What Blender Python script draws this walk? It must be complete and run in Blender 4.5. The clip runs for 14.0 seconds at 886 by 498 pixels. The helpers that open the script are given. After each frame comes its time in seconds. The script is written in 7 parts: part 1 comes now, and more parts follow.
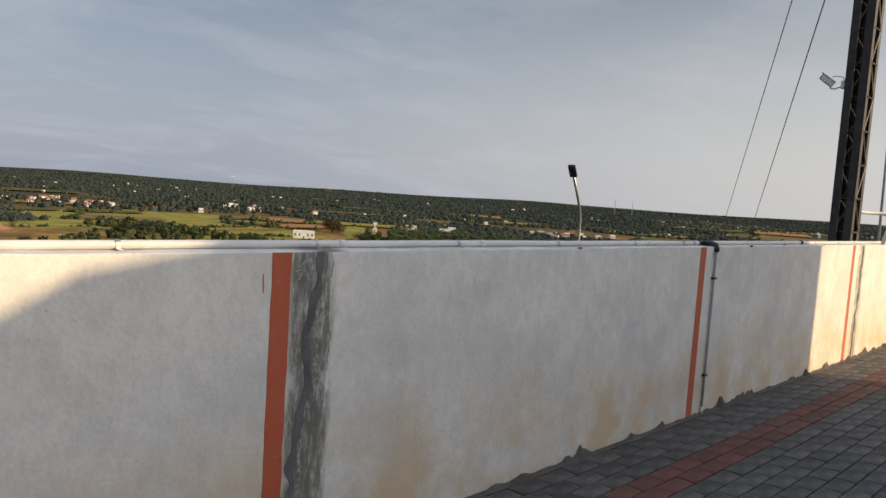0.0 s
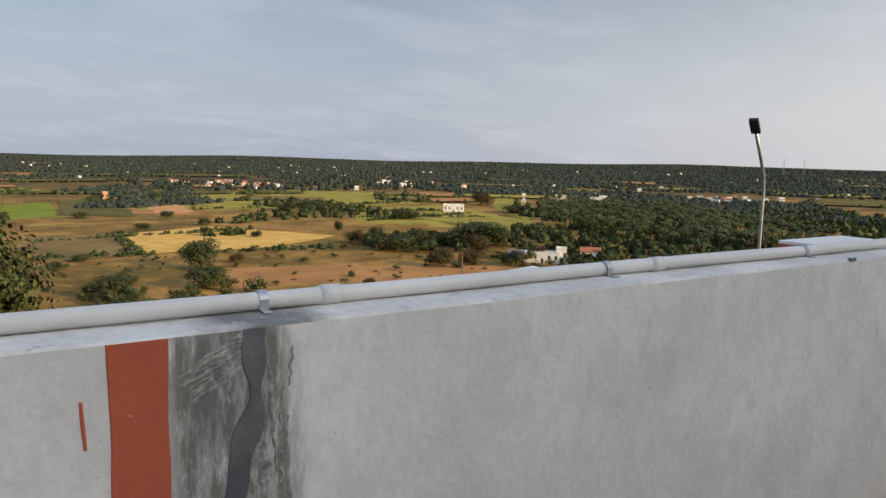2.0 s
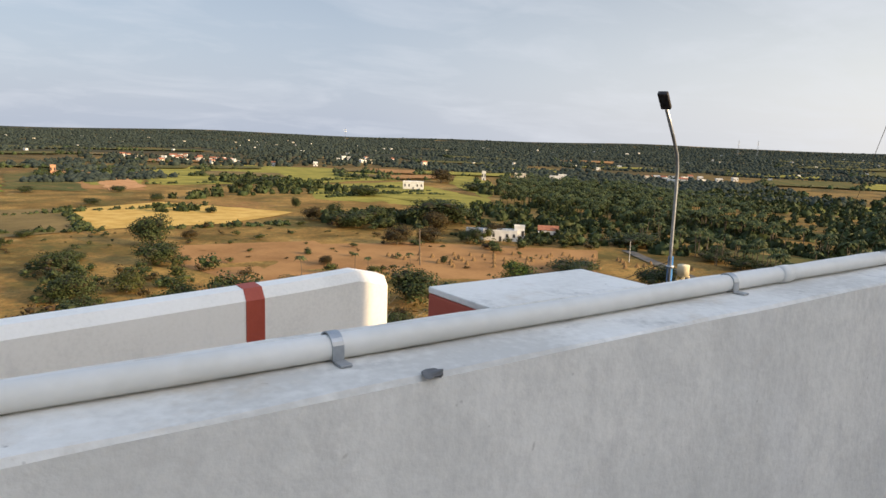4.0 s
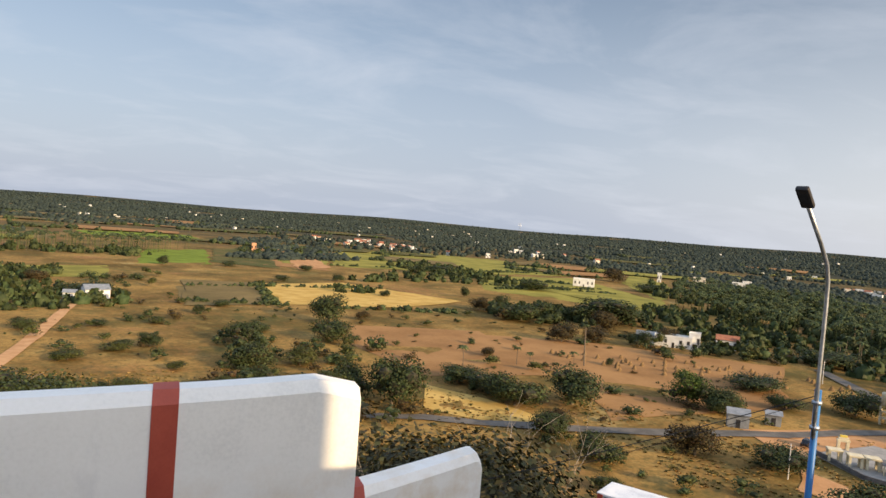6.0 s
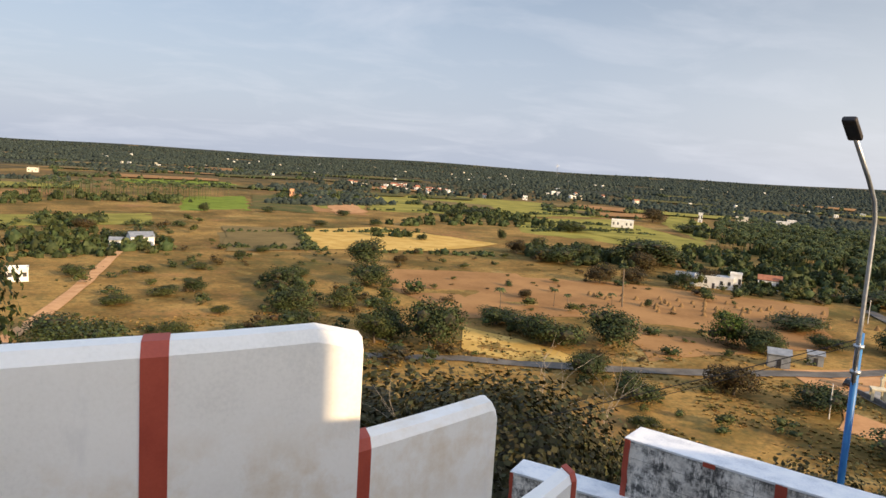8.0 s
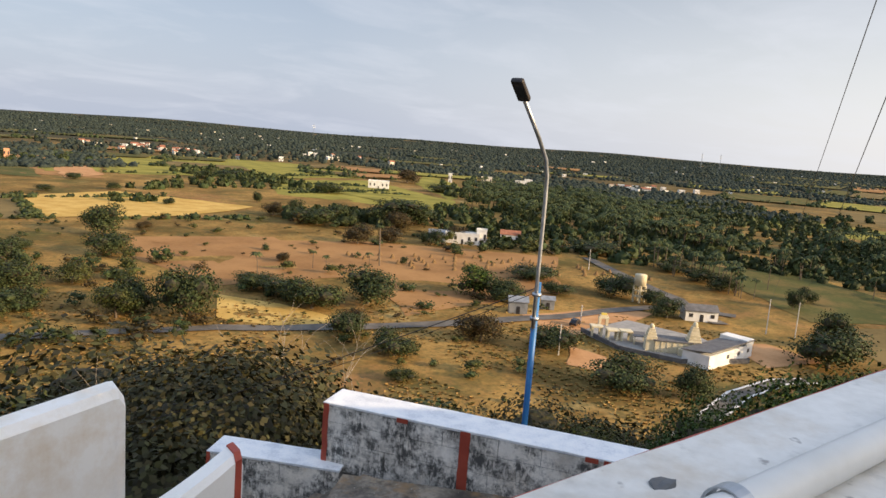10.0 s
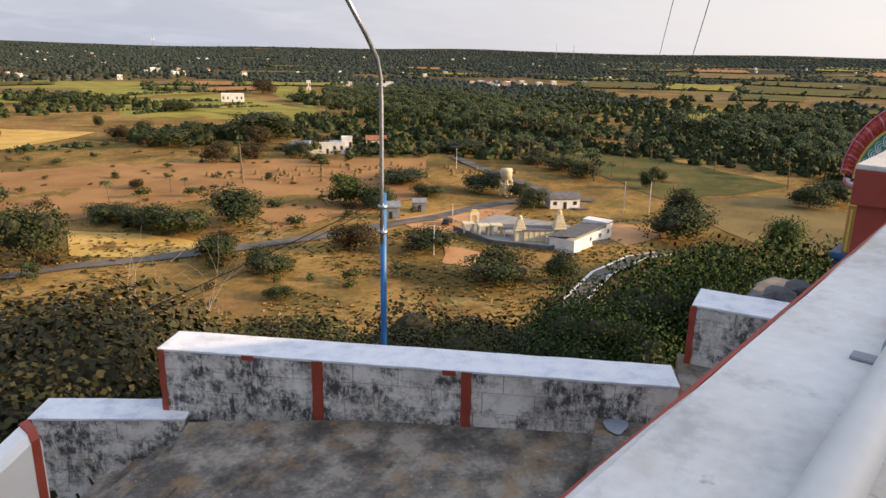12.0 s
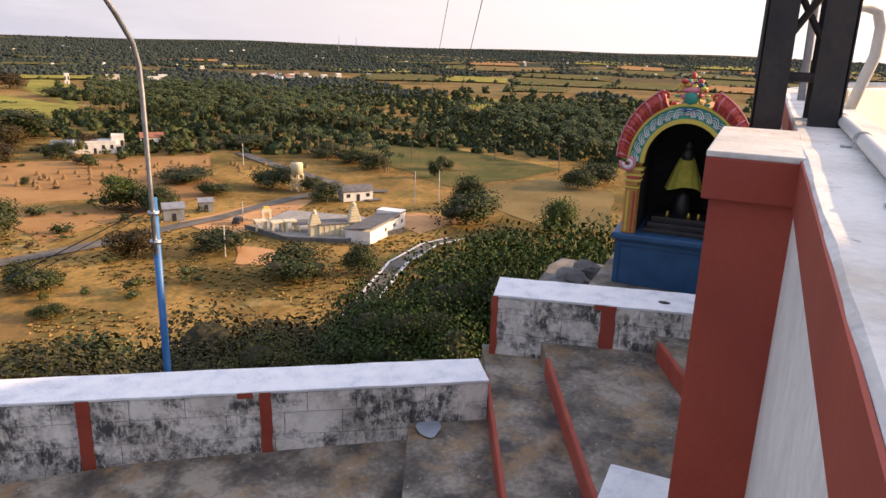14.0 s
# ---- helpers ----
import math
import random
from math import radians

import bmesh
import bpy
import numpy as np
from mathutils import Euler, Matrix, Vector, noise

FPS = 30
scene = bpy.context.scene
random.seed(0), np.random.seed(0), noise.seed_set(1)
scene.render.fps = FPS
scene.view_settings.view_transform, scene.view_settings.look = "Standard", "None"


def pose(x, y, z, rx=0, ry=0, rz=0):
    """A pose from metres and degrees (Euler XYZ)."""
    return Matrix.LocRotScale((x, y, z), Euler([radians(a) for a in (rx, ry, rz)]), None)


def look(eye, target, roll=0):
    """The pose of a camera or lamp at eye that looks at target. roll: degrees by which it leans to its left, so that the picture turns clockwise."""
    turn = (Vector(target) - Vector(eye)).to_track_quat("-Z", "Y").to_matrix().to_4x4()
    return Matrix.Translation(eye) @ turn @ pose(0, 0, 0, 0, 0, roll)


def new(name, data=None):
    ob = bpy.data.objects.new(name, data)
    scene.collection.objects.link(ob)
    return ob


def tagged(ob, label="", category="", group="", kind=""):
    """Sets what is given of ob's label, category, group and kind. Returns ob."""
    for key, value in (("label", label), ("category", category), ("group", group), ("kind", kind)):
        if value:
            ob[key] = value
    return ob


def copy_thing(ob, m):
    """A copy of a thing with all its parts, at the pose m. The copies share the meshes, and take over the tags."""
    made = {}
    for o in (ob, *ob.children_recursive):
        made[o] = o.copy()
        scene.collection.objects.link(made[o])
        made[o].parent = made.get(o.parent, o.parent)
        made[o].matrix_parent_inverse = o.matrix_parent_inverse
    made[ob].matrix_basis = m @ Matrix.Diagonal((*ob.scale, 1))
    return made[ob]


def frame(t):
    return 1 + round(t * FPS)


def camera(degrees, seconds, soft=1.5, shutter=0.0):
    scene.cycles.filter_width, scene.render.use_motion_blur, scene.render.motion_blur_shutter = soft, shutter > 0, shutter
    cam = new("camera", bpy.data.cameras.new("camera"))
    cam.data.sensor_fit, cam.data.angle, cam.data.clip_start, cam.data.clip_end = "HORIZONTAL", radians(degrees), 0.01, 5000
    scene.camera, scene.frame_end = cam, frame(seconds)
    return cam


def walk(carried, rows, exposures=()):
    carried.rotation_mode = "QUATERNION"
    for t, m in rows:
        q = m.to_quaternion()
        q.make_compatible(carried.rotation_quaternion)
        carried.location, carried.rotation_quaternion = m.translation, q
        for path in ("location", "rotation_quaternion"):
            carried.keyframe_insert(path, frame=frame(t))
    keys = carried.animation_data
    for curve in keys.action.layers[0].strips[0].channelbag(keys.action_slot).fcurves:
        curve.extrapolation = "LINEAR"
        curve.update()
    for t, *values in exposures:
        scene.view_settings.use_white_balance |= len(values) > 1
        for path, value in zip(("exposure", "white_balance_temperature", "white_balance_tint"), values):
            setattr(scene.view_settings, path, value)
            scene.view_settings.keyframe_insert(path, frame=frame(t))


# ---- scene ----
cam = camera(64.2, 14.0)
PATH = [
    (0, (-1.422, -2.39, 1.566), (-0.029, -0.963, 1.409), 3.8),
    (0.5, (-1.104, -2.056, 1.548), (0.195, -0.552, 1.317), 3.9),
    (1, (-0.786, -1.771, 1.555), (0.498, -0.254, 1.332), -0.2),
    (1.5, (-0.443, -1.473, 1.57), (0.479, 0.266, 1.215), 0.1),
    (2, (-0.122, -1.116, 1.578), (0.936, 0.561, 1.322), 1.1),
    (2.2, (0.021, -1.018, 1.58), (1.228, 0.557, 1.328), 1.1),
    (4.3, (1.828, -0.604, 1.583), (2.957, 1.017, 1.269), 2.4),
    (4.5, (2.0, -0.549, 1.555), (3.135, 1.082, 1.332), 4.3),
    (5, (2.413, -0.413, 1.575), (3.645, 1.13, 1.255), 5.7),
    (5.5, (2.772, -0.393, 1.588), (3.651, 1.398, 1.441), 3.5),
    (6, (3.025, -0.302, 1.577), (3.753, 1.559, 1.497), 4.5),
    (6.5, (3.16, -0.165, 1.579), (3.898, 1.688, 1.426), 3.7),
    (7, (3.256, -0.104, 1.56), (3.771, 1.807, 1.276), 0.8),
    (7.5, (3.282, -0.098, 1.555), (3.787, 1.818, 1.287), 3.7),
    (8, (3.286, -0.112, 1.566), (3.922, 1.768, 1.319), 3.5),
    (8.5, (3.352, -0.107, 1.569), (4.289, 1.632, 1.252), 4.9),
    (9, (3.548, -0.072, 1.586), (4.649, 1.576, 1.32), 4.6),
    (9.2, (3.687, -0.13, 1.583), (4.844, 1.481, 1.327), 6.4),
    (11.3, (4.575, -0.081, 1.561), (5.931, 1.331, 1.153), -0.6),
    (11.5, (4.639, -0.049, 1.562), (6.02, 1.327, 1.116), 0.4),
    (12, (4.75, 0.052, 1.556), (6.206, 1.308, 1.005), 1.1),
    (12.5, (4.98, 0.214, 1.535), (6.583, 1.292, 1.015), -0.8),
    (13, (5.105, 0.3, 1.501), (6.753, 1.27, 0.913), 0.8),
    (13.5, (5.132, 0.315, 1.505), (6.767, 1.326, 0.952), 0.2),
    (14, (5.164, 0.318, 1.491), (6.922, 1.091, 0.935), 1.8),
]
walk(cam, [(t, look(eye, target, roll)) for t, eye, target, roll in PATH], [(0, -0.12, 6650, 10), (0.5, -0.27, 6680, 10), (1, -0.06, 6650, 10), (1.5, 0.02, 6600, 10), (2.2, 0.17, 6600, 10), (4.3, 0.38, 6550, 9), (5.5, 0.34, 6500, 9), (7, 0.38, 6560, 11), (9, 0.42, 6550, 10), (11.5, 0.4, 6650, 13), (12.5, 0.4, 6850, 15), (13.5, 0.7, 6950, 16), (14, 0.62, 7050, 22)])

# ---- world and sun ----
SUN_AZ, SUN_EL = 148.0, 16.5
world = bpy.data.worlds.new("sky")
scene.world = world
world.use_nodes = True
wn, wl = world.node_tree.nodes, world.node_tree.links
wn.clear()
w_out = wn.new("ShaderNodeOutputWorld")
w_bg = wn.new("ShaderNodeBackground")
w_sky = wn.new("ShaderNodeTexSky")
w_sky.sky_type = "NISHITA"
w_sky.sun_disc = False
w_sky.sun_elevation, w_sky.sun_rotation = radians(SUN_EL), radians(SUN_AZ)
w_sky.altitude, w_sky.air_density, w_sky.dust_density, w_sky.ozone_density = 300, 1.0, 3.0, 1.5
w_tc = wn.new("ShaderNodeTexCoord")
w_sep = wn.new("ShaderNodeSeparateXYZ")
wl.new(w_tc.outputs["Generated"], w_sep.inputs[0])
# thin high cloud: noise on a plane far overhead
w_add = wn.new("ShaderNodeMath"); w_add.operation = "ADD"; w_add.inputs[1].default_value = 0.16
wl.new(w_sep.outputs["Z"], w_add.inputs[0])
w_comb = wn.new("ShaderNodeCombineXYZ")
for axis in ("X", "Y"):
    w_div = wn.new("ShaderNodeMath"); w_div.operation = "DIVIDE"
    wl.new(w_sep.outputs[axis], w_div.inputs[0]); wl.new(w_add.outputs[0], w_div.inputs[1])
    wl.new(w_div.outputs[0], w_comb.inputs[axis])
w_map = wn.new("ShaderNodeMapping")
w_map.inputs["Scale"].default_value = (0.75, 0.95, 1.0)
w_map.inputs["Rotation"].default_value = (0, 0, radians(35))
wl.new(w_comb.outputs[0], w_map.inputs[0])
w_noise = wn.new("ShaderNodeTexNoise")
w_noise.inputs["Scale"].default_value, w_noise.inputs["Detail"].default_value = 1.5, 8
w_noise.inputs["Roughness"].default_value, w_noise.inputs["Distortion"].default_value = 0.6, 0.4
wl.new(w_map.outputs[0], w_noise.inputs["Vector"])
w_ramp = wn.new("ShaderNodeMapRange")
w_ramp.inputs["From Min"].default_value, w_ramp.inputs["From Max"].default_value = 0.47, 0.86
w_ramp.inputs["To Max"].default_value = 0.55
wl.new(w_noise.outputs["Fac"], w_ramp.inputs["Value"])
# haze: grey towards the horizon
w_haze = wn.new("ShaderNodeMapRange")
w_haze.inputs["From Min"].default_value, w_haze.inputs["From Max"].default_value = 0.0, 0.42
w_haze.inputs["To Min"].default_value, w_haze.inputs["To Max"].default_value = 0.8, 0.12
w_haze.interpolation_type = "SMOOTHSTEP"
wl.new(w_sep.outputs["Z"], w_haze.inputs["Value"])
# the haze is brighter towards the sun
w_dot = wn.new("ShaderNodeVectorMath"); w_dot.operation = "DOT_PRODUCT"
w_dot.inputs[1].default_value = (math.sin(radians(SUN_AZ)), math.cos(radians(SUN_AZ)), 0.0)
wl.new(w_tc.outputs["Generated"], w_dot.inputs[0])
w_side = wn.new("ShaderNodeMapRange")
w_side.inputs["From Min"].default_value, w_side.inputs["From Max"].default_value = -0.5, 0.95
wl.new(w_dot.outputs["Value"], w_side.inputs["Value"])
w_hcol = wn.new("ShaderNodeMix"); w_hcol.data_type = "RGBA"
w_hcol.inputs[6].default_value = (4.5, 5.0, 6.1, 1)
w_hcol.inputs[7].default_value = (10.8, 10.2, 9.3, 1)
wl.new(w_side.outputs[0], w_hcol.inputs[0])
w_mix1 = wn.new("ShaderNodeMix"); w_mix1.data_type = "RGBA"
wl.new(w_haze.outputs[0], w_mix1.inputs[0])
wl.new(w_sky.outputs[0], w_mix1.inputs[6]); wl.new(w_hcol.outputs[2], w_mix1.inputs[7])
w_mix2 = wn.new("ShaderNodeMix"); w_mix2.data_type = "RGBA"
wl.new(w_ramp.outputs[0], w_mix2.inputs[0])
wl.new(w_mix1.outputs[2], w_mix2.inputs[6]); w_mix2.inputs[7].default_value = (6.3, 6.5, 7.1, 1)
# sky overhead, out of view, brightened as added fill for the shaded walls
w_zen = wn.new("ShaderNodeMapRange")
w_zen.inputs["From Min"].default_value, w_zen.inputs["From Max"].default_value = 0.30, 0.75
w_zen.inputs["To Min"].default_value, w_zen.inputs["To Max"].default_value = 1.0, 2.9
w_zen.interpolation_type = "SMOOTHSTEP"
wl.new(w_sep.outputs["Z"], w_zen.inputs["Value"])
w_mul = wn.new("ShaderNodeVectorMath"); w_mul.operation = "SCALE"
wl.new(w_mix2.outputs[2], w_mul.inputs[0]); wl.new(w_zen.outputs[0], w_mul.inputs["Scale"])
wl.new(w_mul.outputs[0], w_bg.inputs["Color"])
w_bg.inputs["Strength"].default_value = 0.1
wl.new(w_bg.outputs[0], w_out.inputs["Surface"])

sun_data = bpy.data.lights.new("sun", "SUN")
sun_data.energy, sun_data.angle, sun_data.color = 5.0, radians(0.6), (1.0, 0.73, 0.43)
sun = new("sun", sun_data)
sun_to = Vector((math.sin(radians(SUN_AZ)) * math.cos(radians(SUN_EL)), math.cos(radians(SUN_AZ)) * math.cos(radians(SUN_EL)), math.sin(radians(SUN_EL))))
sun.matrix_world = look(sun_to * 50, (0, 0, 0))


# ---- materials ----
def material(name, colors, scale=3.0, rough=0.8, bump=0.2, fine=40.0, metal=0.0, spread=(0.35, 0.65), object_vary=0.0, island_vary=0.0, stretch=(1, 1, 1), detail=6, gloss=0.5):
    """A surface of two or three colours mixed by coarse and fine noise in the object's own space, with fine relief."""
    m = bpy.data.materials.new(name)
    m.use_nodes = True
    n, l = m.node_tree.nodes, m.node_tree.links
    b = n["Principled BSDF"]
    tc = n.new("ShaderNodeTexCoord")
    mp = n.new("ShaderNodeMapping"); mp.inputs["Scale"].default_value = stretch
    l.new(tc.outputs["Object"], mp.inputs[0])
    n1 = n.new("ShaderNodeTexNoise"); n1.inputs["Scale"].default_value, n1.inputs["Detail"].default_value = scale, detail
    n2 = n.new("ShaderNodeTexNoise"); n2.inputs["Scale"].default_value, n2.inputs["Detail"].default_value = fine, 4
    l.new(mp.outputs[0], n1.inputs["Vector"]); l.new(mp.outputs[0], n2.inputs["Vector"])
    mixf = n.new("ShaderNodeMath"); mixf.operation = "MULTIPLY_ADD"; mixf.inputs[1].default_value = 0.35
    l.new(n2.outputs["Fac"], mixf.inputs[0])
    sub = n.new("ShaderNodeMath"); sub.operation = "SUBTRACT"; sub.inputs[1].default_value = 0.175
    l.new(n1.outputs["Fac"], sub.inputs[0]); l.new(sub.outputs[0], mixf.inputs[2])
    r = n.new("ShaderNodeValToRGB")
    e = r.color_ramp.elements
    e[0].position, e[1].position = spread
    e[0].color, e[1].color = (*colors[0], 1), (*colors[-1], 1)
    if len(colors) > 2:
        mid = e.new((spread[0] + spread[1]) / 2); mid.color = (*colors[1], 1)
    l.new(mixf.outputs[0], r.inputs[0])
    last = r.outputs[0]
    if object_vary or island_vary:
        hsv = n.new("ShaderNodeHueSaturation")
        src = n.new("ShaderNodeObjectInfo").outputs["Random"] if object_vary else n.new("ShaderNodeNewGeometry").outputs["Random Per Island"]
        v = object_vary or island_vary
        mr = n.new("ShaderNodeMapRange"); mr.inputs["To Min"].default_value, mr.inputs["To Max"].default_value = 1 - v, 1 + v
        l.new(src, mr.inputs["Value"]); l.new(mr.outputs[0], hsv.inputs["Value"])
        mh = n.new("ShaderNodeMapRange"); mh.inputs["To Min"].default_value, mh.inputs["To Max"].default_value = 0.5 - v * 0.06, 0.5 + v * 0.06
        ml = n.new("ShaderNodeMath"); ml.operation = "FRACT"
        mm = n.new("ShaderNodeMath"); mm.operation = "MULTIPLY"; mm.inputs[1].default_value = 7.13
        l.new(src, mm.inputs[0]); l.new(mm.outputs[0], ml.inputs[0]); l.new(ml.outputs[0], mh.inputs["Value"]); l.new(mh.outputs[0], hsv.inputs["Hue"])
        l.new(last, hsv.inputs["Color"]); last = hsv.outputs[0]
    l.new(last, b.inputs["Base Color"])
    b.inputs["Roughness"].default_value, b.inputs["Metallic"].default_value, b.inputs["Specular IOR Level"].default_value = rough, metal, gloss
    if bump:
        bp = n.new("ShaderNodeBump"); bp.inputs["Strength"].default_value, bp.inputs["Distance"].default_value = bump, 0.01
        l.new(mixf.outputs[0], bp.inputs["Height"]); l.new(bp.outputs[0], b.inputs["Normal"])
    return m


def over(m, color, mask_fn):
    """Lays a second colour over a material's base colour where mask_fn's socket is 1."""
    n, l = m.node_tree.nodes, m.node_tree.links
    b = n["Principled BSDF"]
    old = b.inputs["Base Color"].links[0].from_socket
    mx = n.new("ShaderNodeMix"); mx.data_type = "RGBA"
    l.new(mask_fn(n, l), mx.inputs[0]); l.new(old, mx.inputs[6]); mx.inputs[7].default_value = (*color, 1)
    l.new(mx.outputs[2], b.inputs["Base Color"])
    return m


def noise_mask(scale, lo, hi, stretch=(1, 1, 1), offset=(0, 0, 0), amount=1.0, detail=7, rough=0.65):
    def fn(n, l):
        tc = n.new("ShaderNodeTexCoord"); mp = n.new("ShaderNodeMapping")
        mp.inputs["Scale"].default_value, mp.inputs["Location"].default_value = stretch, offset
        l.new(tc.outputs["Object"], mp.inputs[0])
        no = n.new("ShaderNodeTexNoise"); no.inputs["Scale"].default_value, no.inputs["Detail"].default_value, no.inputs["Roughness"].default_value = scale, detail, rough
        l.new(mp.outputs[0], no.inputs["Vector"])
        mr = n.new("ShaderNodeMapRange"); mr.inputs["From Min"].default_value, mr.inputs["From Max"].default_value, mr.inputs["To Max"].default_value = lo, hi, amount
        l.new(no.outputs["Fac"], mr.inputs["Value"])
        return mr.outputs[0]
    return fn


def band_mask(axis, center, half, soft, wobble, wob_scale, amount=1.0, stretch=(1, 1, 1), grain=0.0):
    """1 within a ragged band round center on one axis: a trowelled strip, a splash line."""
    def fn(n, l):
        tc = n.new("ShaderNodeTexCoord"); sp = n.new("ShaderNodeSeparateXYZ")
        l.new(tc.outputs["Object"], sp.inputs[0])
        mp = n.new("ShaderNodeMapping"); mp.inputs["Scale"].default_value = stretch
        l.new(tc.outputs["Object"], mp.inputs[0])
        no = n.new("ShaderNodeTexNoise"); no.inputs["Scale"].default_value, no.inputs["Detail"].default_value = wob_scale, 6
        no.inputs["Roughness"].default_value = 0.65
        l.new(mp.outputs[0], no.inputs["Vector"])
        wo = n.new("ShaderNodeMath"); wo.operation = "MULTIPLY_ADD"; wo.inputs[1].default_value = wobble; wo.inputs[2].default_value = -wobble / 2 - center
        l.new(no.outputs["Fac"], wo.inputs[0])
        ad = n.new("ShaderNodeMath"); ad.operation = "ADD"
        l.new(sp.outputs[axis], ad.inputs[0]); l.new(wo.outputs[0], ad.inputs[1])
        ab = n.new("ShaderNodeMath"); ab.operation = "ABSOLUTE"
        l.new(ad.outputs[0], ab.inputs[0])
        mr = n.new("ShaderNodeMapRange")
        mr.inputs["From Min"].default_value, mr.inputs["From Max"].default_value = half + soft, half
        mr.inputs["To Max"].default_value = amount
        l.new(ab.outputs[0], mr.inputs["Value"])
        if not grain:
            return mr.outputs[0]
        g = n.new("ShaderNodeTexNoise"); g.inputs["Scale"].default_value, g.inputs["Detail"].default_value = grain, 8
        g.inputs["Roughness"].default_value = 0.75
        l.new(mp.outputs[0], g.inputs["Vector"])
        gr = n.new("ShaderNodeMapRange"); gr.inputs["From Min"].default_value, gr.inputs["From Max"].default_value = 0.37, 0.53
        l.new(g.outputs["Fac"], gr.inputs["Value"])
        mu = n.new("ShaderNodeMath"); mu.operation = "MULTIPLY"
        l.new(mr.outputs[0], mu.inputs[0]); l.new(gr.outputs[0], mu.inputs[1])
        return mu.outputs[0]
    return fn


def product(a, b):
    def fn(n, l):
        m = n.new("ShaderNodeMath"); m.operation = "MULTIPLY"
        l.new(a(n, l), m.inputs[0]); l.new(b(n, l), m.inputs[1])
        return m.outputs[0]
    return fn


M_WALL = material("limewashed plaster", [(0.70, 0.68, 0.63), (0.80, 0.775, 0.715), (0.86, 0.83, 0.765)], 1.9, 0.85, 0.55, 55, spread=(0.3, 0.68))
over(M_WALL, (0.60, 0.59, 0.55), noise_mask(2.9, 0.46, 0.66, (1, 1, 0.8), (3, 1, 0), 0.7, 9, 0.7))
over(M_WALL, (0.80, 0.78, 0.74), noise_mask(3.5, 0.55, 0.7, (1, 1, 0.35), (11, 1, 4), 0.7))
over(M_WALL, (0.58, 0.56, 0.52), noise_mask(15, 0.46, 0.62, (1, 1, 0.7), (21, 1, 0), 0.45, 9, 0.8))
over(M_WALL, (0.66, 0.50, 0.31), product(band_mask("Z", 0.0, 0.22, 0.50, 0.6, 1.6), noise_mask(2.4, 0.36, 0.60, (1, 1, 1), (7, 0, 0), 0.9)))
over(M_WALL, (0.30, 0.27, 0.22), noise_mask(38, 0.70, 0.76, (1, 1, 1), (0, 0, 0), 0.5, 2))
over(M_WALL, (0.21, 0.20, 0.16), product(band_mask("X", 0.190, 0.08, 0.04, 0.14, 6.0, 0.95, (1.6, 1, 0.35), 17.0), band_mask("Z", 0.5, 0.78, 0.08, 0.1, 6)))
over(M_WALL, (0.13, 0.128, 0.115), product(band_mask("X", 0.180, 0.05, 0.05, 0.12, 6.0, 0.7, (1.6, 1, 0.4), 11.0), band_mask("Z", 0.5, 0.80, 0.04, 0.1, 6)))
over(M_WALL, (0.20, 0.19, 0.16), product(band_mask("X", 7.48, 0.07, 0.05, 0.12, 3.2, 0.8, (1, 1, 0.6), 8.0), band_mask("Z", 0.6, 0.72, 0.04, 0.1, 6)))
M_WALL_TOP = material("weathered coping plaster", [(0.54, 0.515, 0.465), (0.68, 0.655, 0.60), (0.77, 0.745, 0.69)], 3.5, 0.85, 0.35, 60, spread=(0.32, 0.64))
over(M_WALL_TOP, (0.22, 0.20, 0.18), noise_mask(26, 0.68, 0.74, (1, 1, 1), (2, 5, 0), 0.7, 3))
over(M_WALL_TOP, (0.50, 0.40, 0.28), noise_mask(5, 0.56, 0.72, (1, 1, 1), (9, 5, 0), 0.6))
over(M_WALL_TOP, (0.13, 0.13, 0.125), product(band_mask("X", 0.255, 0.07, 0.06, 0.14, 7.0, 0.85, (1, 1, 1), 6.0), band_mask("Y", 0.03, 0.07, 0.04, 0.06, 6)))
over(M_WALL_TOP, (0.33, 0.32, 0.30), noise_mask(11, 0.56, 0.68, (1, 1, 1), (4, 1, 0), 0.5, 8, 0.7))
M_CREAM = material("cream painted plaster", [(0.72, 0.70, 0.645), (0.82, 0.795, 0.735), (0.86, 0.835, 0.78)], 1.2, 0.75, 0.15, 50, spread=(0.28, 0.62))
over(M_CREAM, (0.62, 0.48, 0.30), product(band_mask("Z", -0.25, 0.12, 0.35, 0.4, 2), noise_mask(3, 0.45, 0.7, (1, 1, 1), (3, 0, 0), 0.7)))
over(M_CREAM, (0.45, 0.45, 0.44), noise_mask(3.0, 0.6, 0.8, (1, 1, 0.4), (1, 8, 0), 0.35))
M_WHITE = material("bluish white limewash", [(0.58, 0.60, 0.63), (0.72, 0.735, 0.75), (0.80, 0.80, 0.79)], 5, 0.85, 0.35, 40, spread=(0.3, 0.62))
M_RED = material("brick red paint", [(0.31, 0.046, 0.024), (0.40, 0.070, 0.037)], 4, 0.62, 0.12, 70, spread=(0.3, 0.7))
over(M_RED, (0.26, 0.055, 0.04), noise_mask(3, 0.5, 0.7, (1, 1, 0.5), amount=0.5))
M_ORANGE = material("orange red paint", [(0.47, 0.10, 0.045), (0.55, 0.13, 0.06)], 5, 0.68, 0.15, 60, spread=(0.3, 0.7))
over(M_ORANGE, (0.70, 0.66, 0.6), noise_mask(45, 0.70, 0.75, amount=0.7, detail=3))
M_MOLD = material("mould stained limewash", [(0.68, 0.63, 0.55), (0.80, 0.75, 0.67), (0.87, 0.83, 0.76)], 2.5, 0.9, 0.5, 40, spread=(0.3, 0.65))
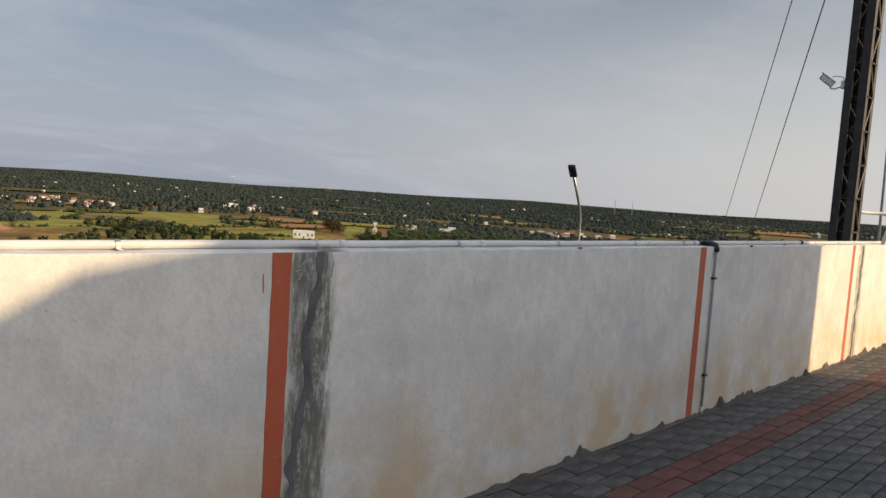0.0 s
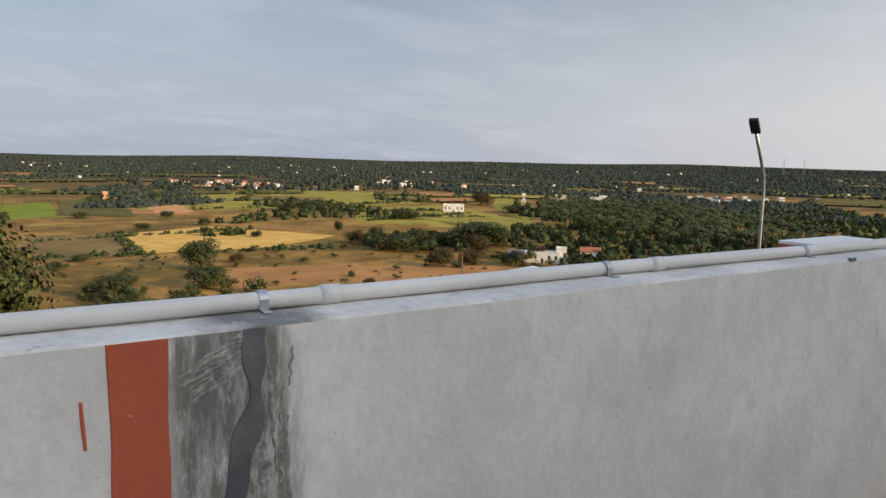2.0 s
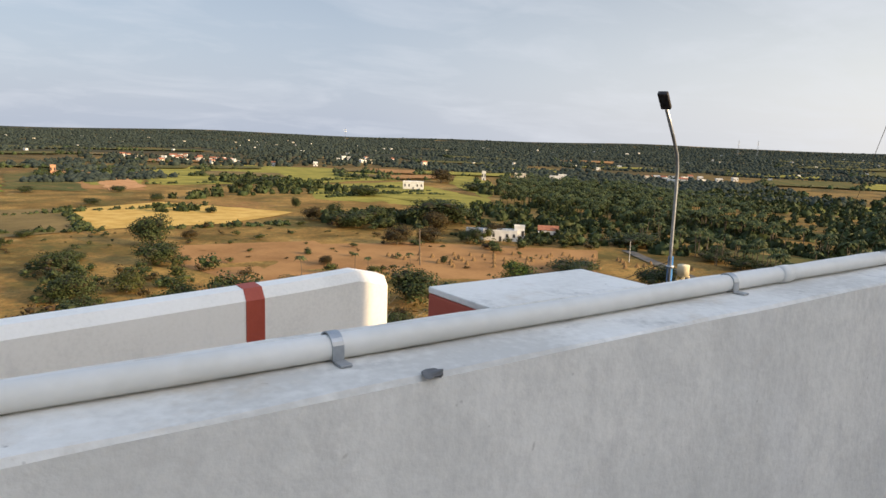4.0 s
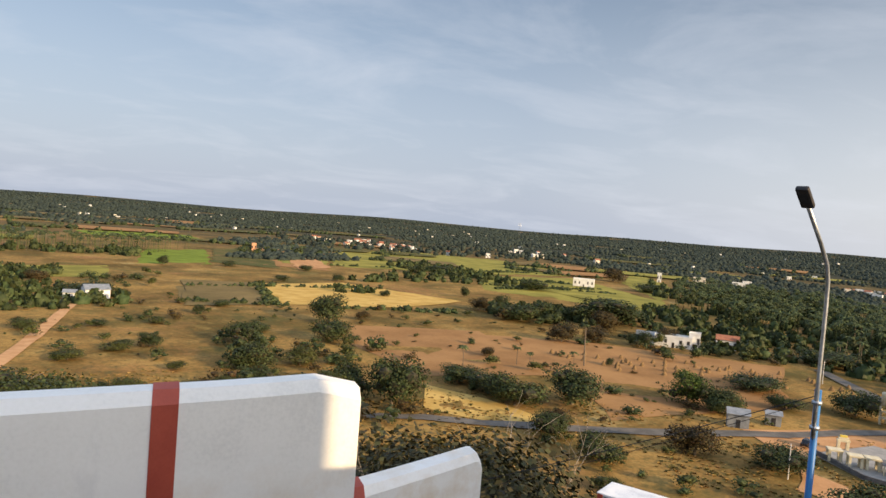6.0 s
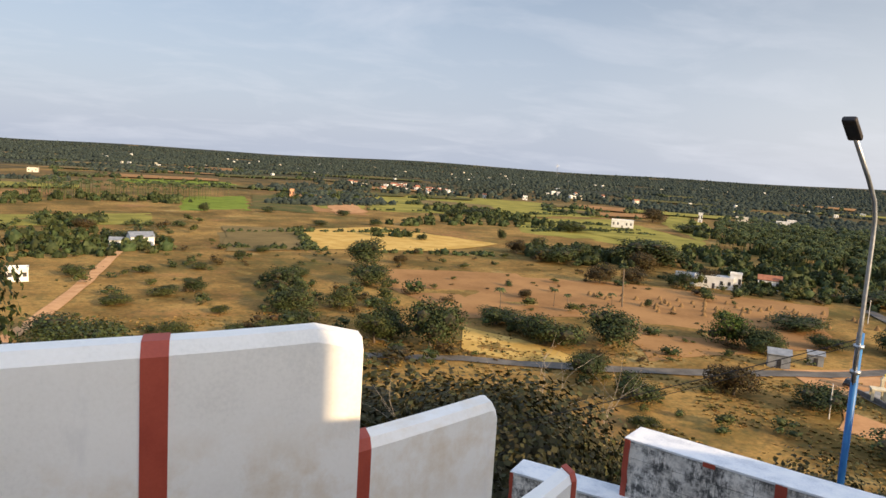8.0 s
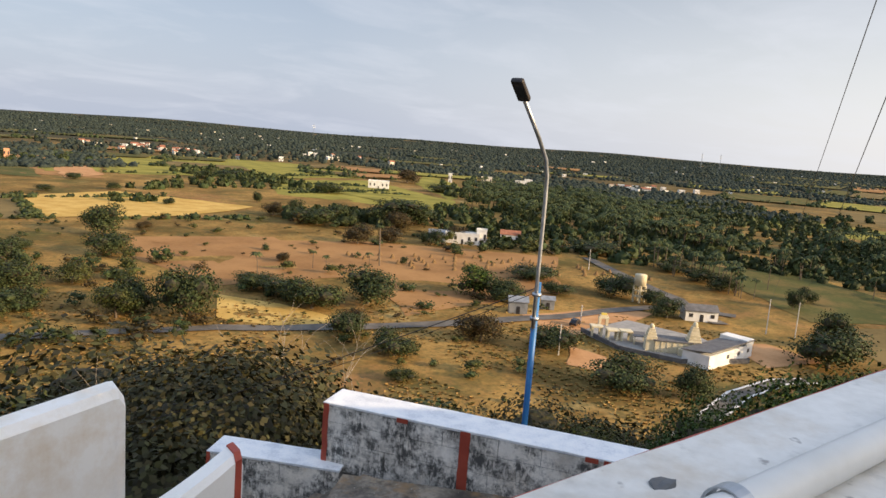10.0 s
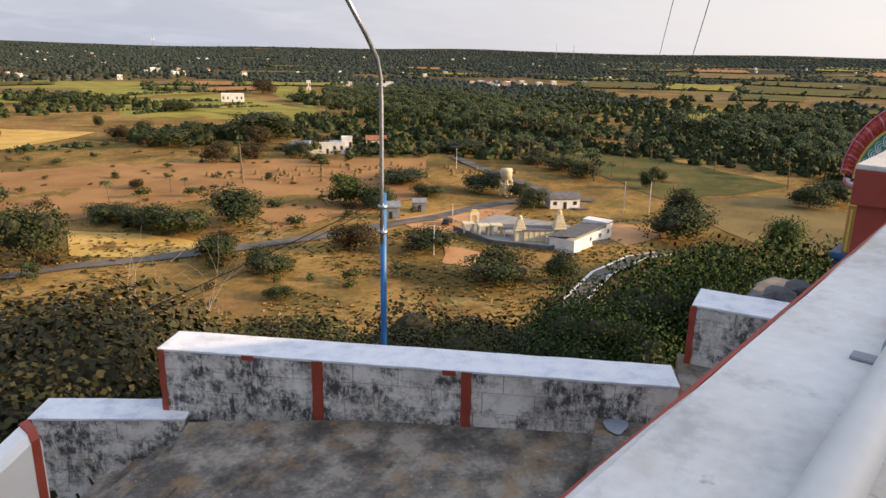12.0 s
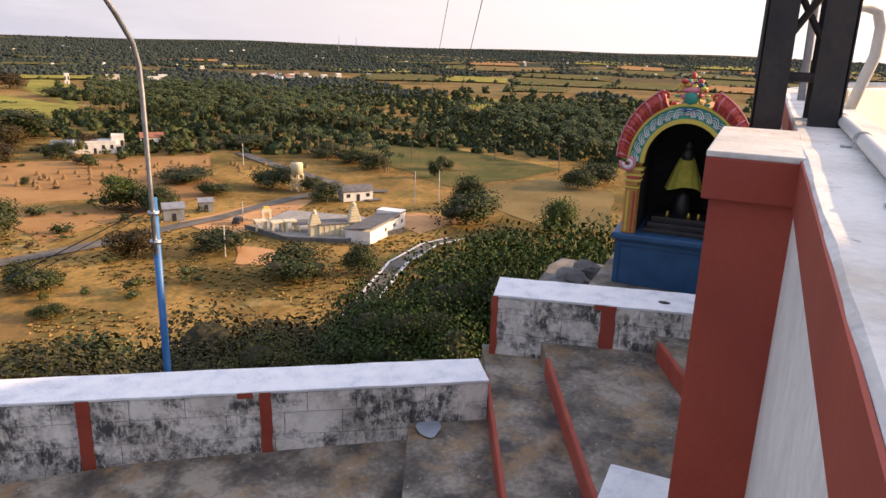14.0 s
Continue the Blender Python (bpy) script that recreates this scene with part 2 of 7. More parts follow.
over(M_MOLD, (0.50, 0.37, 0.22), noise_mask(2.6, 0.55, 0.75, (1, 1, 1), (4, 4, 1), 0.6))
over(M_MOLD, (0.36, 0.34, 0.31), noise_mask(3.4, 0.48, 0.66, (1, 1, 0.8), (6, 2, 9), 0.6, 9, 0.7))
over(M_MOLD, (0.06, 0.06, 0.058), product(noise_mask(2.3, 0.43, 0.56, (1, 1, 1.3), (1, 2, 3), 0.96, 9, 0.75), noise_mask(15, 0.40, 0.52, (1, 1, 0.45), (0, 0, 0), 1, 8, 0.75)))
M_CEMENT = material("dark repair cement", [(0.095, 0.096, 0.098), (0.16, 0.16, 0.158)], 9, 0.8, 0.3, 60)
M_SMEAR = material("thin smeared cement", [(0.17, 0.165, 0.145), (0.30, 0.285, 0.25), (0.46, 0.44, 0.39)], 40, 0.88, 0.4, 130, spread=(0.36, 0.64))
M_FLOOR = material("dirty landing concrete", [(0.075, 0.064, 0.050), (0.16, 0.138, 0.11), (0.30, 0.262, 0.205)], 2.6, 0.75, 0.6, 22, spread=(0.36, 0.64), detail=10)
over(M_FLOOR, (0.28, 0.17, 0.075), noise_mask(2.6, 0.50, 0.62, (1, 1, 1), (5, 2, 0), 0.7, 9, 0.7))
over(M_FLOOR, (0.55, 0.50, 0.42), noise_mask(26, 0.67, 0.71, (1, 1, 1), (2, 2, 0), 0.8, 3))
over(M_FLOOR, (0.03, 0.028, 0.026), noise_mask(2.2, 0.52, 0.64, (1, 1, 1), (9, 3, 0), 0.8))
M_PATCH = material("blue grey patch", [(0.22, 0.26, 0.31), (0.30, 0.33, 0.37)], 8, 0.7, 0.2, 50)
M_PAVER = material("grey concrete paver", [(0.05, 0.047, 0.045), (0.085, 0.078, 0.072), (0.12, 0.11, 0.10)], 7, 0.85, 0.4, 70, object_vary=0.22)
M_PAVER_REST = material("grey concrete pavers", [(0.05, 0.047, 0.045), (0.085, 0.078, 0.072), (0.12, 0.11, 0.10)], 7, 0.85, 0.4, 70, island_vary=0.22)
M_PAVER_RED = material("red concrete paver", [(0.095, 0.038, 0.028), (0.15, 0.06, 0.042)], 7, 0.85, 0.4, 70, object_vary=0.2)
M_PAVER_RED_REST = material("red concrete pavers", [(0.095, 0.038, 0.028), (0.15, 0.06, 0.042)], 7, 0.85, 0.4, 70, island_vary=0.2)
M_SAND = material("joint sand", [(0.07, 0.06, 0.05), (0.12, 0.105, 0.09)], 4, 0.95, 0.4, 60)
M_PVC = material("white pvc", [(0.60, 0.585, 0.54), (0.70, 0.685, 0.645)], 3, 0.42, 0.04, 40)
over(M_PVC, (0.62, 0.50, 0.33), noise_mask(7, 0.64, 0.8, amount=0.5))
M_GREYPIPE = material("grey conduit", [(0.30, 0.31, 0.33), (0.40, 0.41, 0.43)], 8, 0.45, 0.05, 60)
M_STEEL = material("galvanised steel", [(0.32, 0.34, 0.36), (0.48, 0.50, 0.52)], 12, 0.42, 0.1, 80, metal=0.85)
M_BLACK = material("black rubber tape", [(0.012, 0.012, 0.013), (0.03, 0.03, 0.032)], 10, 0.45, 0.15, 60)
M_IRON = material("black painted angle iron", [(0.012, 0.011, 0.011), (0.035, 0.026, 0.022)], 9, 0.55, 0.15, 70)
over(M_IRON, (0.10, 0.04, 0.02), noise_mask(12, 0.63, 0.75, amount=0.7))
M_BLUE = material("blue painted steel post", [(0.02, 0.13, 0.36), (0.035, 0.19, 0.46)], 5, 0.45, 0.08, 60)
over(M_BLUE, (0.4, 0.42, 0.44), noise_mask(16, 0.63, 0.7, (1, 1, 0.3), amount=0.7))
M_CABLE = material("black cable", [(0.01, 0.01, 0.011), (0.022, 0.02, 0.02)], 20, 0.6, 0)


# ---- building helpers ----
def part(name, bm, mat, parent=None, label="", smooth=False):
    me = bpy.data.meshes.new(name)
    bmesh.ops.recalc_face_normals(bm, faces=bm.faces)
    if smooth:
        for f in bm.faces:
            f.smooth = True
    bm.to_mesh(me); bm.free()
    for m in (mat if isinstance(mat, (list, tuple)) else [mat]):
        me.materials.append(m)
    ob = new(name, me)
    if parent:
        ob.parent = parent
    if label:
        ob["label"] = label
    return ob


def empty(name, m=None):
    ob = new(name)
    ob.empty_display_size = 0.2
    if m is not None:
        ob.matrix_basis = m
    return ob


def add_box(bm, x0, x1, y0, y1, z0, z1, bevel=0.0, m=None):
    r = bmesh.ops.create_cube(bm, size=1.0)
    vs = r["verts"]
    for v in vs:
        v.co = Vector((x0 + (v.co.x + 0.5) * (x1 - x0), y0 + (v.co.y + 0.5) * (y1 - y0), z0 + (v.co.z + 0.5) * (z1 - z0)))
    if bevel:
        es = list({e for v in vs for e in v.link_edges})
        res = bmesh.ops.bevel(bm, geom=es, offset=bevel, segments=2, profile=0.6, affect="EDGES")
        vs = list({v for f in res["faces"] for v in f.verts} | {v for v in vs if v.is_valid})
    if m is not None:
        for v in vs:
            v.co = m @ v.co
    return vs


def add_tube(bm, pts, radius, seg=10, caps=True, taper=None):
    """A round tube along points."""
    rings = []
    pts = [Vector(p) for p in pts]
    for i, p in enumerate(pts):
        d = (pts[min(i + 1, len(pts) - 1)] - pts[max(i - 1, 0)]).normalized()
        u = d.orthogonal().normalized() if not rings else (rings[-1][1] - d * rings[-1][1].dot(d)).normalized()
        w = d.cross(u)
        r = radius if taper is None else radius + (taper - radius) * i / (len(pts) - 1)
        ring = [bm.verts.new(p + u * math.cos(2 * math.pi * k / seg) * r + w * math.sin(2 * math.pi * k / seg) * r) for k in range(seg)]
        rings.append((ring, u))
    for (a, _), (b, _) in zip(rings, rings[1:]):
        for k in range(seg):
            bm.faces.new((a[k], a[(k + 1) % seg], b[(k + 1) % seg], b[k]))
    if caps:
        bm.faces.new(rings[0][0][::-1]); bm.faces.new(rings[-1][0])


def add_prism(bm, profile, a, b, m=None):
    """Extrudes an outline of (u, z) along v from a to b: points (u, v, z)."""
    lo = [bm.verts.new((u, a, z)) for u, z in profile]
    hi = [bm.verts.new((u, b, z)) for u, z in profile]
    n = len(profile)
    bm.faces.new(lo); bm.faces.new(hi[::-1])
    for i in range(n):
        bm.faces.new((lo[i], hi[i], hi[(i + 1) % n], lo[(i + 1) % n]))
    if m is not None:
        for v in lo + hi:
            v.co = m @ v.co


def add_slab(bm, outline, z0, z1):
    lo = [bm.verts.new((x, y, z0)) for x, y in outline]
    hi = [bm.verts.new((x, y, z1)) for x, y in outline]
    n = len(outline)
    bm.faces.new(lo[::-1]); bm.faces.new(hi)
    for i in range(n):
        bm.faces.new((lo[i], lo[(i + 1) % n], hi[(i + 1) % n], hi[i]))


def ribbon(name, mat, parent, x, half, z0, z1, y, depth=0.003, wobble=0.004, freq=9.0, seed=0.0, center=None, steps=40, label=""):
    """A hand-laid strip up a wall's face, with a wavering edge."""
    bm = bmesh.new()
    prev = None
    for i in range(steps + 1):
        z = z0 + (z1 - z0) * i / steps
        c = x + (center(z) if center else 0.0)
        l = c - half + noise.noise(Vector((z * freq, seed, 1.0))) * wobble
        r = c + half + noise.noise(Vector((z * freq, seed, 9.0))) * wobble
        row = [bm.verts.new((l, y, z)), bm.verts.new((l + 0.002, y - depth, z)), bm.verts.new((r - 0.002, y - depth, z)), bm.verts.new((r, y, z))]
        if prev:
            for k in range(3):
                bm.faces.new((prev[k], prev[k + 1], row[k + 1], row[k]))
        prev = row
    return part(name, bm, mat, parent, label)


def rough_edges(bm, amount, freq):
    for v in bm.verts:
        v.co += noise.noise_vector(v.co * freq) * amount


# ---- terrace wall ----
T_WALL, H_WALL = 0.235, 1.3
bm = bmesh.new()
# body as a long strip with many cross sections, so that the arris wavers
profile = [(0.0, -0.05), (0.0, H_WALL - 0.005), (0.005, H_WALL), (T_WALL - 0.006, H_WALL), (T_WALL, H_WALL - 0.006), (T_WALL, -4.5)]
prev = None
for i in range(0, 301):
    x = -14 + 24.0 * i / 300
    row = []
    for k, (y, z) in enumerate(profile):
        wob = noise.noise_vector(Vector((x * 6.0, k * 3.7, 0.0))) * 0.003 if k not in (0, 5) else Vector()
        row.append(bm.verts.new((x, y + wob.y, z + wob.z)))
    if prev:
        for k in range(5):
            f = bm.faces.new((prev[k], prev[k + 1], row[k + 1], row[k]))
            f.material_index = 1 if k in (1, 2, 3) else 0
    prev = row
wall_north = part("wall_north", bm, [M_WALL, M_WALL_TOP])
tagged(wall_north, "limewashed plaster parapet wall with cracks, stains and red stripes", "wall", kind="structure")
for x, s in ((0.043, 1.0), (3.605, 2.0), (7.18, 3.0), (-3.6, 4.0)):
    ribbon("painted_stripe", M_ORANGE, wall_north, x, 0.043, 0.0, H_WALL - 0.004, 0.0, seed=s, label="orange red painted stripe")
CRACK = ((0.0, 0.118), (0.35, 0.122), (0.49, 0.13), (0.62, 0.15), (0.76, 0.188), (0.94, 0.162), (1.07, 0.186), (1.17, 0.213), (1.30, 0.218))


def crack(z):
    """The crack's wandering line: x at a height."""
    for (z0, x0), (z1, x1) in zip(CRACK, CRACK[1:]):
        if z <= z1:
            u = (z - z0) / (z1 - z0)
            u = u * u * (3 - 2 * u)
            return x0 + (x1 - x0) * u + 0.010 * noise.noise(Vector((z * 14, 3.1, 0)))
    return CRACK[-1][1]


def brush_stroke(x0, z0, x1, z1, width, seed, mat):
    """A dragged trowel mark on the wall's face: a thin ragged ridge that tapers out."""
    bm = bmesh.new()
    a, b = Vector((x0, 0, z0)), Vector((x1, 0, z1))
    side = Vector((-(b - a).z, 0, (b - a).x)).normalized()
    prev = None
    for k in range(25):
        u = k / 24
        w = width * (0.35 + 0.65 * math.sin(math.pi * min(1.0, u * 1.15) ** 0.7)) * (0.55 + 0.9 * abs(noise.noise(Vector((u * 16, seed, 0)))))
        c = a.lerp(b, u) + side * 0.006 * noise.noise(Vector((u * 5, seed, 4)))
        row = [bm.verts.new(c - side * w), bm.verts.new(c + Vector((0, -0.0022, 0))), bm.verts.new(c + side * w)]
        if prev:
            for q in range(2):
                bm.faces.new((prev[q], prev[q + 1], row[q + 1], row[q]))
        prev = row
    return part("trowel_mark", bm, mat, wall_north, "grey cement dragged over the plaster")


ribbon("cement_repair", M_CEMENT, wall_north, 0.006, 0.019, 0.0, H_WALL - 0.003, 0.0, 0.003, 0.020, 13.0, 5.0, crack, 220, "dark trowelled cement repair along a crack")
rng = random.Random(51)
for k in range(18):
    u = k / 17
    brush_stroke(0.205 - 0.01 * u, 1.285 - 0.06 * u, 0.125 - 0.03 * rng.random(), 1.235 - 0.075 * u + 0.02 * rng.random(), 0.005 if k % 3 else 0.012, k * 3.3, M_SMEAR)
for k in range(26):
    z = 0.15 + 1.08 * k / 26 + rng.uniform(-0.02, 0.02)
    side = rng.choice((-1, 1, 1))
    x = crack(z) + side * rng.uniform(0.024, 0.055)
    brush_stroke(x, z + 0.06, x + rng.uniform(-0.015, 0.015), z - rng.uniform(0.03, 0.09), rng.uniform(0.004, 0.012), k * 1.7 + 40, M_SMEAR)
for k in range(7):
    x = 0.262 + 0.03 * rng.random()
    z = 1.26 - 0.06 * k
    brush_stroke(x, z, x - 0.01 * rng.random(), z - 0.07, 0.004, k * 2.9 + 90, M_SMEAR)
ribbon("cement_repair", M_CEMENT, wall_north, 7.48, 0.016, 0.0, H_WALL - 0.006, 0.0, 0.004, 0.03, 9.0, 8.0, lambda z: 0.6 * (crack(z) - 0.14), 110, "dark trowelled cement repair along a crack")
ribbon("paint_scratch", M_ORANGE, wall_north, -0.036, 0.0024, 1.14, 1.215, 0.0, 0.0012, 0.002, 14.0, 2.0, lambda z: 0.05 * (1.2 - z), 14, "small red paint scratch")
# dirt and weeds-like mortar crumbs along the foot
bm = bmesh.new()
rng = random.Random(4)
prev = None
for i in range(260):
    x = 1.0 + i * 0.035
    h = 0.014 + 0.09 * max(0.0, noise.noise(Vector((x * 5.2, 0, 0)))) * (0.5 + rng.random()) + 0.12 * max(0, noise.noise(Vector((x * 2.1, 5, 0))) - 0.15) * rng.random()
    row = [bm.verts.new((x, -0.004, h)), bm.verts.new((x, -0.012 - h * 0.3, 0.006)), bm.verts.new((x, -0.03 - h * 0.3, 0.002))]
    if prev:
        for k in range(2):
            bm.faces.new((prev[k], prev[k + 1], row[k + 1], row[k]))
    prev = row
part("mortar_skirt", bm, M_SAND, wall_north, "dark ragged mortar and dirt along the wall foot")
for x, y, r in ((2.029, 0.0, 0.013), (4.45, 0.0, 0.018), (5.3, 0.05, 0.016), (4.62, 0.18, 0.012), (6.3, 0.03, 0.015)):
    bm = bmesh.new()
    bmesh.ops.create_icosphere(bm, subdivisions=2, radius=r)
    for v in bm.verts:
        v.co = Vector((v.co.x * 1.3, v.co.y * 0.7, v.co.z * 0.35)) + noise.noise_vector(v.co * 60) * 0.006 + Vector((x, y, H_WALL + 0.001))
    part("chip", bm, M_CEMENT, wall_north, "dark chipped spot on the coping")
# outer red band below the coping and the pilasters
bm = bmesh.new()
add_box(bm, -14, 10.0, T_WALL, T_WALL + 0.004, 1.195, H_WALL - 0.006)
part("painted_band", bm, M_RED, wall_north, "brick red painted band")
for x0 in (-6.4, -2.05, 2.302, 6.70):
    w = 0.41 if x0 < 5 else 0.55
    bm = bmesh.new()
    add_box(bm, x0 + 0.012, x0 + w - 0.012, T_WALL, T_WALL + 0.162, -4.5, 1.2)
    pil = part("pilaster", bm, M_RED, wall_north, "brick red painted pilaster")
    bm = bmesh.new()
    add_box(bm, x0, x0 + w, T_WALL - 0.002, T_WALL + 0.178, 1.2, H_WALL - 0.012, 0.004)
    part("cap", bm, M_RED, pil)
    bm = bmesh.new()
    add_box(bm, x0, x0 + w, T_WALL - 0.01, T_WALL + 0.178, H_WALL - 0.012, H_WALL + 0.001, 0.003)
    rough_edges(bm, 0.0015, 30)
    part("cap_top", bm, M_WALL_TOP, pil, "weathered plaster cap")
# the wall bends inwards past the mast
bm = bmesh.new()
add_box(bm, 0, 11, 0, T_WALL, -4.5, H_WALL, 0.01)
wall_east = part("wall_east", bm, M_WALL)
wall_east.matrix_basis = pose(10.0, 0, 0.002, 0, 0, -32)
tagged(wall_east, "sunlit limewashed parapet wall at the terrace corner", "wall", kind="structure")
bm = bmesh.new()
add_tube(bm, [(0.1, 0.1, H_WALL + 0.018), (10.9, 0.1, H_WALL + 0.018)], 0.0165, 10)
pipe_e = part("water_pipe", bm, M_PVC, None, smooth=True)
pipe_e.matrix_basis = pose(10.0, 0, 0.002, 0, 0, -32)
tagged(pipe_e, "white plastic water pipe lying on the wall top", "pipe")

# ---- pipe on the coping ----
Y_PIPE, Z_PIPE = 0.112, H_WALL + 0.0175
pipe = tagged(empty("water_pipe", pose(0, Y_PIPE, H_WALL)), "white plastic water pipe clamped along the wall top", "pipe")
bm = bmesh.new()
add_tube(bm, [(x * 0.5 - 14, math.sin(x * 1.3) * 0.003, 0.0175 + 0.001 * math.sin(x * 2.1)) for x in range(0, 48)], 0.0165, 14)
part("tube", bm, M_PVC, pipe, smooth=True)
for x in (-0.54, 0.268, 1.12, 1.951, 2.803, 3.48, 3.649, 4.6, 5.42, 6.25, 6.95, 7.5, 8.6, -1.4, -2.2):
    bm = bmesh.new()
    prev = None
    for k in range(13):
        a = math.pi * (k / 12)
        for_y, for_z = -math.cos(a) * 0.0195, 0.0175 + math.sin(a) * 0.0195
        if k == 0:
            for_z = 0.004
        if k == 12:
            for_z = 0.004
        row = [bm.verts.new((x - 0.008, for_y, for_z)), bm.verts.new((x + 0.008, for_y, for_z)), bm.verts.new((x + 0.008, for_y * 0.9, for_z - 0.0015)), bm.verts.new((x - 0.008, for_y * 0.9, for_z - 0.0015))]
        if prev:
            for q in range(4):
                bm.faces.new((prev[q], prev[(q + 1) % 4], row[(q + 1) % 4], row[q]))
        prev = row
    for sgn in (-1, 1):
        add_box(bm, x - 0.008, x + 0.008, sgn * 0.0195 - (0.022 if sgn < 0 else 0.0), sgn * 0.0195 + (0.022 if sgn > 0 else 0.0), 0.001, 0.0045, 0.001)
    clamp = part("clamp", bm, M_STEEL, pipe, "galvanised steel saddle clamp")
for x, r in ((0.40, 0.0195), (1.30, 0.019), (3.0, 0.019), (5.0, 0.0195)):
    bm = bmesh.new()
    add_tube(bm, [(x - 0.02, 0, 0.0175), (x + 0.02, 0, 0.0175)], r, 14)
    part("coupling", bm, M_PVC, pipe, smooth=True)
for x0, x1 in ((3.735, 3.81), (5.86, 5.90)):
    bm = bmesh.new()
    add_tube(bm, [(x0, 0, 0.0175), (x0 + 0.008, 0, 0.019), (x1 - 0.008, 0, 0.019), (x1, 0, 0.0175)], 0.022, 14)
    part("taped_joint", bm, M_BLACK, pipe, "joint wrapped in black tape", smooth=True)

drop = tagged(empty("drain_pipe", pose(3.79, -0.012, 0)), "thin grey pipe clipped down the wall from a black elbow", "pipe")
bm = bmesh.new()
add_tube(bm, [(0, 0, 0.05), (0.0, 0, 0.6), (0.0, 0, 1.26), (0, 0.01, 1.295)], 0.0085, 10)
part("tube", bm, M_GREYPIPE, drop, smooth=True)
bm = bmesh.new()
add_tube(bm, [(0, 0, 0.0), (0, 0, 0.06)], 0.012, 10)
part("foot", bm, M_PVC, drop, "short white foot", smooth=True)
bm = bmesh.new()
add_tube(bm, [(0, 0.13, 1.318), (0, 0.04, 1.32), (0, 0.008, 1.312), (0, 0, 1.285), (0, 0, 1.262)], 0.021, 12)
part("elbow", bm, M_BLACK, drop, "black elbow", smooth=True)
for z in (0.31, 1.06):
    bm = bmesh.new()
    add_box(bm, -0.026, 0.026, -0.012, 0.012, z - 0.009, z + 0.009, 0.003)
    part("clip", bm, M_BLACK, drop)

# ---- terrace floor, unseen shadow screen behind ----
bm = bmesh.new()
add_box(bm, -14, 16, -22, -0.0, -0.4, -0.045)
floor = tagged(part("floor", bm, M_SAND), "paved temple terrace floor with a red strip", "floor", kind="structure")
# thin unseen screen, its outline cut to cast a building's shadow on the wall
screen_profile = [(-9.0, 0.0), (-9.0, 1.9), (0.0, 2.0), (1.3, 2.4), (2.0, 2.66), (2.45, 2.98), (2.72, 3.05), (2.80, 3.2), (3.0, 3.22), (3.06, 3.34), (3.5, 3.42), (3.9, 3.6), (4.0, 4.6), (9.9, 4.6), (9.9, 1.15), (10.05, 1.1), (9.95, 0.9), (10.08, 0.85), (10.08, 0.0)]
bm = bmesh.new()
add_prism(bm, screen_profile, -6.4, -6.0)
hall = tagged(part("building", bm, M_CREAM), "unseen thin cream screen, stepped to cast the building's shadow", "building", kind="structure")

# ---- mast ----
mast = tagged(empty("lattice_mast", pose(7.57, 0.235, H_WALL)), "black angle-iron lattice mast bolted on the parapet", "mast")
MAST_H = 7.0
S = 0.112
for sx in (-1, 1):
    for sy in (-1, 1):
        bm = bmesh.new()
        base = 0.0 if sy < 0 else -0.25
        add_box(bm, sx * S - 0.04, sx * S + 0.04, sy * S - 0.004, sy * S + 0.004, base, MAST_H)
        add_box(bm, sx * S - 0.004 + sx * 0.036, sx * S + 0.004 + sx * 0.036, sy * S - 0.08 if sy > 0 else sy * S, sy * S if sy > 0 else sy * S + 0.08, base, MAST_H)
        part("leg", bm, M_IRON, mast)
for i in range(18):
    z = 0.13 + i * 0.38
    for side in range(4):
        a, b = [((-S, -S), (S, -S)), ((S, -S), (S, S)), ((S, S), (-S, S)), ((-S, S), (-S, -S))][side]
        bm = bmesh.new()
        add_tube(bm, [(*a, z), (*b, z)], 0.012, 6)
        part("rung", bm, M_IRON, mast)
        bm = bmesh.new()
        c, d = (a, b) if (i + side) % 2 else (b, a)
        add_tube(bm, [(*c, z), (*d, z + 0.38)], 0.011, 6)
        part("brace", bm, M_IRON, mast)
# conduit that rises from the coping and runs up the mast
bm = bmesh.new()
add_tube(bm, [(8.32, 0.02, 1.3), (8.31, 0.0, 1.38), (8.30, -0.03, 1.50), (8.29, -0.03, 1.60), (8.27, -0.01, 1.655), (8.24, 0.03, 1.67), (8.15, 0.10, 1.67), (8.0, 0.17, 1.67), (7.86, 0.21, 1.68), (7.80, 0.22, 1.73), (7.78, 0.225, 1.82), (7.77, 0.23, 2.4), (7.76, 0.23, 4.6)], 0.021, 12)
tagged(part("conduit", bm, M_PVC, None, smooth=True), "white plastic conduit bending up into the mast", "conduit")
cctv = tagged(empty("security_camera", pose(7.49, 0.37, 3.10)), "white bullet security camera bracketed to the mast", "camera")
bm = bmesh.new(); add_box(bm, -0.03, 0.03, -0.02, 0.035, -0.045, 0.045, 0.006); part("mount_box", bm, M_PVC, cctv)
bm = bmesh.new(); add_tube(bm, [(0, 0.03, -0.02), (-0.02, 0.10, -0.045), (-0.03, 0.14, -0.035), (-0.03, 0.15, 0.0)], 0.009, 8); part("arm", bm, M_PVC, cctv, smooth=True)
m_c = pose(-0.03, 0.17, 0.045, 38, 0, 20)
bm = bmesh.new(); add_box(bm, -0.035, 0.035, -0.07, 0.09, -0.035, 0.03, 0.012, m_c); part("housing", bm, M_PVC, cctv)
bm = bmesh.new(); add_box(bm, -0.042, 0.042, -0.07, 0.115, 0.031, 0.038, 0.003, m_c); part("sun_shield", bm, M_PVC, cctv)
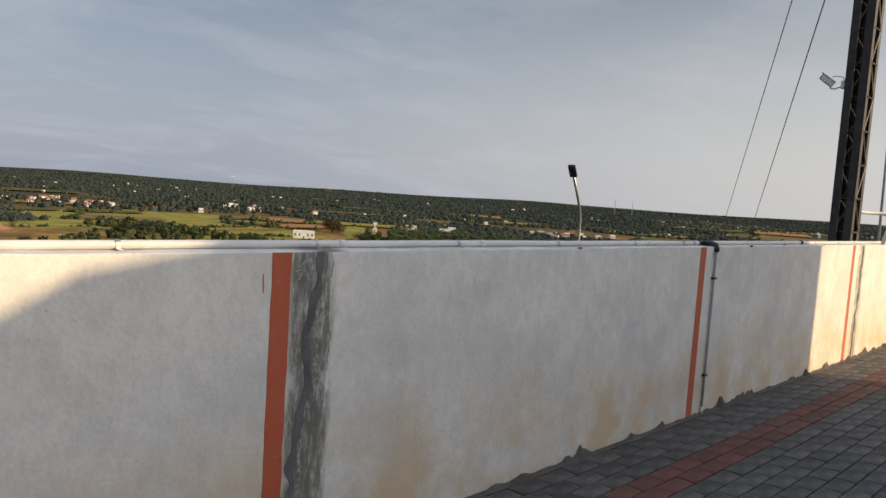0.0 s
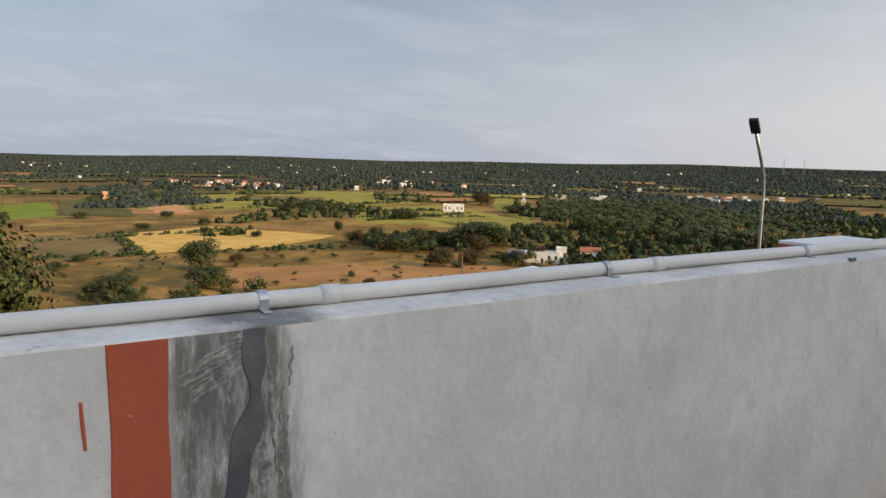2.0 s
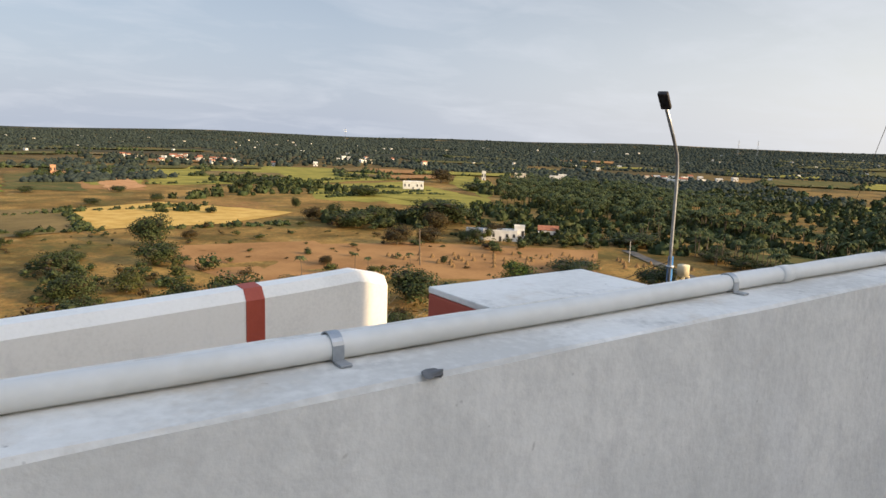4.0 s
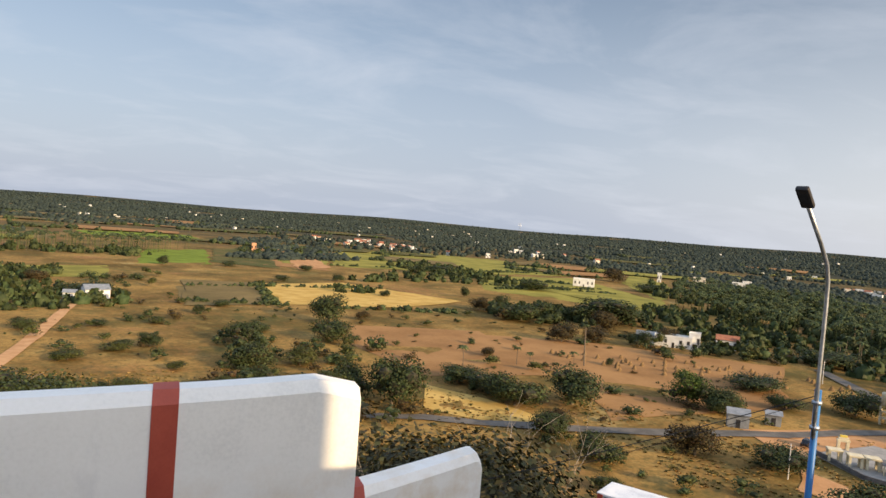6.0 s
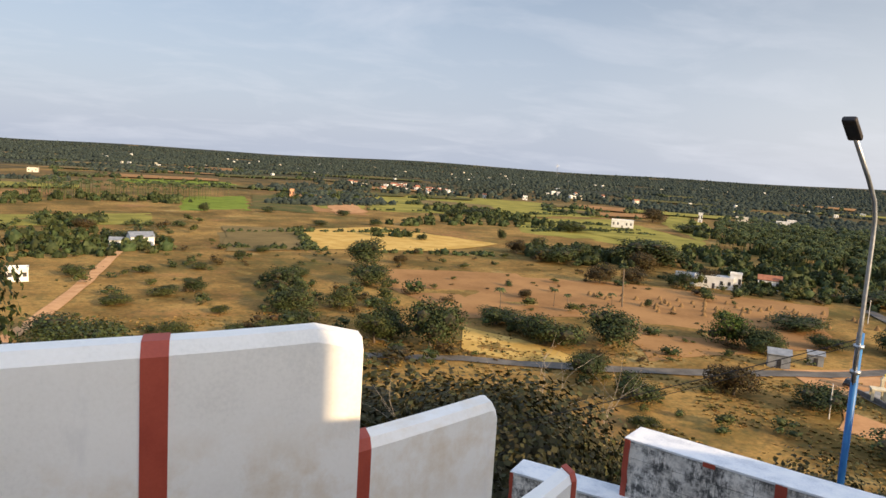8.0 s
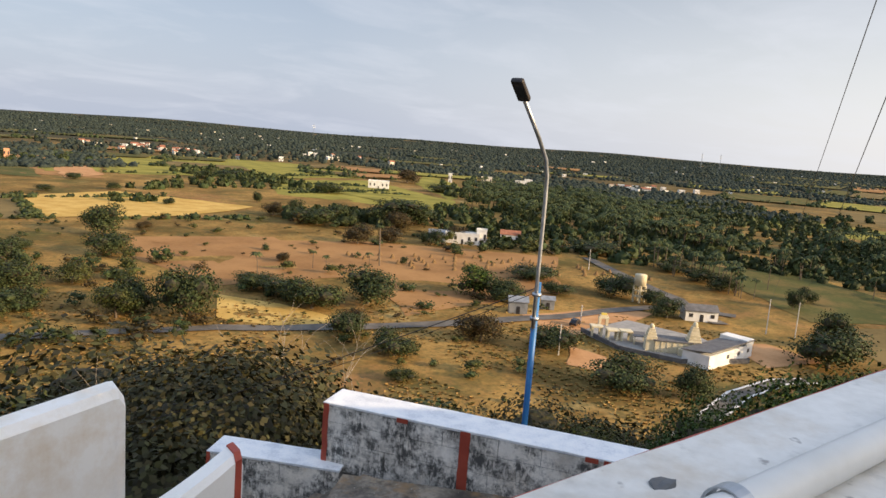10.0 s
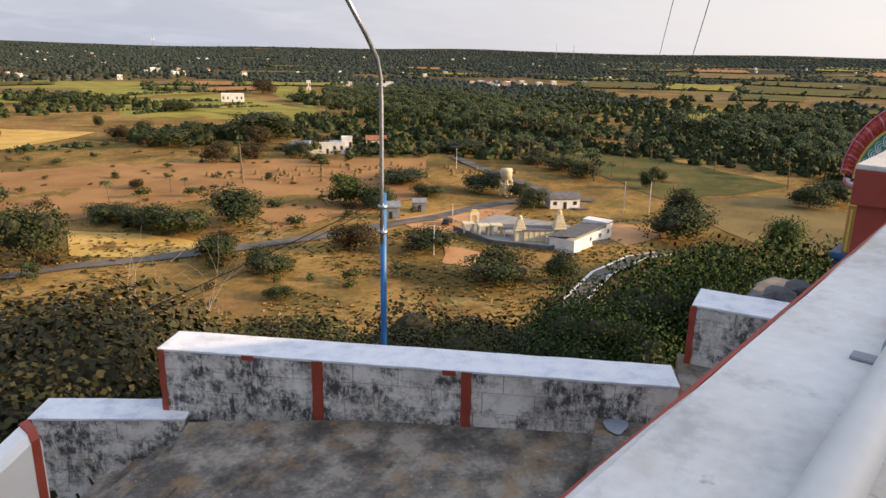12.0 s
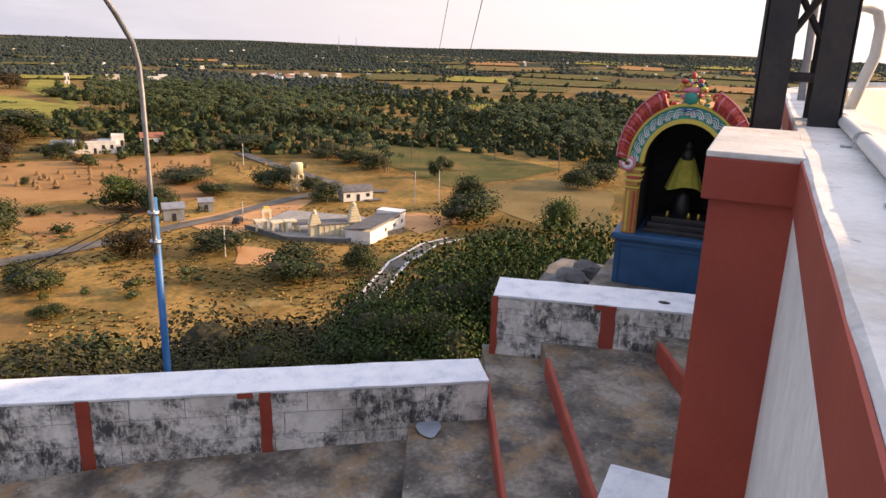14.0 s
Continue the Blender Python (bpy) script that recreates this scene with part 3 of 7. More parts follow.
bm = bmesh.new(); add_box(bm, -0.03, 0.03, 0.09, 0.098, -0.03, 0.025, 0.004, m_c); part("lens_window", bm, M_BLACK, cctv)
bm = bmesh.new(); add_tube(bm, [(0, 0.0, 0.045), (0.0, 0.03, 0.09), (-0.02, 0.09, 0.10), (-0.03, 0.13, 0.09)], 0.004, 6); part("lead", bm, M_CABLE, cctv, smooth=True)

guy = tagged(empty("flag_pole_stay", pose(8.75, 0.174, H_WALL)), "thin steel stay rod with a turnbuckle and wires", "stay")
bm = bmesh.new(); add_tube(bm, [(0, 0.0, 0.0), (0.02, 0.03, 1.9)], 0.017, 8); part("rod", bm, M_GREYPIPE, guy, smooth=True)
bm = bmesh.new(); add_tube(bm, [(0.02, 0.03, 1.88), (0.0, 0.06, 1.97), (0.02, 0.075, 2.08), (0.04, 0.05, 2.12), (0.04, 0.0, 2.05), (0.02, 0.03, 1.9)], 0.008, 6); part("shackle", bm, M_IRON, guy, smooth=True)
for dy in (-0.01, 0.02):
    bm = bmesh.new(); add_tube(bm, [(0.02, 0.05, 2.1), (-0.1, 0.06 + dy, 3.4), (-0.3, 0.12 + dy, 5.2)], 0.005, 6); part("wire", bm, M_CABLE, guy)


# ---- stair parapets beyond the wall ----
def stair_parapet(x0, x1, z_left, z_right, flare, stripes, y=3.5, thick=0.2, c=0.05, skew=0.0):
    """A plastered stair parapet whose top sweeps up to a rounded, chamfered end."""
    bm = bmesh.new()
    steps = 28
    prev = None
    y_end = y
    for i in range(steps + 1):
        u = i / steps
        x = x0 + (x1 - x0) * u
        top = z_left + (z_right - z_left) * max(0.0, (u - (1 - flare)) / flare) ** 1.6
        end = max(0.0, (x - (x1 - 0.07)) / 0.07)
        top -= 0.07 * (1 - math.sqrt(max(0.0, 1 - end * end)))
        y = y_end + skew * (x - x1)
        w = 0.003 * noise.noise(Vector((x * 4, y, 0)))
        row = [bm.verts.new(p) for p in ((x, y + w, -4.0), (x, y + w, top - c), (x, y + c * 0.8, top), (x, y + thick - c * 0.5, top + 0.004), (x, y + thick, top - c), (x, y + thick, -4.0))]
        if prev:
            for k in range(5):
                bm.faces.new((prev[k], prev[k + 1], row[k + 1], row[k]))
        else:
            bm.faces.new(row[::-1])
        prev = row
    bm.faces.new(prev)
    ob = part("wall_stair", bm, M_CREAM)
    tagged(ob, "cream plastered stair parapet with a swept-up rounded end", "wall", kind="structure")
    for sx, w in stripes:
        bm = bmesh.new()
        u = (sx - x0) / (x1 - x0)
        top = z_left + (z_right - z_left) * max(0.0, (u - (1 - flare)) / flare) ** 1.6
        c2 = c + 0.003
        y = y_end + skew * (sx - x1)
        lay = [(y - 0.004, -4.0), (y - 0.004, top - c2 + 0.002), (y + c * 0.8, top + 0.004), (y + thick - 0.02, top + 0.008), (y + thick + 0.003, top - c2), (y + thick + 0.003, -1.0), (y + 0.1, -1.0), (y + 0.1, -4.0)]
        rows = [[bm.verts.new((sx + s * w / 2, py + skew * s * w / 2, pz)) for py, pz in lay] for s in (-1, 1)]
        for k in range(len(lay)):
            k2 = (k + 1) % len(lay)
            bm.faces.new((rows[0][k], rows[0][k2], rows[1][k2], rows[1][k]))
        bm.faces.new(rows[0]); bm.faces.new(rows[1][::-1])
        part("painted_stripe", bm, M_RED, ob, "brick red painted stripe")
    return ob


stair_parapet(-3.0, 4.11, 0.63, 0.65, 0.13, ((3.065, 0.125), (0.7, 0.125)), 3.57, 0.2, 0.062, 0.19)
stair_parapet(4.112, 5.175, -0.045, -0.02, 0.9, ((4.165, 0.085),), 4.11, 0.2, 0.05, 0.45)
stair_parapet(5.182, 6.10, -0.98, -0.80, 0.9, ((6.06, 0.06), (5.22, 0.06)), 4.55, 0.2, 0.05, 0.45)


# ---- mould-stained block walls ----
def block_wall(name, a, b, thick, top, foot, courses, block_len, seed, label, stripes=(), remnants=()):
    """A plastered block wall from a to b (its near face), with its courses and blocks as pieces on the near face."""
    a, b = Vector((*a, 0)), Vector((*b, 0))
    ln = (b - a).length
    ob = empty(name, pose(a.x, a.y, 0, 0, 0, math.degrees(math.atan2(b.y - a.y, b.x - a.x))))
    bm = bmesh.new()
    add_box(bm, 0.0, ln, 0.012, thick, foot - 2.5, top - 0.02)
    core = part("core", bm, M_CEMENT, ob)
    bm = bmesh.new()
    add_box(bm, -0.004, ln + 0.004, -0.004, thick + 0.01, top - 0.03, top, 0.008)
    bmesh.ops.subdivide_edges(bm, edges=[e for e in bm.edges if e.calc_length() > ln * 0.6], cuts=40)
    for v in bm.verts:
        v.co += noise.noise_vector(v.co * 4 + Vector((seed, 0, 0))) * 0.006
    part("coping", bm, M_WHITE, ob, "bluish white limewashed top")
    rng = random.Random(seed)
    z = top - 0.03
    for c, h in enumerate(courses):
        x = -rng.random() * block_len * 0.6
        while x < ln:
            w = block_len * (0.75 + 0.5 * rng.random())
            x0, x1 = max(x, 0.0), min(x + w, ln)
            if x1 - x0 > 0.05:
                bm = bmesh.new()
                add_box(bm, x0 + 0.0025, x1 - 0.0025, rng.random() * 0.004, 0.02, z - h + 0.0025, z - 0.0025, 0.004)
                part("block", bm, M_MOLD, ob)
            x += w
        z -= h
    for i, (sx, w) in enumerate(stripes):
        r = ribbon("painted_stripe", M_RED, ob, sx, w / 2, z, top - 0.012, -0.005, 0.003, 0.012, 7, seed + i, label="faded brick red stripe")
    for i, (sx, w) in enumerate(remnants):
        ribbon("paint_remnant", M_RED, ob, sx, w / 2, top - 0.06, top - 0.008, -0.006, 0.003, 0.01, 9, seed + i + 5, label="small leftover of red paint", steps=8)
    return tagged(ob, label, "wall", kind="structure")


# near faces run so that the camera side is local -y: go from the far right to the far left
block_wall("wall_landing", (7.849, 6.511), (10.692, 2.254), 0.46, -1.425, -2.04, (0.19, 0.22, 0.34), 0.52, 3, "old block wall, white top, black mould and red stripes", ((0.034, 0.068), (1.66, 0.11), (3.14, 0.10)), ((0.95, 0.13), (2.97, 0.13)))
block_wall("wall_stair_foot", (6.84, 7.33), (7.90, 6.18), 0.42, -2.115, -2.9, (0.22, 0.22, 0.24, 0.3), 0.5, 11, "low mould stained block wall with a white top", ((0.02, 0.045),))
block_wall("wall_shrine", (11.675, 2.596), (12.54, -1.127), 0.59, -0.969, -1.65, (0.17, 0.23, 0.25, 0.34), 0.52, 17, "old block wall before the shrine, white top, mould stained", ((0.02, 0.068), (1.17, 0.147)), ((1.08, 0.11),))

# ---- landing and steps ----
bm = bmesh.new()
add_slab(bm, [(7.885, 6.077), (10.88, 2.654), (10.1, 0.2), (5.2, 0.2), (5.3, 4.1), (6.539, 4.868)], -4.1, -2.04)
for v in bm.verts:
    if v.co.z > -3:
        v.co.z = -2.04 + (v.co.x - 9.2) * 0.05
landing = tagged(part("floor_landing", bm, M_FLOOR), "dirty weathered concrete landing below the wall", "floor", kind="structure")
ST = Matrix(((-1.0325, 0.4706, 0, 10.524), (-0.4706, -1.0325, 0, 2.967), (0, 0, 1.135, -0.1908), (0, 0, 0, 1)))
stairs = tagged(empty("stairs"), "worn concrete steps with red painted risers up to the shrine", "stairs", kind="structure")
for i, (y0, y1, z) in enumerate(((0.0, 0.65, -1.44), (0.65, 1.17, -1.27), (1.17, 2.13, -1.10), (2.13, 5.2, -0.93))):
    bm = bmesh.new()
    add_box(bm, -1.0 if i < 3 else -0.9, 2.6, y0, y1 + 0.02, -3.2, z, 0.012)
    for v in bm.verts:
        v.co += noise.noise_vector(v.co * 2.5) * 0.008
        v.co = ST @ v.co
    step = part("step", bm, M_FLOOR, stairs)
    if i:
        bm = bmesh.new()
        n_seg = 50
        prev = None
        for k in range(n_seg + 1):
            x = -0.35 + 2.9 * k / n_seg
            w = 0.006 * noise.noise(Vector((x * 6, i, 0)))
            row = [bm.verts.new(ST @ Vector(p)) for p in ((x, y0 - 0.012, z - 0.17), (x, y0 - 0.012, z - 0.008), (x, y0 - 0.004, z + 0.004), (x, y0 + 0.022 + w, z + 0.004))]
            if prev:
                for q in range(3):
                    bm.faces.new((prev[q], prev[q + 1], row[q + 1], row[q]))
            prev = row
        part("painted_riser", bm, M_RED, step, "brick red painted riser")
# flat blue grey patch on the lowest step
bm = bmesh.new()
ring = [bm.verts.new(ST @ Vector((0.30 + 0.14 * math.cos(a) * (1 + 0.3 * noise.noise(Vector((math.cos(a), math.sin(a), 2)))), 0.16 + 0.10 * math.sin(a) * (1 + 0.3 * noise.noise(Vector((math.cos(a), math.sin(a), 7)))), -1.428))) for a in [k * math.pi / 12 for k in range(24)]]
bm.faces.new(ring)
part("blue_patch", bm, M_PATCH, stairs, "smooth blue grey patch")
# steps that go down from the landing
down = tagged(empty("stairs"), "dark worn steps going down from the landing", "stairs", kind="structure")
DN = Matrix(((1.0150, -0.5078, 0, 6.594), (0.5078, 1.0150, 0, 4.982), (0, 0, 1.135, -0.1908), (0, 0, 0, 1)))
for i in range(5):
    bm = bmesh.new()
    add_box(bm, -0.9, 1.6, i * 0.22 - 0.1, (i + 1) * 0.22, -4.5, -1.63 - 0.13 * (i + 0.6), 0.01)
    for v in bm.verts:
        v.co = DN @ v.co
    part("step", bm, M_FLOOR, down)
flight = tagged(empty("stairs"), "concrete stair flight between the wall and its parapets", "stairs", kind="structure")
for i in range(7):
    bm = bmesh.new()
    x_to = 4.32 + 0.27 * i
    add_box(bm, -3.0 if i == 0 else x_to - 0.29, x_to, 0.2, 2.5, -4.0, -0.30 - 0.17 * i, 0.01)
    part("step", bm, M_FLOOR, flight)
bm = bmesh.new()
add_box(bm, 8.1, 8.72, 0.24, 0.82, -2.06, -0.72, 0.012)
tagged(part("pedestal", bm, M_WHITE), "white limewashed masonry pedestal beside the steps", "pedestal")

# ---- shrine ----
M_SHBLUE = material("deep blue enamel paint", [(0.015, 0.07, 0.16), (0.025, 0.10, 0.21)], 4, 0.5, 0.1, 60)
M_GOLD = material("ochre gold paint", [(0.42, 0.18, 0.04), (0.52, 0.25, 0.06)], 6, 0.5, 0.1, 60)
M_GREEN = material("sea green paint", [(0.015, 0.22, 0.16), (0.03, 0.30, 0.22)], 6, 0.5, 0.1, 60)
M_CRIMSON = material("crimson paint", [(0.42, 0.045, 0.03), (0.52, 0.07, 0.045)], 6, 0.5, 0.1, 60)
M_YELLOW = material("yellow paint", [(0.62, 0.45, 0.06), (0.70, 0.53, 0.10)], 6, 0.5, 0.1, 60)
M_PINK = material("pink paint", [(0.62, 0.16, 0.20), (0.70, 0.25, 0.28)], 6, 0.5, 0.1, 60)
M_PAINTW = material("white paint", [(0.68, 0.68, 0.66), (0.78, 0.78, 0.76)], 6, 0.55, 0.1, 60)
# the inside of the niche gets a near black colour
M_DARK = material("near black niche", [(0.012, 0.009, 0.010), (0.03, 0.022, 0.024)], 4, 0.8, 0.3, 40)
M_STONE = material("black oiled stone", [(0.015, 0.014, 0.014), (0.035, 0.032, 0.03)], 5, 0.4, 0.3, 40)
M_CLOTH = material("mustard yellow cloth", [(0.48, 0.40, 0.05), (0.60, 0.52, 0.08)], 9, 0.85, 0.3, 80, stretch=(1, 6, 1))
# local frame: x to the viewer's right along the front, y into the shrine, z up; origin at plinth foot
shrine = tagged(empty("shrine", pose(13.623, 1.078, -1.28, 0, 0, -89.3) @ Matrix.Scale(1.135, 4)), "small painted hilltop shrine with an arched niche on a blue plinth", "shrine")
bm = bmesh.new()
add_box(bm, -0.595, 0.595, 0.03, 1.0, 0.0, 0.50, 0.006)
plinth = part("plinth", bm, M_SHBLUE, shrine)
bm = bmesh.new()
for x in (-0.58, 0.54):
    add_box(bm, x, x + 0.04, 0.018, 0.032, 0.02, 0.47, 0.004)
add_box(bm, -0.54, 0.54, 0.018, 0.032, 0.43, 0.47, 0.004)
part("panel_frame", bm, M_SHBLUE, plinth)
bm = bmesh.new()
add_box(bm, -0.635, 0.635, -0.02, 1.02, 0.50, 0.575, 0.02)
part("plinth_moulding", bm, M_SHBLUE, shrine, "rounded blue ledge")
# niche body with a real arched hollow
R_IN, ZC, Z_F = 0.40, 1.33, 0.575


def arch_path(r, z_c, n=28):
    return [(-r * math.cos(math.pi * k / n), z_c + r * 1.12 * math.sin(math.pi * k / n)) for k in range(n + 1)]


def arch_band(r0, r1, y0, y1, z_c, lobes=0, depth=0.0):
    bm = bmesh.new()
    n = 56
    rows = []
    for k in range(n + 1):
        a = math.pi * k / n
        ro = r1 + (depth * abs(math.sin(lobes * a)) if lobes else 0.0)
        rows.append([bm.verts.new((-r * math.cos(a), y, z_c + r * 1.12 * math.sin(a))) for r, y in ((r0, y0), (ro, y0), (ro, y1), (r0, y1))])
    for p, q in zip(rows, rows[1:]):
        for k in range(4):
            bm.faces.new((p[k], p[(k + 1) % 4], q[(k + 1) % 4], q[k]))
    bm.faces.new(rows[0]); bm.faces.new(rows[-1][::-1])
    return bm


bm = bmesh.new()
inner, outer = arch_path(R_IN, ZC), arch_path(0.55, ZC)
inner = [(-R_IN, Z_F)] + inner + [(R_IN, Z_F)]
outer = [(-0.55, Z_F)] + outer + [(0.55, Z_F)]
rows = [[bm.verts.new((x, y, z)) for x, z in prof] for prof, y in ((inner, 0.06), (outer, 0.06), (outer, 1.0), (inner, 0.9))]
for k in range(len(inner) - 1):
    bm.faces.new((rows[0][k], rows[0][k + 1], rows[1][k + 1], rows[1][k]))
    bm.faces.new((rows[1][k], rows[1][k + 1], rows[2][k + 1], rows[2][k]))
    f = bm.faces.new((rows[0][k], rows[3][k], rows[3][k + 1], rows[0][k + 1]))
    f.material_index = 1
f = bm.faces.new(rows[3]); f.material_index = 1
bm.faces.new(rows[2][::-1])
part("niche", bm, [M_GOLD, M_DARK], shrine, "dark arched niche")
for r0, r1, y0, y1, mat, nm in ((0.385, 0.425, 0.0, 0.10, M_YELLOW, "yellow_rim"), (0.425, 0.535, 0.012, 0.10, M_GREEN, "green_band"), (0.535, 0.56, 0.0, 0.12, M_YELLOW, "outer_rim")):
    part(nm, arch_band(r0, r1, y0, y1, ZC), mat, shrine)
# white wave strokes on the green band
for k in range(17):
    a = math.pi * (0.05 + 0.90 * k / 16)
    sgn = -1 if k < 8 else 1
    c = Vector((-0.437 * math.cos(a), 0.006, ZC + 0.437 * 1.12 * math.sin(a)))
    t = Vector((math.sin(a), 0, math.cos(a) * 1.1)).normalized() * sgn
    o = Vector((-math.cos(a), 0, math.sin(a)))
    for rr, q1 in ((0.082, 2.2), (0.058, 2.4), (0.036, 2.7)):
        pts = [c + t * rr * 0.72 * math.cos(q) + o * rr * math.sin(q) for q in [q1 * x / 8 for x in range(9)]]
        bm = bmesh.new(); add_tube(bm, pts, 0.0062, 5, taper=0.003)
        part("scroll", bm, M_PAINTW, shrine, "white painted wave stroke")
# red scalloped crest on both haunches
for sgn in (-1, 1):
    bm = bmesh.new()
    n = 30
    prev = None
    for k in range(n + 1):
        a = math.pi * (0.02 + 0.36 * k / n)
        lift = 0.10 + 0.05 * (k / n) + 0.012 * abs(math.sin(k * 1.05))
        ring = []
        for r, y in ((0.556, 0.0), (0.556 + lift * 0.5, -0.022 - 0.010 * abs(math.sin(k * 1.05))), (0.556 + lift, 0.02), (0.556 + lift, 0.11), (0.556, 0.12)):
            ring.append(bm.verts.new((sgn * r * math.cos(a), y, ZC + r * 1.12 * math.sin(a))))
        if prev:
            for q in range(5):
                bm.faces.new((prev[q], prev[(q + 1) % 5], ring[(q + 1) % 5], ring[q]))
        else:
            bm.faces.new(ring)
        prev = ring
    bm.faces.new(prev[::-1])
    crest = part("crest", bm, M_CRIMSON, shrine, "red ribbed crest")
    for k in range(17):
        a = math.pi * (0.03 + 0.34 * k / 16)
        r0, r1 = 0.565, 0.556 + 0.10 + 0.05 * k / 16
        bm = bmesh.new(); add_tube(bm, [(sgn * r * math.cos(a + da), y, ZC + r * 1.12 * math.sin(a + da)) for r, y, da in ((r0, -0.006, 0), ((r0 + r1) / 2, -0.034, 0.03), (r1, 0.01, 0.012))], 0.0085, 5)
        part("rib", bm, M_CRIMSON if k % 3 else M_PINK, crest, smooth=True)
    a_end = math.pi * 0.38
    cc = Vector((sgn * 0.64 * math.cos(a_end), 0.05, ZC + 0.66 * 1.12 * math.sin(a_end)))
    bm = bmesh.new(); add_tube(bm, [cc + Vector((sgn * 0.055 * math.cos(q) * (1 - 0.1 * j), -0.04, 0.055 * math.sin(q) * (1 - 0.1 * j))) for j, q in enumerate([x * 0.75 - 1 for x in range(8)])], 0.016, 8); part("curl", bm, M_CRIMSON, crest, smooth=True)
    bm = bmesh.new(); add_tube(bm, [Vector((sgn * (0.565 + 0.005 + (0.095 + 0.05 * k / 12)) * math.cos(math.pi * (0.02 + 0.36 * k / 12)), 0.01, ZC + (0.57 + 0.095 + 0.05 * k / 12) * 1.12 * math.sin(math.pi * (0.02 + 0.36 * k / 12)))) for k in range(13)], 0.008, 6); part("edge_line", bm, M_PINK, crest)
    # pink curled scroll at the springing
    c = Vector((sgn * 0.54, 0.0, ZC - 0.01))
    for rr, mat in ((0.075, M_PINK), (0.045, M_PAINTW), (0.028, M_PINK)):
        bm = bmesh.new(); add_tube(bm, [c + Vector((sgn * rr * math.cos(q), -0.025 - 0.1 * (0.08 - rr), rr * 0.85 * math.sin(q))) for q in [x * 0.55 + 1.6 for x in range(10)]], 0.017 if rr > 0.04 else 0.010, 7); part("springing_scroll", bm, mat, shrine, smooth=True)
    # pillar
    px = sgn * 0.475
    bm = bmesh.new(); add_box(bm, px - 0.065, px + 0.065, 0.0, 0.13, Z_F, 1.06, 0.012); pillar = part("pillar", bm, M_GOLD, shrine, "ochre pilaster with gold mouldings")
    for dx in (-0.03, 0.03):
        bm = bmesh.new(); add_box(bm, px + dx - 0.010, px + dx + 0.010, -0.008, 0.0, Z_F + 0.02, 1.03, 0.003); part("flute", bm, M_CRIMSON if dx > 0 else M_YELLOW, pillar)
    for z, w, h, mat in ((1.06, 0.075, 0.02, M_YELLOW), (1.085, 0.055, 0.045, M_GOLD), (1.13, 0.085, 0.025, M_YELLOW), (1.158, 0.065, 0.03, M_CRIMSON), (1.19, 0.095, 0.022, M_YELLOW), (1.215, 0.075, 0.03, M_GOLD), (1.248, 0.10, 0.03, M_YELLOW)):
        bm = bmesh.new(); add_box(bm, px - w, px + w, -0.012, 0.14, z, z + h, 0.006); part("moulding", bm, mat, pillar)
# seated figure on the top: one plain painted mesh
fig_mats = [M_CRIMSON, M_YELLOW, M_GREEN, M_SHBLUE, M_PINK]
bm = bmesh.new()
lumps = [(0, 1.85, 0.15, 0.03, 4), (0, 1.89, 0.12, 0.03, 3), (0, 2.0, 0.055, 0.08, 2), (0, 2.11, 0.036, 0.045, 1), (0, 2.17, 0.03, 0.03, 1), (0, 2.215, 0.022, 0.05, 0), (0, 2.08, 0.075, 0.035, 4)]
rng = random.Random(14)
for k in range(70):
    u = rng.random()
    w = 0.16 * (1 - 0.55 * u)
    lumps.append((rng.uniform(-w, w), 1.87 + 0.30 * u, rng.uniform(0.012, 0.032), rng.uniform(0.012, 0.034), rng.choice((0, 1, 1, 1, 2, 3, 4, 4))))
for (x, z, sx, sz, mi) in lumps:
    r = bmesh.ops.create_icosphere(bm, subdivisions=1 if sx < 0.034 else 2, radius=1.0)
    fs = {f for v in r["verts"] for f in v.link_faces}
    dy = rng.uniform(0.02, 0.08)
    for v in r["verts"]:
        v.co = Vector(((v.co.x * sx + x) * 1.35, v.co.y * min(0.05, sx * 1.3) + dy, v.co.z * sz + z))
    for f in fs:
        f.material_index = mi
statue_top = part("figurine", bm, fig_mats, None, smooth=True)
statue_top.matrix_basis = shrine.matrix_basis.copy()
tagged(statue_top, "small brightly painted plaster figurine on the shrine arch", "figurine")
# idol: one plain mesh, dark stone with a yellow cloth draped round it
bm = bmesh.new()
for (x, y, z, sx, sy, sz, mi) in ((0, 0.55, 0.62, 0.22, 0.16, 0.07, 0), (0, 0.55, 0.8, 0.10, 0.09, 0.2, 0), (0, 0.52, 1.38, 0.07, 0.06, 0.09, 0), (0, 0.53, 1.48, 0.05, 0.05, 0.07, 0)):
    r = bmesh.ops.create_icosphere(bm, subdivisions=3, radius=1.0)
    for v in r["verts"]:
        v.co = Vector((v.co.x * sx + x, v.co.y * sy + y, v.co.z * sz + z)) + noise.noise_vector(v.co * 2) * 0.01
n = 40
prev = None
for k in range(12):
    u = k / 11
    z = 1.36 - 0.34 * u
    r = 0.06 + 0.10 * u ** 0.8
    ring = []
    for j in range(n):
        a = 2 * math.pi * j / n
        fold = 1 + 0.10 * u * math.sin(a * 9) + 0.12 * u * noise.noise(Vector((math.cos(a) * 2, math.sin(a) * 2, u)))
        ring.append(bm.verts.new((r * fold * math.cos(a) * 1.15, 0.53 + r * fold * math.sin(a) * 0.75, z - 0.03 * math.sin(a * 2 + 1) * u)))
    if prev:
        for j in range(n):
            f = bm.faces.new((prev[j], prev[(j + 1) % n], ring[(j + 1) % n], ring[j])); f.material_index = 1
    prev = ring
idol = part("statue", bm, [M_STONE, M_CLOTH], None, smooth=True)
idol.matrix_basis = shrine.matrix_basis.copy()
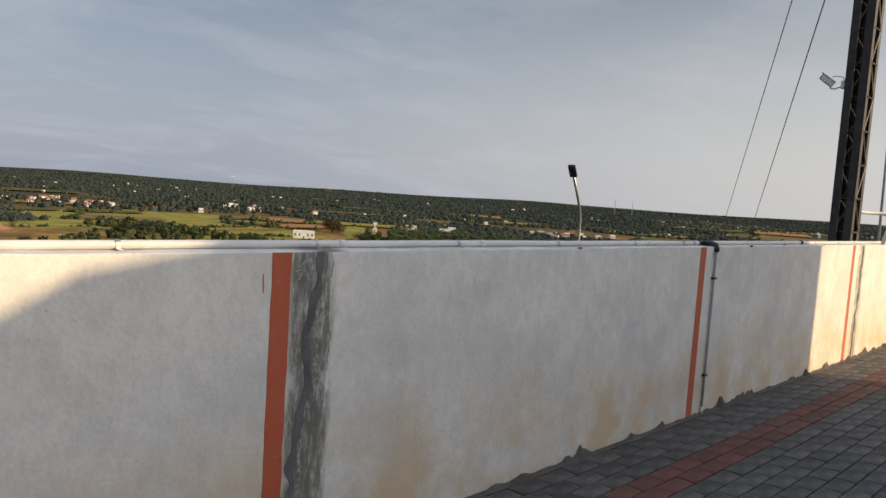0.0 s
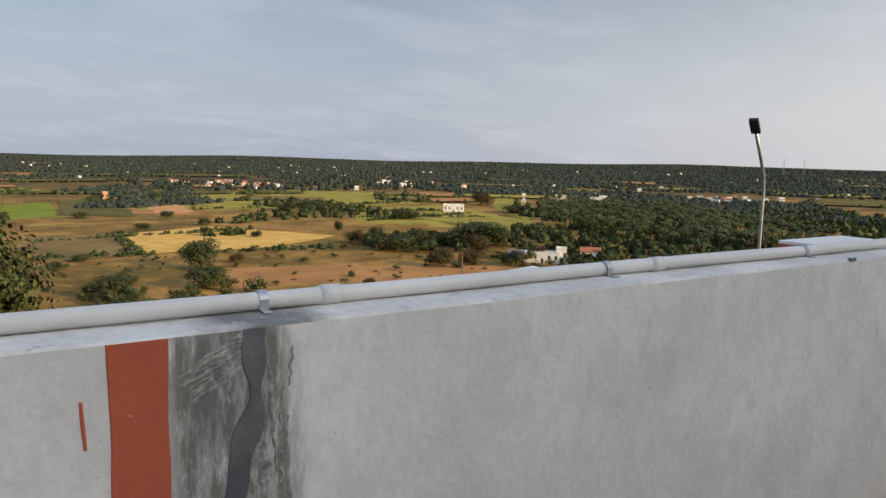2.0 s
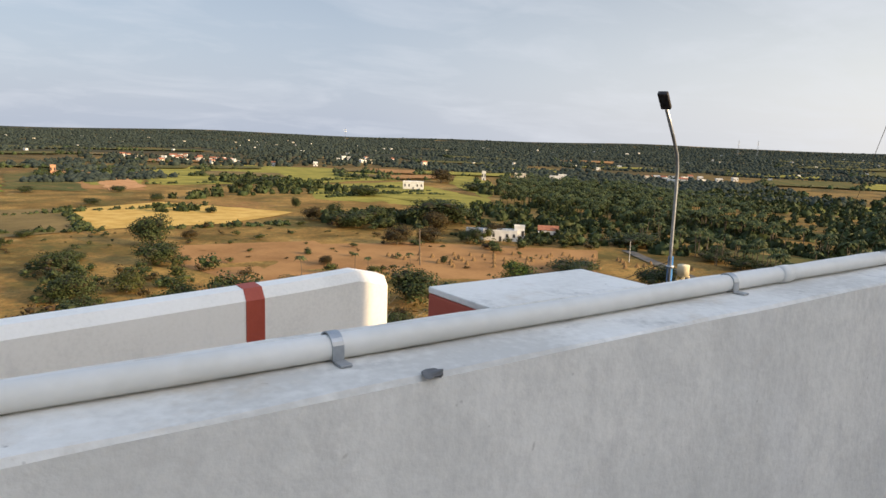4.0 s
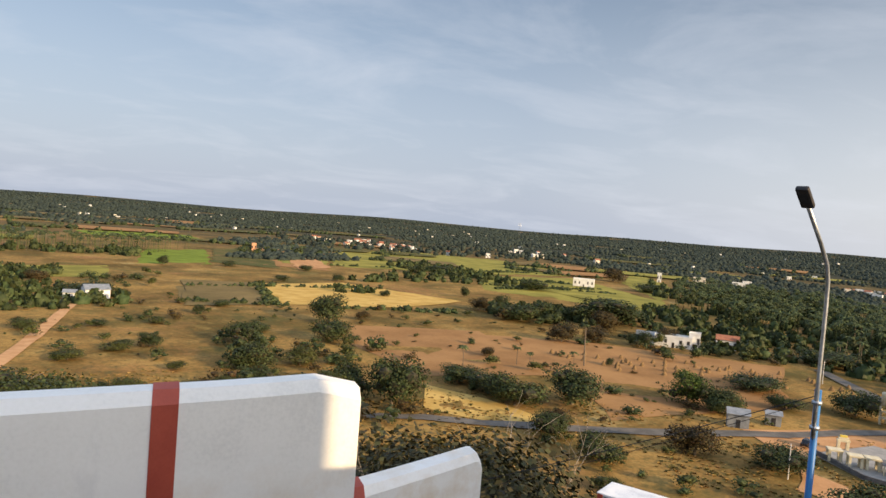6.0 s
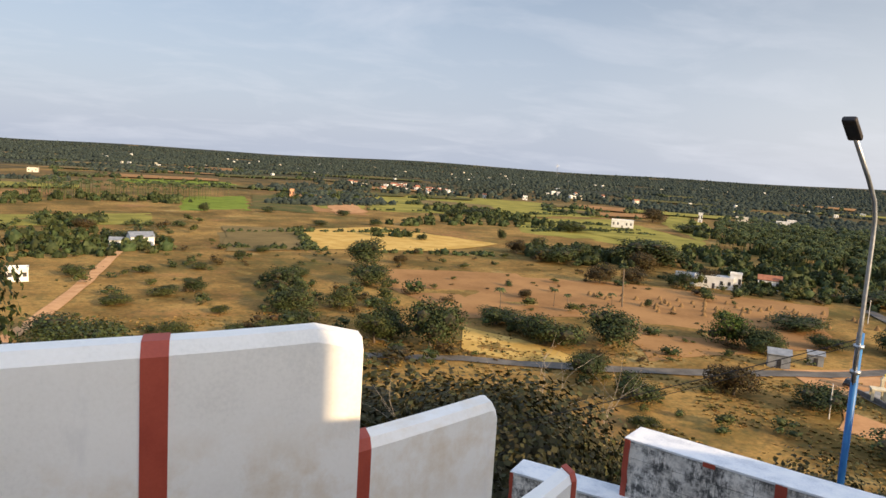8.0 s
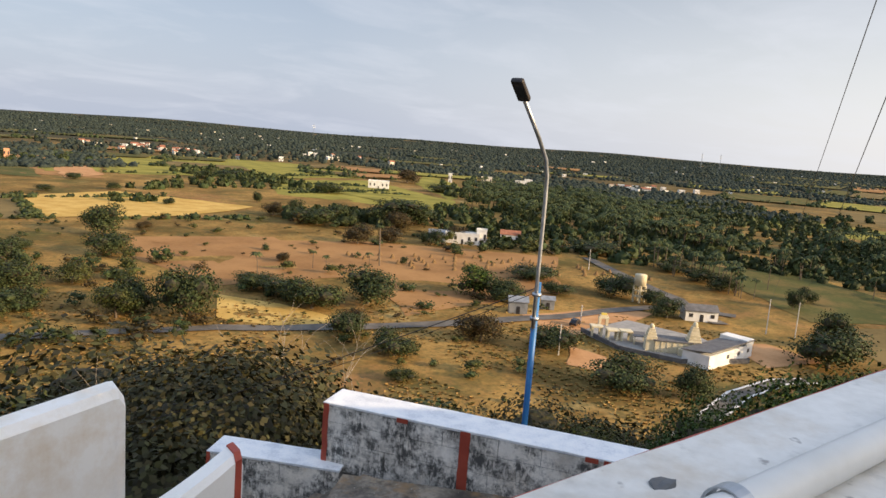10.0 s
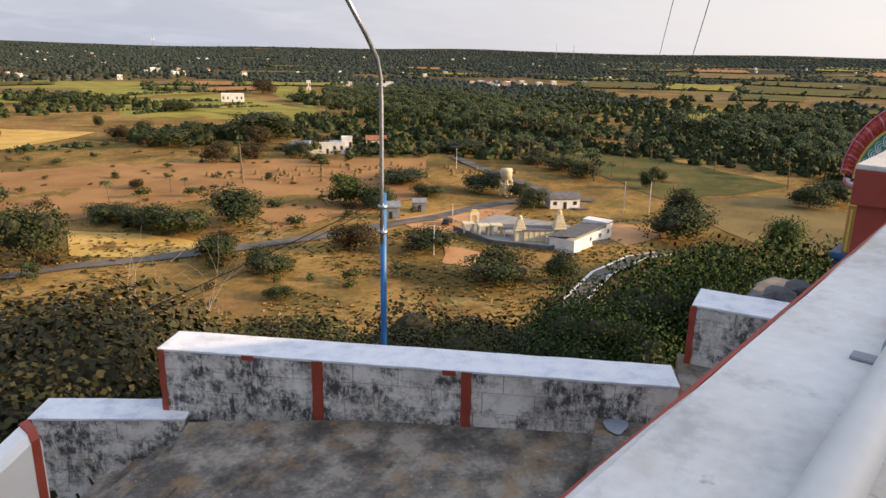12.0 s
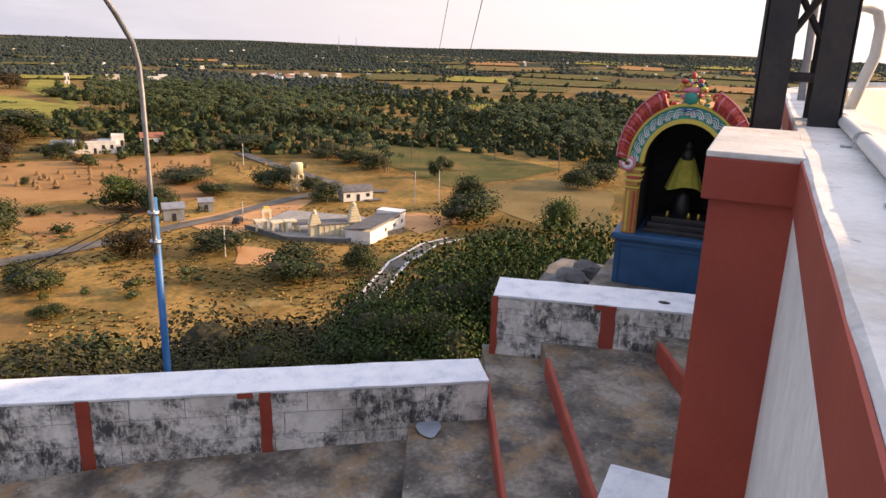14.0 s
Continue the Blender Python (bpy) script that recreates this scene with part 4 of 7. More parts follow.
tagged(idol, "dark stone statue draped in a yellow cloth", "statue")
for i in range(3):
    bm = bmesh.new(); add_box(bm, -0.34 + 0.03 * i, 0.34 - 0.03 * i, 0.12 + 0.09 * i, 0.9, Z_F, Z_F + 0.05 * (i + 1), 0.008)
    part("niche_step", bm, M_STONE, shrine, "black stone step")
M_BRASS = material("brass", [(0.45, 0.28, 0.06), (0.6, 0.4, 0.1)], 9, 0.35, 0.1, metal=0.9)
for x in (-0.12, 0.1, 0.2):
    bm = bmesh.new()
    add_tube(bm, [(0, 0, 0), (0, 0, 0.03), (0, 0, 0.06), (0, 0, 0.07)], 0.026, 10, taper=0.012)
    lamp = part("oil_lamp", bm, M_BRASS, None, smooth=True)
    lamp.matrix_basis = shrine.matrix_basis @ pose(x, 0.34, Z_F + 0.15)
    tagged(lamp, "small brass oil lamp on the shrine step", "oil lamp", "shrine offerings")
bm = bmesh.new()
add_slab(bm, [(12.35, 1.98), (15.0, 1.98), (15.4, -3.4), (12.8, -3.4)], -5.2, -1.28)
tagged(part("floor_shrine", bm, M_FLOOR), "rough concrete platform under the shrine", "floor", kind="structure")
bm = bmesh.new()
bmesh.ops.create_icosphere(bm, subdivisions=1, radius=1.0)
for v in bm.verts:
    v.co = Vector((v.co.x * 0.05 + 12.286, v.co.y * 0.068 + 0.969, v.co.z * 0.008 - 0.967))
tagged(part("leaf_litter", bm, M_CABLE), "dark scrap lying on the white wall top", "litter")

# ---- street lamp ----
lampx, lampy = 10.34, 5.80
street = tagged(empty("street_lamp", pose(lampx, lampy, -3.5)), "grey bent street lamp with an led head on a blue post", "street lamp")
bm = bmesh.new(); add_tube(bm, [(0, 0, -1.5), (0, 0, 1.6), (0, 0, 3.42)], 0.039, 14); part("post", bm, M_BLUE, street, "blue painted steel post", smooth=True)
bm = bmesh.new(); add_tube(bm, [(-0.04, -0.02, 2.85), (-0.04, -0.02, 3.6), (-0.04, -0.02, 4.45), (-0.06, -0.03, 4.72), (-0.14, -0.06, 4.92), (-0.40, -0.17, 5.16), (-0.90, -0.39, 5.55)], 0.024, 12); part("arm", bm, M_STEEL, street, "galvanised bent pipe arm", smooth=True)
h_y = Vector((-0.50, -0.22, 0.39)).normalized()
h_x = h_y.cross(Vector((0, 0, 1))).normalized()
h_z = h_x.cross(h_y)
m_h = Matrix(((h_x.x, h_y.x, h_z.x, -0.90), (h_x.y, h_y.y, h_z.y, -0.39), (h_x.z, h_y.z, h_z.z, 5.55), (0, 0, 0, 1)))
bm = bmesh.new(); add_box(bm, -0.07, 0.07, -0.03, 0.29, -0.025, 0.035, 0.022, m_h); part("lamp_head", bm, M_IRON, street, "black led lamp head")
bm = bmesh.new(); add_box(bm, -0.045, 0.045, 0.05, 0.22, -0.026, -0.02, 0.002, m_h); part("lens_plate", bm, M_BLACK, street)
for z in (2.95, 3.25):
    bm = bmesh.new(); add_tube(bm, [(-0.018, -0.01, z), (-0.018, -0.01, z + 0.04)], 0.058, 14); part("strap", bm, M_STEEL, street, smooth=True)
bm = bmesh.new(); add_tube(bm, [(-0.05, -0.04, 3.3), (-0.10, -0.07, 3.15), (-0.12, -0.08, 2.95), (-0.09, -0.06, 2.84), (-0.05, -0.04, 2.9)], 0.006, 6); part("loose_lead", bm, M_CABLE, street, smooth=True)


def cable(a, b, sag, r, label, n=24):
    a, b = Vector(a), Vector(b)
    bm = bmesh.new()
    add_tube(bm, [a.lerp(b, i / n) - Vector((0, 0, sag * 4 * (i / n) * (1 - i / n))) for i in range(n + 1)], r, 5)
    return tagged(part("cable", bm, M_CABLE), label, "cable", "overhead cables")


cable((lampx - 0.03, lampy, -0.15), (1.5, 16.5, -6.3), 0.25, 0.006, "black twisted service cable slung from the street lamp")
cable((lampx - 0.03, lampy + 0.02, -0.22), (1.5, 16.6, -6.4), 0.32, 0.004, "black twisted service cable slung from the street lamp")
cable((7.76, 0.33, 8.2), (187.7, 90.1, -34.0), 1.0, 0.012, "thin overhead power line down to the plain")
cable((7.76, 0.30, 6.4), (191.4, 84.1, -34.0), 1.0, 0.012, "thin overhead power line down to the plain")


# ---- the plain and the hill ----
PLAIN = -43.5


def ground_z(x, y):
    dx, dy = max(-16 - x, 0, x - 14.7), max(-30 - y, 0, y - 6.2)
    d = math.hypot(dx, dy)
    u = min(d / 105.0, 1.0)
    z = -4.6 + (PLAIN + 4.6) * (1 - (1 - u) ** 1.9)
    r = math.hypot(x, y)
    if d > 3:
        z += min(1.0, d / 30) * (1 - u * 0.8) * 1.6 * noise.noise(Vector((x * 0.05, y * 0.05, 3)))
    far = max(0.0, (r - 900) / 3900)
    z += 6.0 * min(far, 1.0) ** 1.3 * (0.6 + noise.noise(Vector((x * 0.0012, y * 0.0012, 8))))
    ridge = max(0.0, (r - 3300) / 1500)
    z += min(ridge, 1.0) ** 2 * (22 + 22 * noise.noise(Vector((math.atan2(x, y) * 5.0, 2, 0))))
    return z


M_GROUND = material("dry grassland", [(0.125, 0.080, 0.024), (0.25, 0.145, 0.046), (0.385, 0.232, 0.072)], 0.035, 0.95, 0.0, 0.7, spread=(0.34, 0.64), detail=10, gloss=0.05)
over(M_GROUND, (0.40, 0.27, 0.09), noise_mask(0.11, 0.52, 0.68, (1, 1, 1), (51, 8, 0), 0.7, 9, 0.75))
over(M_GROUND, (0.085, 0.085, 0.028), noise_mask(0.022, 0.52, 0.66, (1, 1, 1), (30, 10, 0), 0.85, 9, 0.7))
over(M_GROUND, (0.36, 0.175, 0.075), noise_mask(0.017, 0.57, 0.68, (1, 1, 1), (70, 44, 0), 0.7, 8, 0.65))
over(M_GROUND, (0.48, 0.36, 0.15), noise_mask(0.03, 0.60, 0.70, (1, 1, 1), (11, 90, 0), 0.7, 8, 0.65))
over(M_GROUND, (0.075, 0.075, 0.028), noise_mask(1.1, 0.50, 0.60, (1, 1, 1), (8, 3, 0), 0.35, 5, 0.7))
over(M_GROUND, (0.10, 0.09, 0.035), noise_mask(0.30, 0.50, 0.64, (1, 1, 1), (3, 3, 0), 0.75, 6, 0.75))


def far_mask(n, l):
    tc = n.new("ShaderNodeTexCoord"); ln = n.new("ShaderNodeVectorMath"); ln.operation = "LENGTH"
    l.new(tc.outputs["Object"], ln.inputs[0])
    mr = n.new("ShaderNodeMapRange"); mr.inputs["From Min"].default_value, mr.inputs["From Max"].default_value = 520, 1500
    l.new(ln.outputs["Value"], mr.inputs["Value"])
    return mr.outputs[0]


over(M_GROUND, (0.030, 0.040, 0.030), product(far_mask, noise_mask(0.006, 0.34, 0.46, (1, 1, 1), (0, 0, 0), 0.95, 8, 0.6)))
verts, faces = [], []
radii = [0.0] + [4.0 * 1.052 ** i for i in range(141)]
radii = [r for r in radii if r < 4850] + [4900.0]
N_AZ = 240
for r in radii:
    for k in range(N_AZ):
        a = 2 * math.pi * k / N_AZ
        x, y = 2 + r * math.sin(a), r * math.cos(a)
        verts.append((x, y, ground_z(x, y)))
for i in range(len(radii) - 1):
    for k in range(N_AZ):
        p, q = i * N_AZ + k, i * N_AZ + (k + 1) % N_AZ
        faces.append((p, q, q + N_AZ, p + N_AZ) if i else (p, q + N_AZ, p + N_AZ))
me = bpy.data.meshes.new("ground")
me.from_pydata(verts, [], faces)
me.validate()
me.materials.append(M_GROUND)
for p in me.polygons:
    p.use_smooth = True
ground = tagged(new("ground", me), "dry orange grassland plain below a rocky hill", "ground", kind="structure")

M_STRAW = material("golden dry grass", [(0.46, 0.285, 0.075), (0.60, 0.405, 0.13)], 0.12, 0.95, 0.0, 1.2, detail=8, gloss=0.05)
M_CROP = material("green crop", [(0.13, 0.17, 0.025), (0.20, 0.25, 0.04)], 0.08, 0.95, 0.0, 1.5, detail=8, gloss=0.05)
M_CROP2 = material("yellow green crop", [(0.19, 0.175, 0.042), (0.32, 0.28, 0.065)], 0.05, 0.95, 0.0, 1.0, detail=8, gloss=0.05)
M_PLOUGH = material("ploughed orange soil", [(0.27, 0.145, 0.06), (0.37, 0.205, 0.085)], 0.06, 0.95, 0.0, 0.8, detail=8, gloss=0.05)
M_TAN = material("stubble field", [(0.14, 0.105, 0.045), (0.22, 0.16, 0.068)], 0.06, 0.95, 0.0, 0.8, detail=8, gloss=0.05)
M_PADDOCK = material("grazed pasture", [(0.075, 0.080, 0.028), (0.112, 0.110, 0.038)], 0.06, 0.95, 0.0, 0.8, detail=8, gloss=0.05)
over(M_PADDOCK, (0.21, 0.14, 0.055), noise_mask(0.05, 0.46, 0.66, (1, 1, 1), (0, 0, 0), 0.8, 9, 0.7))
M_BARE = material("bare orange earth", [(0.42, 0.22, 0.10), (0.55, 0.31, 0.15)], 0.15, 0.95, 0.0, 1.5, detail=8, gloss=0.05)
M_ROAD = material("worn asphalt road", [(0.11, 0.10, 0.088), (0.17, 0.155, 0.135)], 0.3, 0.9, 0.0, 3, gloss=0.05)
M_TRACK = material("orange dirt track", [(0.46, 0.25, 0.12), (0.58, 0.34, 0.17)], 0.3, 0.95, 0.0, 2, gloss=0.05)


def field(mat, label, *corners, lift=0.12):
    """A field: a ragged-edged low sheet over the plain."""
    bm = bmesh.new()
    pts = []
    n = len(corners)
    for i in range(n):
        a, b = Vector(corners[i]), Vector(corners[(i + 1) % n])
        m = max(2, int((b - a).length / 9))
        for k in range(m):
            p = a.lerp(b, k / m)
            w = noise.noise_vector(Vector((p.x * 0.08, p.y * 0.08, 1.0))) * min(5.0, 0.02 * (b - a).length + 1.2)
            pts.append((p.x + w.x, p.y + w.y))
    vs = [bm.verts.new((x, y, ground_z(x, y) + lift)) for x, y in pts]
    f = bm.faces.new(vs)
    bmesh.ops.triangulate(bm, faces=[f])
    return tagged(part("field", bm, mat), label, "field", kind="structure")


field(M_PLOUGH, "orange harvested field dotted with straw stacks", (109.1, 265.9), (166.2, 245.1), (221.3, 198.3), (166.9, 146.5), (106, 142), (125.4, 187.4), (77.7, 263.8))
field(M_STRAW, "wide strip of golden dry grass", (56, 420), (110, 444), (162, 367), (110, 332), (51, 333), lift=0.3)
field(M_CROP2, "yellow green crop field", (103, 800), (180, 856), (128, 571), (92, 585), lift=0.32)
field(M_CROP2, "long yellow green crop field", (185, 811), (294, 894), (450, 761), (294, 573), (142, 577), lift=0.32)
field(M_BARE, "bare orange fallow field", (107, 664), (139, 697), (126, 556), (96, 530), lift=0.45)
field(M_PADDOCK, "olive green pasture", (45, 712), (99, 797), (81, 528), (36, 558), lift=0.32)
field(M_CROP2, "terraced yellow green field strips", (274, 556), (368, 575), (324, 401), (269, 356), (261, 451), lift=0.4)
field(M_TAN, "brown stubble field behind a hedge", (13, 427), (52, 422), (48, 328), (11, 319), lift=0.35)
field(M_STRAW, "small patch of golden dry grass by the road", (71.1, 179.1), (82.1, 163.1), (89.4, 139), (72.2, 144.9), (62.4, 156.8))
field(M_CROP, "bright green crop field", (-13.7, 665.4), (37.5, 702.8), (34.3, 537.4), (-16, 521.1))
field(M_CROP2, "yellow green crop field", (-123.4, 447.3), (-30.9, 492.3), (-26.3, 424), (-105.3, 393))
field(M_CROP2, "wide yellow green crop field", (165.1, 749.7), (466.1, 802.4), (343, 608.1), (135.4, 586.8))
field(M_CROP2, "yellow green crop field", (117.6, 806.8), (149.9, 666), (121.3, 563.7), (105, 673.8))
field(M_PLOUGH, "bare orange field corner", (95.6, 656.9), (125.1, 614.4), (120.5, 530), (73.3, 556.5), lift=0.2)
field(M_TAN, "dry stubble field", (8.4, 393.3), (54.8, 422.1), (50.4, 327.4), (10.7, 338.1))
field(M_PLOUGH, "brown ploughed field", (73.7, 276), (127.1, 268), (115.5, 188.4), (74.5, 188.3), (63, 239))
field(M_CROP2, "terraced yellow green field", (240.5, 520), (322.5, 505.6), (334.8, 406), (279.1, 346.1), (206.5, 436.9))
field(M_PADDOCK, "green grazed paddock behind the palms", (272.9, 176.9), (298.8, 129.7), (271.4, 68.1), (240.4, 76.7), (215.6, 91.2))
field(M_TAN, "brown grazed paddock", (207.2, 87.3), (252.1, 66.5), (232.9, 40.9), (182.2, 31.9), (179.9, 48.8), (194, 69.5))
field(M_CROP2, "yellow field beyond the woods", (542.5, 359.6), (603.4, 239.1), (591.5, 118.8), (517.2, 103.3), (489.7, 262.4))
field(M_TAN, "wide tan fields far off", (953.4, 422.8), (1387.3, 334.9), (785, 147.8), (637.9, 253.5))
field(M_CROP2, "yellow green field by a white house", (547.9, 733.6), (423.8, 504.8), (330, 406.1), (398, 548.6), lift=0.2)
field(M_CROP2, "long yellow green field", (377.7, 812.7), (415.6, 664), (368.5, 597.8), (272.4, 587.7), lift=0.25)
field(M_BARE, "bare orange earth yard by the temple", (135.7, 129.7), (170.3, 127.2), (176.2, 117), (143, 109.5), (129.5, 112.7))
field(M_BARE, "bare orange earth clearing", (125.9, 104.7), (127.2, 93.7), (118.8, 87.8), (115.7, 95.8))
field(M_BARE, "bare orange yard behind the long shed", (164.2, 89.1), (177.4, 84.9), (173.6, 68.9), (156.8, 73.2), lift=0.15)
field(M_TAN, "far stubble field", (-238.6, 824.9), (-120.2, 891.9), (-96.1, 741.5), (-216.6, 706.5))
field(M_PLOUGH, "far bare orange field", (-255.1, 629.4), (-123.8, 676.7), (-108, 623.5), (-228.9, 592.8))
field(M_CROP, "far green field", (-101.5, 935.2), (14.9, 999.9), (45.3, 892.1), (-71.9, 849.1))

# the far mosaic of small fields towards the east
FIELD_EDGES = []
rng = random.Random(31)
rings = [372, 440, 520, 620, 740, 890, 1080, 1320, 1650, 2100, 2700]
for r0, r1, a_from, a_to in [(p, q, 57, 108) for p, q in zip(rings, rings[1:])] + [(p, q, -20, 46) for p, q in ((700, 790), (810, 900), (960, 1060), (1150, 1260), (1400, 1560))]:
    a = a_from + rng.uniform(0, 5)
    while a < a_to:
        da = rng.uniform(3.0, 8.5)
        q = [(rr * (1 + rng.uniform(-0.03, 0.03)), radians(aa + rng.uniform(-0.6, 0.6))) for rr, aa in ((r0 * 1.02, a), (r1 * 0.98, a), (r1 * 0.98, a + da * 0.96), (r0 * 1.02, a + da * 0.96))]
        pts = [(rr * math.sin(aa), rr * math.cos(aa)) for rr, aa in q]
        if rng.random() < (0.8 if a_from > 0 else 0.5) and (a > 68 or r0 > 800 or a_from < 0):
            mat, text = rng.choice(((M_TAN, "dry stubble field among hedges"), (M_CROP2, "yellow green field among hedges"), (M_PADDOCK, "dull green pasture among hedges"), (M_PADDOCK, "dull green pasture among hedges"), (M_PLOUGH, "reddish ploughed field among hedges")))
            field(mat, text, *pts, lift=0.5 + r0 * 0.0012)
            FIELD_EDGES += [(pts[0], pts[3]), (pts[0], pts[1])]
        a += da


def strip(name, mat, label, width, pts, lift):
    """A road or track along points on the ground."""
    bm = bmesh.new()
    fine = []
    for a, b in zip(pts, pts[1:]):
        m = max(1, int(math.dist(a, b) / 6))
        fine += [(a[0] + (b[0] - a[0]) * k / m, a[1] + (b[1] - a[1]) * k / m) for k in range(m)]
    fine.append(pts[-1])
    prev = None
    for i, p in enumerate(fine):
        q, r = fine[max(i - 2, 0)], fine[min(i + 2, len(fine) - 1)]
        d = Vector((r[0] - q[0], r[1] - q[1])).normalized()
        w = width * (1 + 0.25 * noise.noise(Vector((i * 0.5, width, 0)))) / 2
        row = [bm.verts.new((p[0] + s * d.y * w, p[1] - s * d.x * w, ground_z(p[0] + s * d.y * w, p[1] - s * d.x * w) + lift)) for s in (-1, 1)]
        if prev:
            bm.faces.new((prev[0], prev[1], row[1], row[0]))
        prev = row
    return tagged(part(name, bm, mat), label, "road", kind="structure")


strip("road", M_ROAD, "narrow grey asphalt road across the plain", 4.5, [(-146.6, 202.4), (-56.9, 172.9), (7.2, 159.2), (39.4, 152.8), (59.9, 148.7), (71.3, 142.9), (89.5, 137), (107.4, 132.4), (127.1, 127.8), (142.6, 125.1), (161.8, 124.3), (180.8, 122), (192.2, 115.8), (197.9, 104.6)], 0.3)
strip("road", M_ROAD, "grey road bending behind the water tower", 5.0, [(183.9, 100.8), (188.5, 111.8), (200.6, 126.7), (205.2, 138.7), (218.1, 163.8), (232.9, 192)], 0.34)
strip("road", M_TRACK, "straight orange dirt track", 4.0, [(-31, 314), (-32.6, 250.7), (-34.8, 210.3), (-36.9, 186.5), (-41.3, 153.5)], 0.25)
M_KERB = material("white kerb", [(0.55, 0.53, 0.5), (0.7, 0.68, 0.64)], 0.5, 0.9, 0.0, 4)
HILL_PATH = [(55.2, 45.6), (78.9, 51.9), (91.1, 55.7), (109, 60), (130.6, 65.6), (145.6, 65.4), (153.1, 62.3)]
strip("road", M_ROAD, "steep grey hill path with white kerbs", 3.4, HILL_PATH, 0.9)
for off in (-1.8, 1.8):
    strip("kerb", M_KERB, "white painted kerb of the hill path", 0.55, [(x - off * 0.25, y + off) for x, y in HILL_PATH], 1.15)



# ---- plants ----
def leaf_material(name, colors, rough=0.6, vary=0.45):
    m = material(name, [tuple(c * 0.76 for c in col) for col in colors], 0.5, rough, 0.0, 6.0, island_vary=vary, detail=3, gloss=0.12)
    return m


M_LEAF = leaf_material("dark green foliage", [(0.038, 0.053, 0.020), (0.074, 0.092, 0.033)])
M_LEAF_R = leaf_material("brownish foliage", [(0.055, 0.042, 0.018), (0.10, 0.070, 0.028)])
M_LEAF_G = leaf_material("fresh green foliage", [(0.05, 0.085, 0.018), (0.09, 0.13, 0.03)])
M_LEAF_B = leaf_material("olive scrub foliage", [(0.05, 0.062, 0.018), (0.095, 0.10, 0.03)])
M_LEAF_S = leaf_material("dusty slope foliage", [(0.046, 0.044, 0.018), (0.080, 0.074, 0.031)])
M_LEAF_D = leaf_material("dull dark green leaves", [(0.046, 0.060, 0.020), (0.088, 0.105, 0.034)])
M_LEAF_SH = leaf_material("glossy shrub leaves", [(0.035, 0.062, 0.014), (0.085, 0.12, 0.026)])
M_PALM = leaf_material("palm fronds", [(0.045, 0.062, 0.024), (0.092, 0.112, 0.040)])
M_BARK = material("grey brown bark", [(0.10, 0.075, 0.05), (0.19, 0.15, 0.11)], 4, 0.95, 0.4, 20)
M_TWIG = material("pale dry twigs", [(0.26, 0.215, 0.165), (0.40, 0.34, 0.27)], 6, 0.9, 0.2, 30)
# distance haze is put into this foliage colour as a bluish tint
M_FARWOOD = leaf_material("haze tinted far woods", [(0.034, 0.048, 0.040), (0.062, 0.077, 0.060)], 0.9, 0.3)
# dark core colour that paints the shade between the leaves
M_CORE_SHADE = material("painted inner crown shade", [(0.022, 0.021, 0.010), (0.050, 0.044, 0.020)], 9, 0.95, 0.0, 40)


def crown_mesh(name, seed, mat, lumps=9, leaves=900, leaf=0.055, flat=0.8, core=0.82):
    """A crown of radius 1 about its middle: lumps of leaf blades over a broken core coloured dark as shade."""
    rng = random.Random(seed)
    vs, fs = [], []
    cs = []
    for i in range(lumps):
        a, e = rng.uniform(0, 6.283), rng.uniform(-0.95, 0.95)
        d = rng.uniform(0.25, 0.66)
        cs.append((Vector((d * math.cos(a) * math.cos(e), d * math.sin(a) * math.cos(e), d * math.sin(e) * flat)), rng.uniform(0.34, 0.52)))
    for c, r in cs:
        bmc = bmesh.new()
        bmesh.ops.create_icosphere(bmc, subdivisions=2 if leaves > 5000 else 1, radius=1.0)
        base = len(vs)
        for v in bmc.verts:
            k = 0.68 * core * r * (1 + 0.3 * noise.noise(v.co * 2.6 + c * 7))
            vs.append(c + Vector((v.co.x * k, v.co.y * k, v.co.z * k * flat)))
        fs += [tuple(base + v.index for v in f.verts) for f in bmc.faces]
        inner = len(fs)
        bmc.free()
    for i in range(leaves):
        c, r = cs[rng.randrange(len(cs))]
        n = Vector((rng.gauss(0, 1), rng.gauss(0, 1), rng.gauss(0.25, 1))).normalized()
        p = c + Vector((n.x, n.y, n.z * flat)) * r * rng.uniform(core + 0.02, 1.2)
        t = (n.orthogonal().normalized() * math.cos(i) + n.cross(n.orthogonal().normalized()) * math.sin(i) + n * rng.uniform(-0.5, 0.9)).normalized()
        s = t.cross(n + Vector((rng.uniform(-.7, .7), rng.uniform(-.7, .7), 0))).normalized() * leaf * rng.uniform(0.4, 0.75)
        t = t * leaf * rng.uniform(0.9, 1.7)
        b = len(vs)
        vs += [p - t * 0.5, p + s, p + t * 0.6, p - s]
        fs.append((b, b + 1, b + 2, b + 3))
    me = bpy.data.meshes.new(name)
    me.from_pydata(vs, [], fs)
    me.materials.append(mat)
    me.materials.append(M_CORE_SHADE)
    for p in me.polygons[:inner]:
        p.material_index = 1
    return me


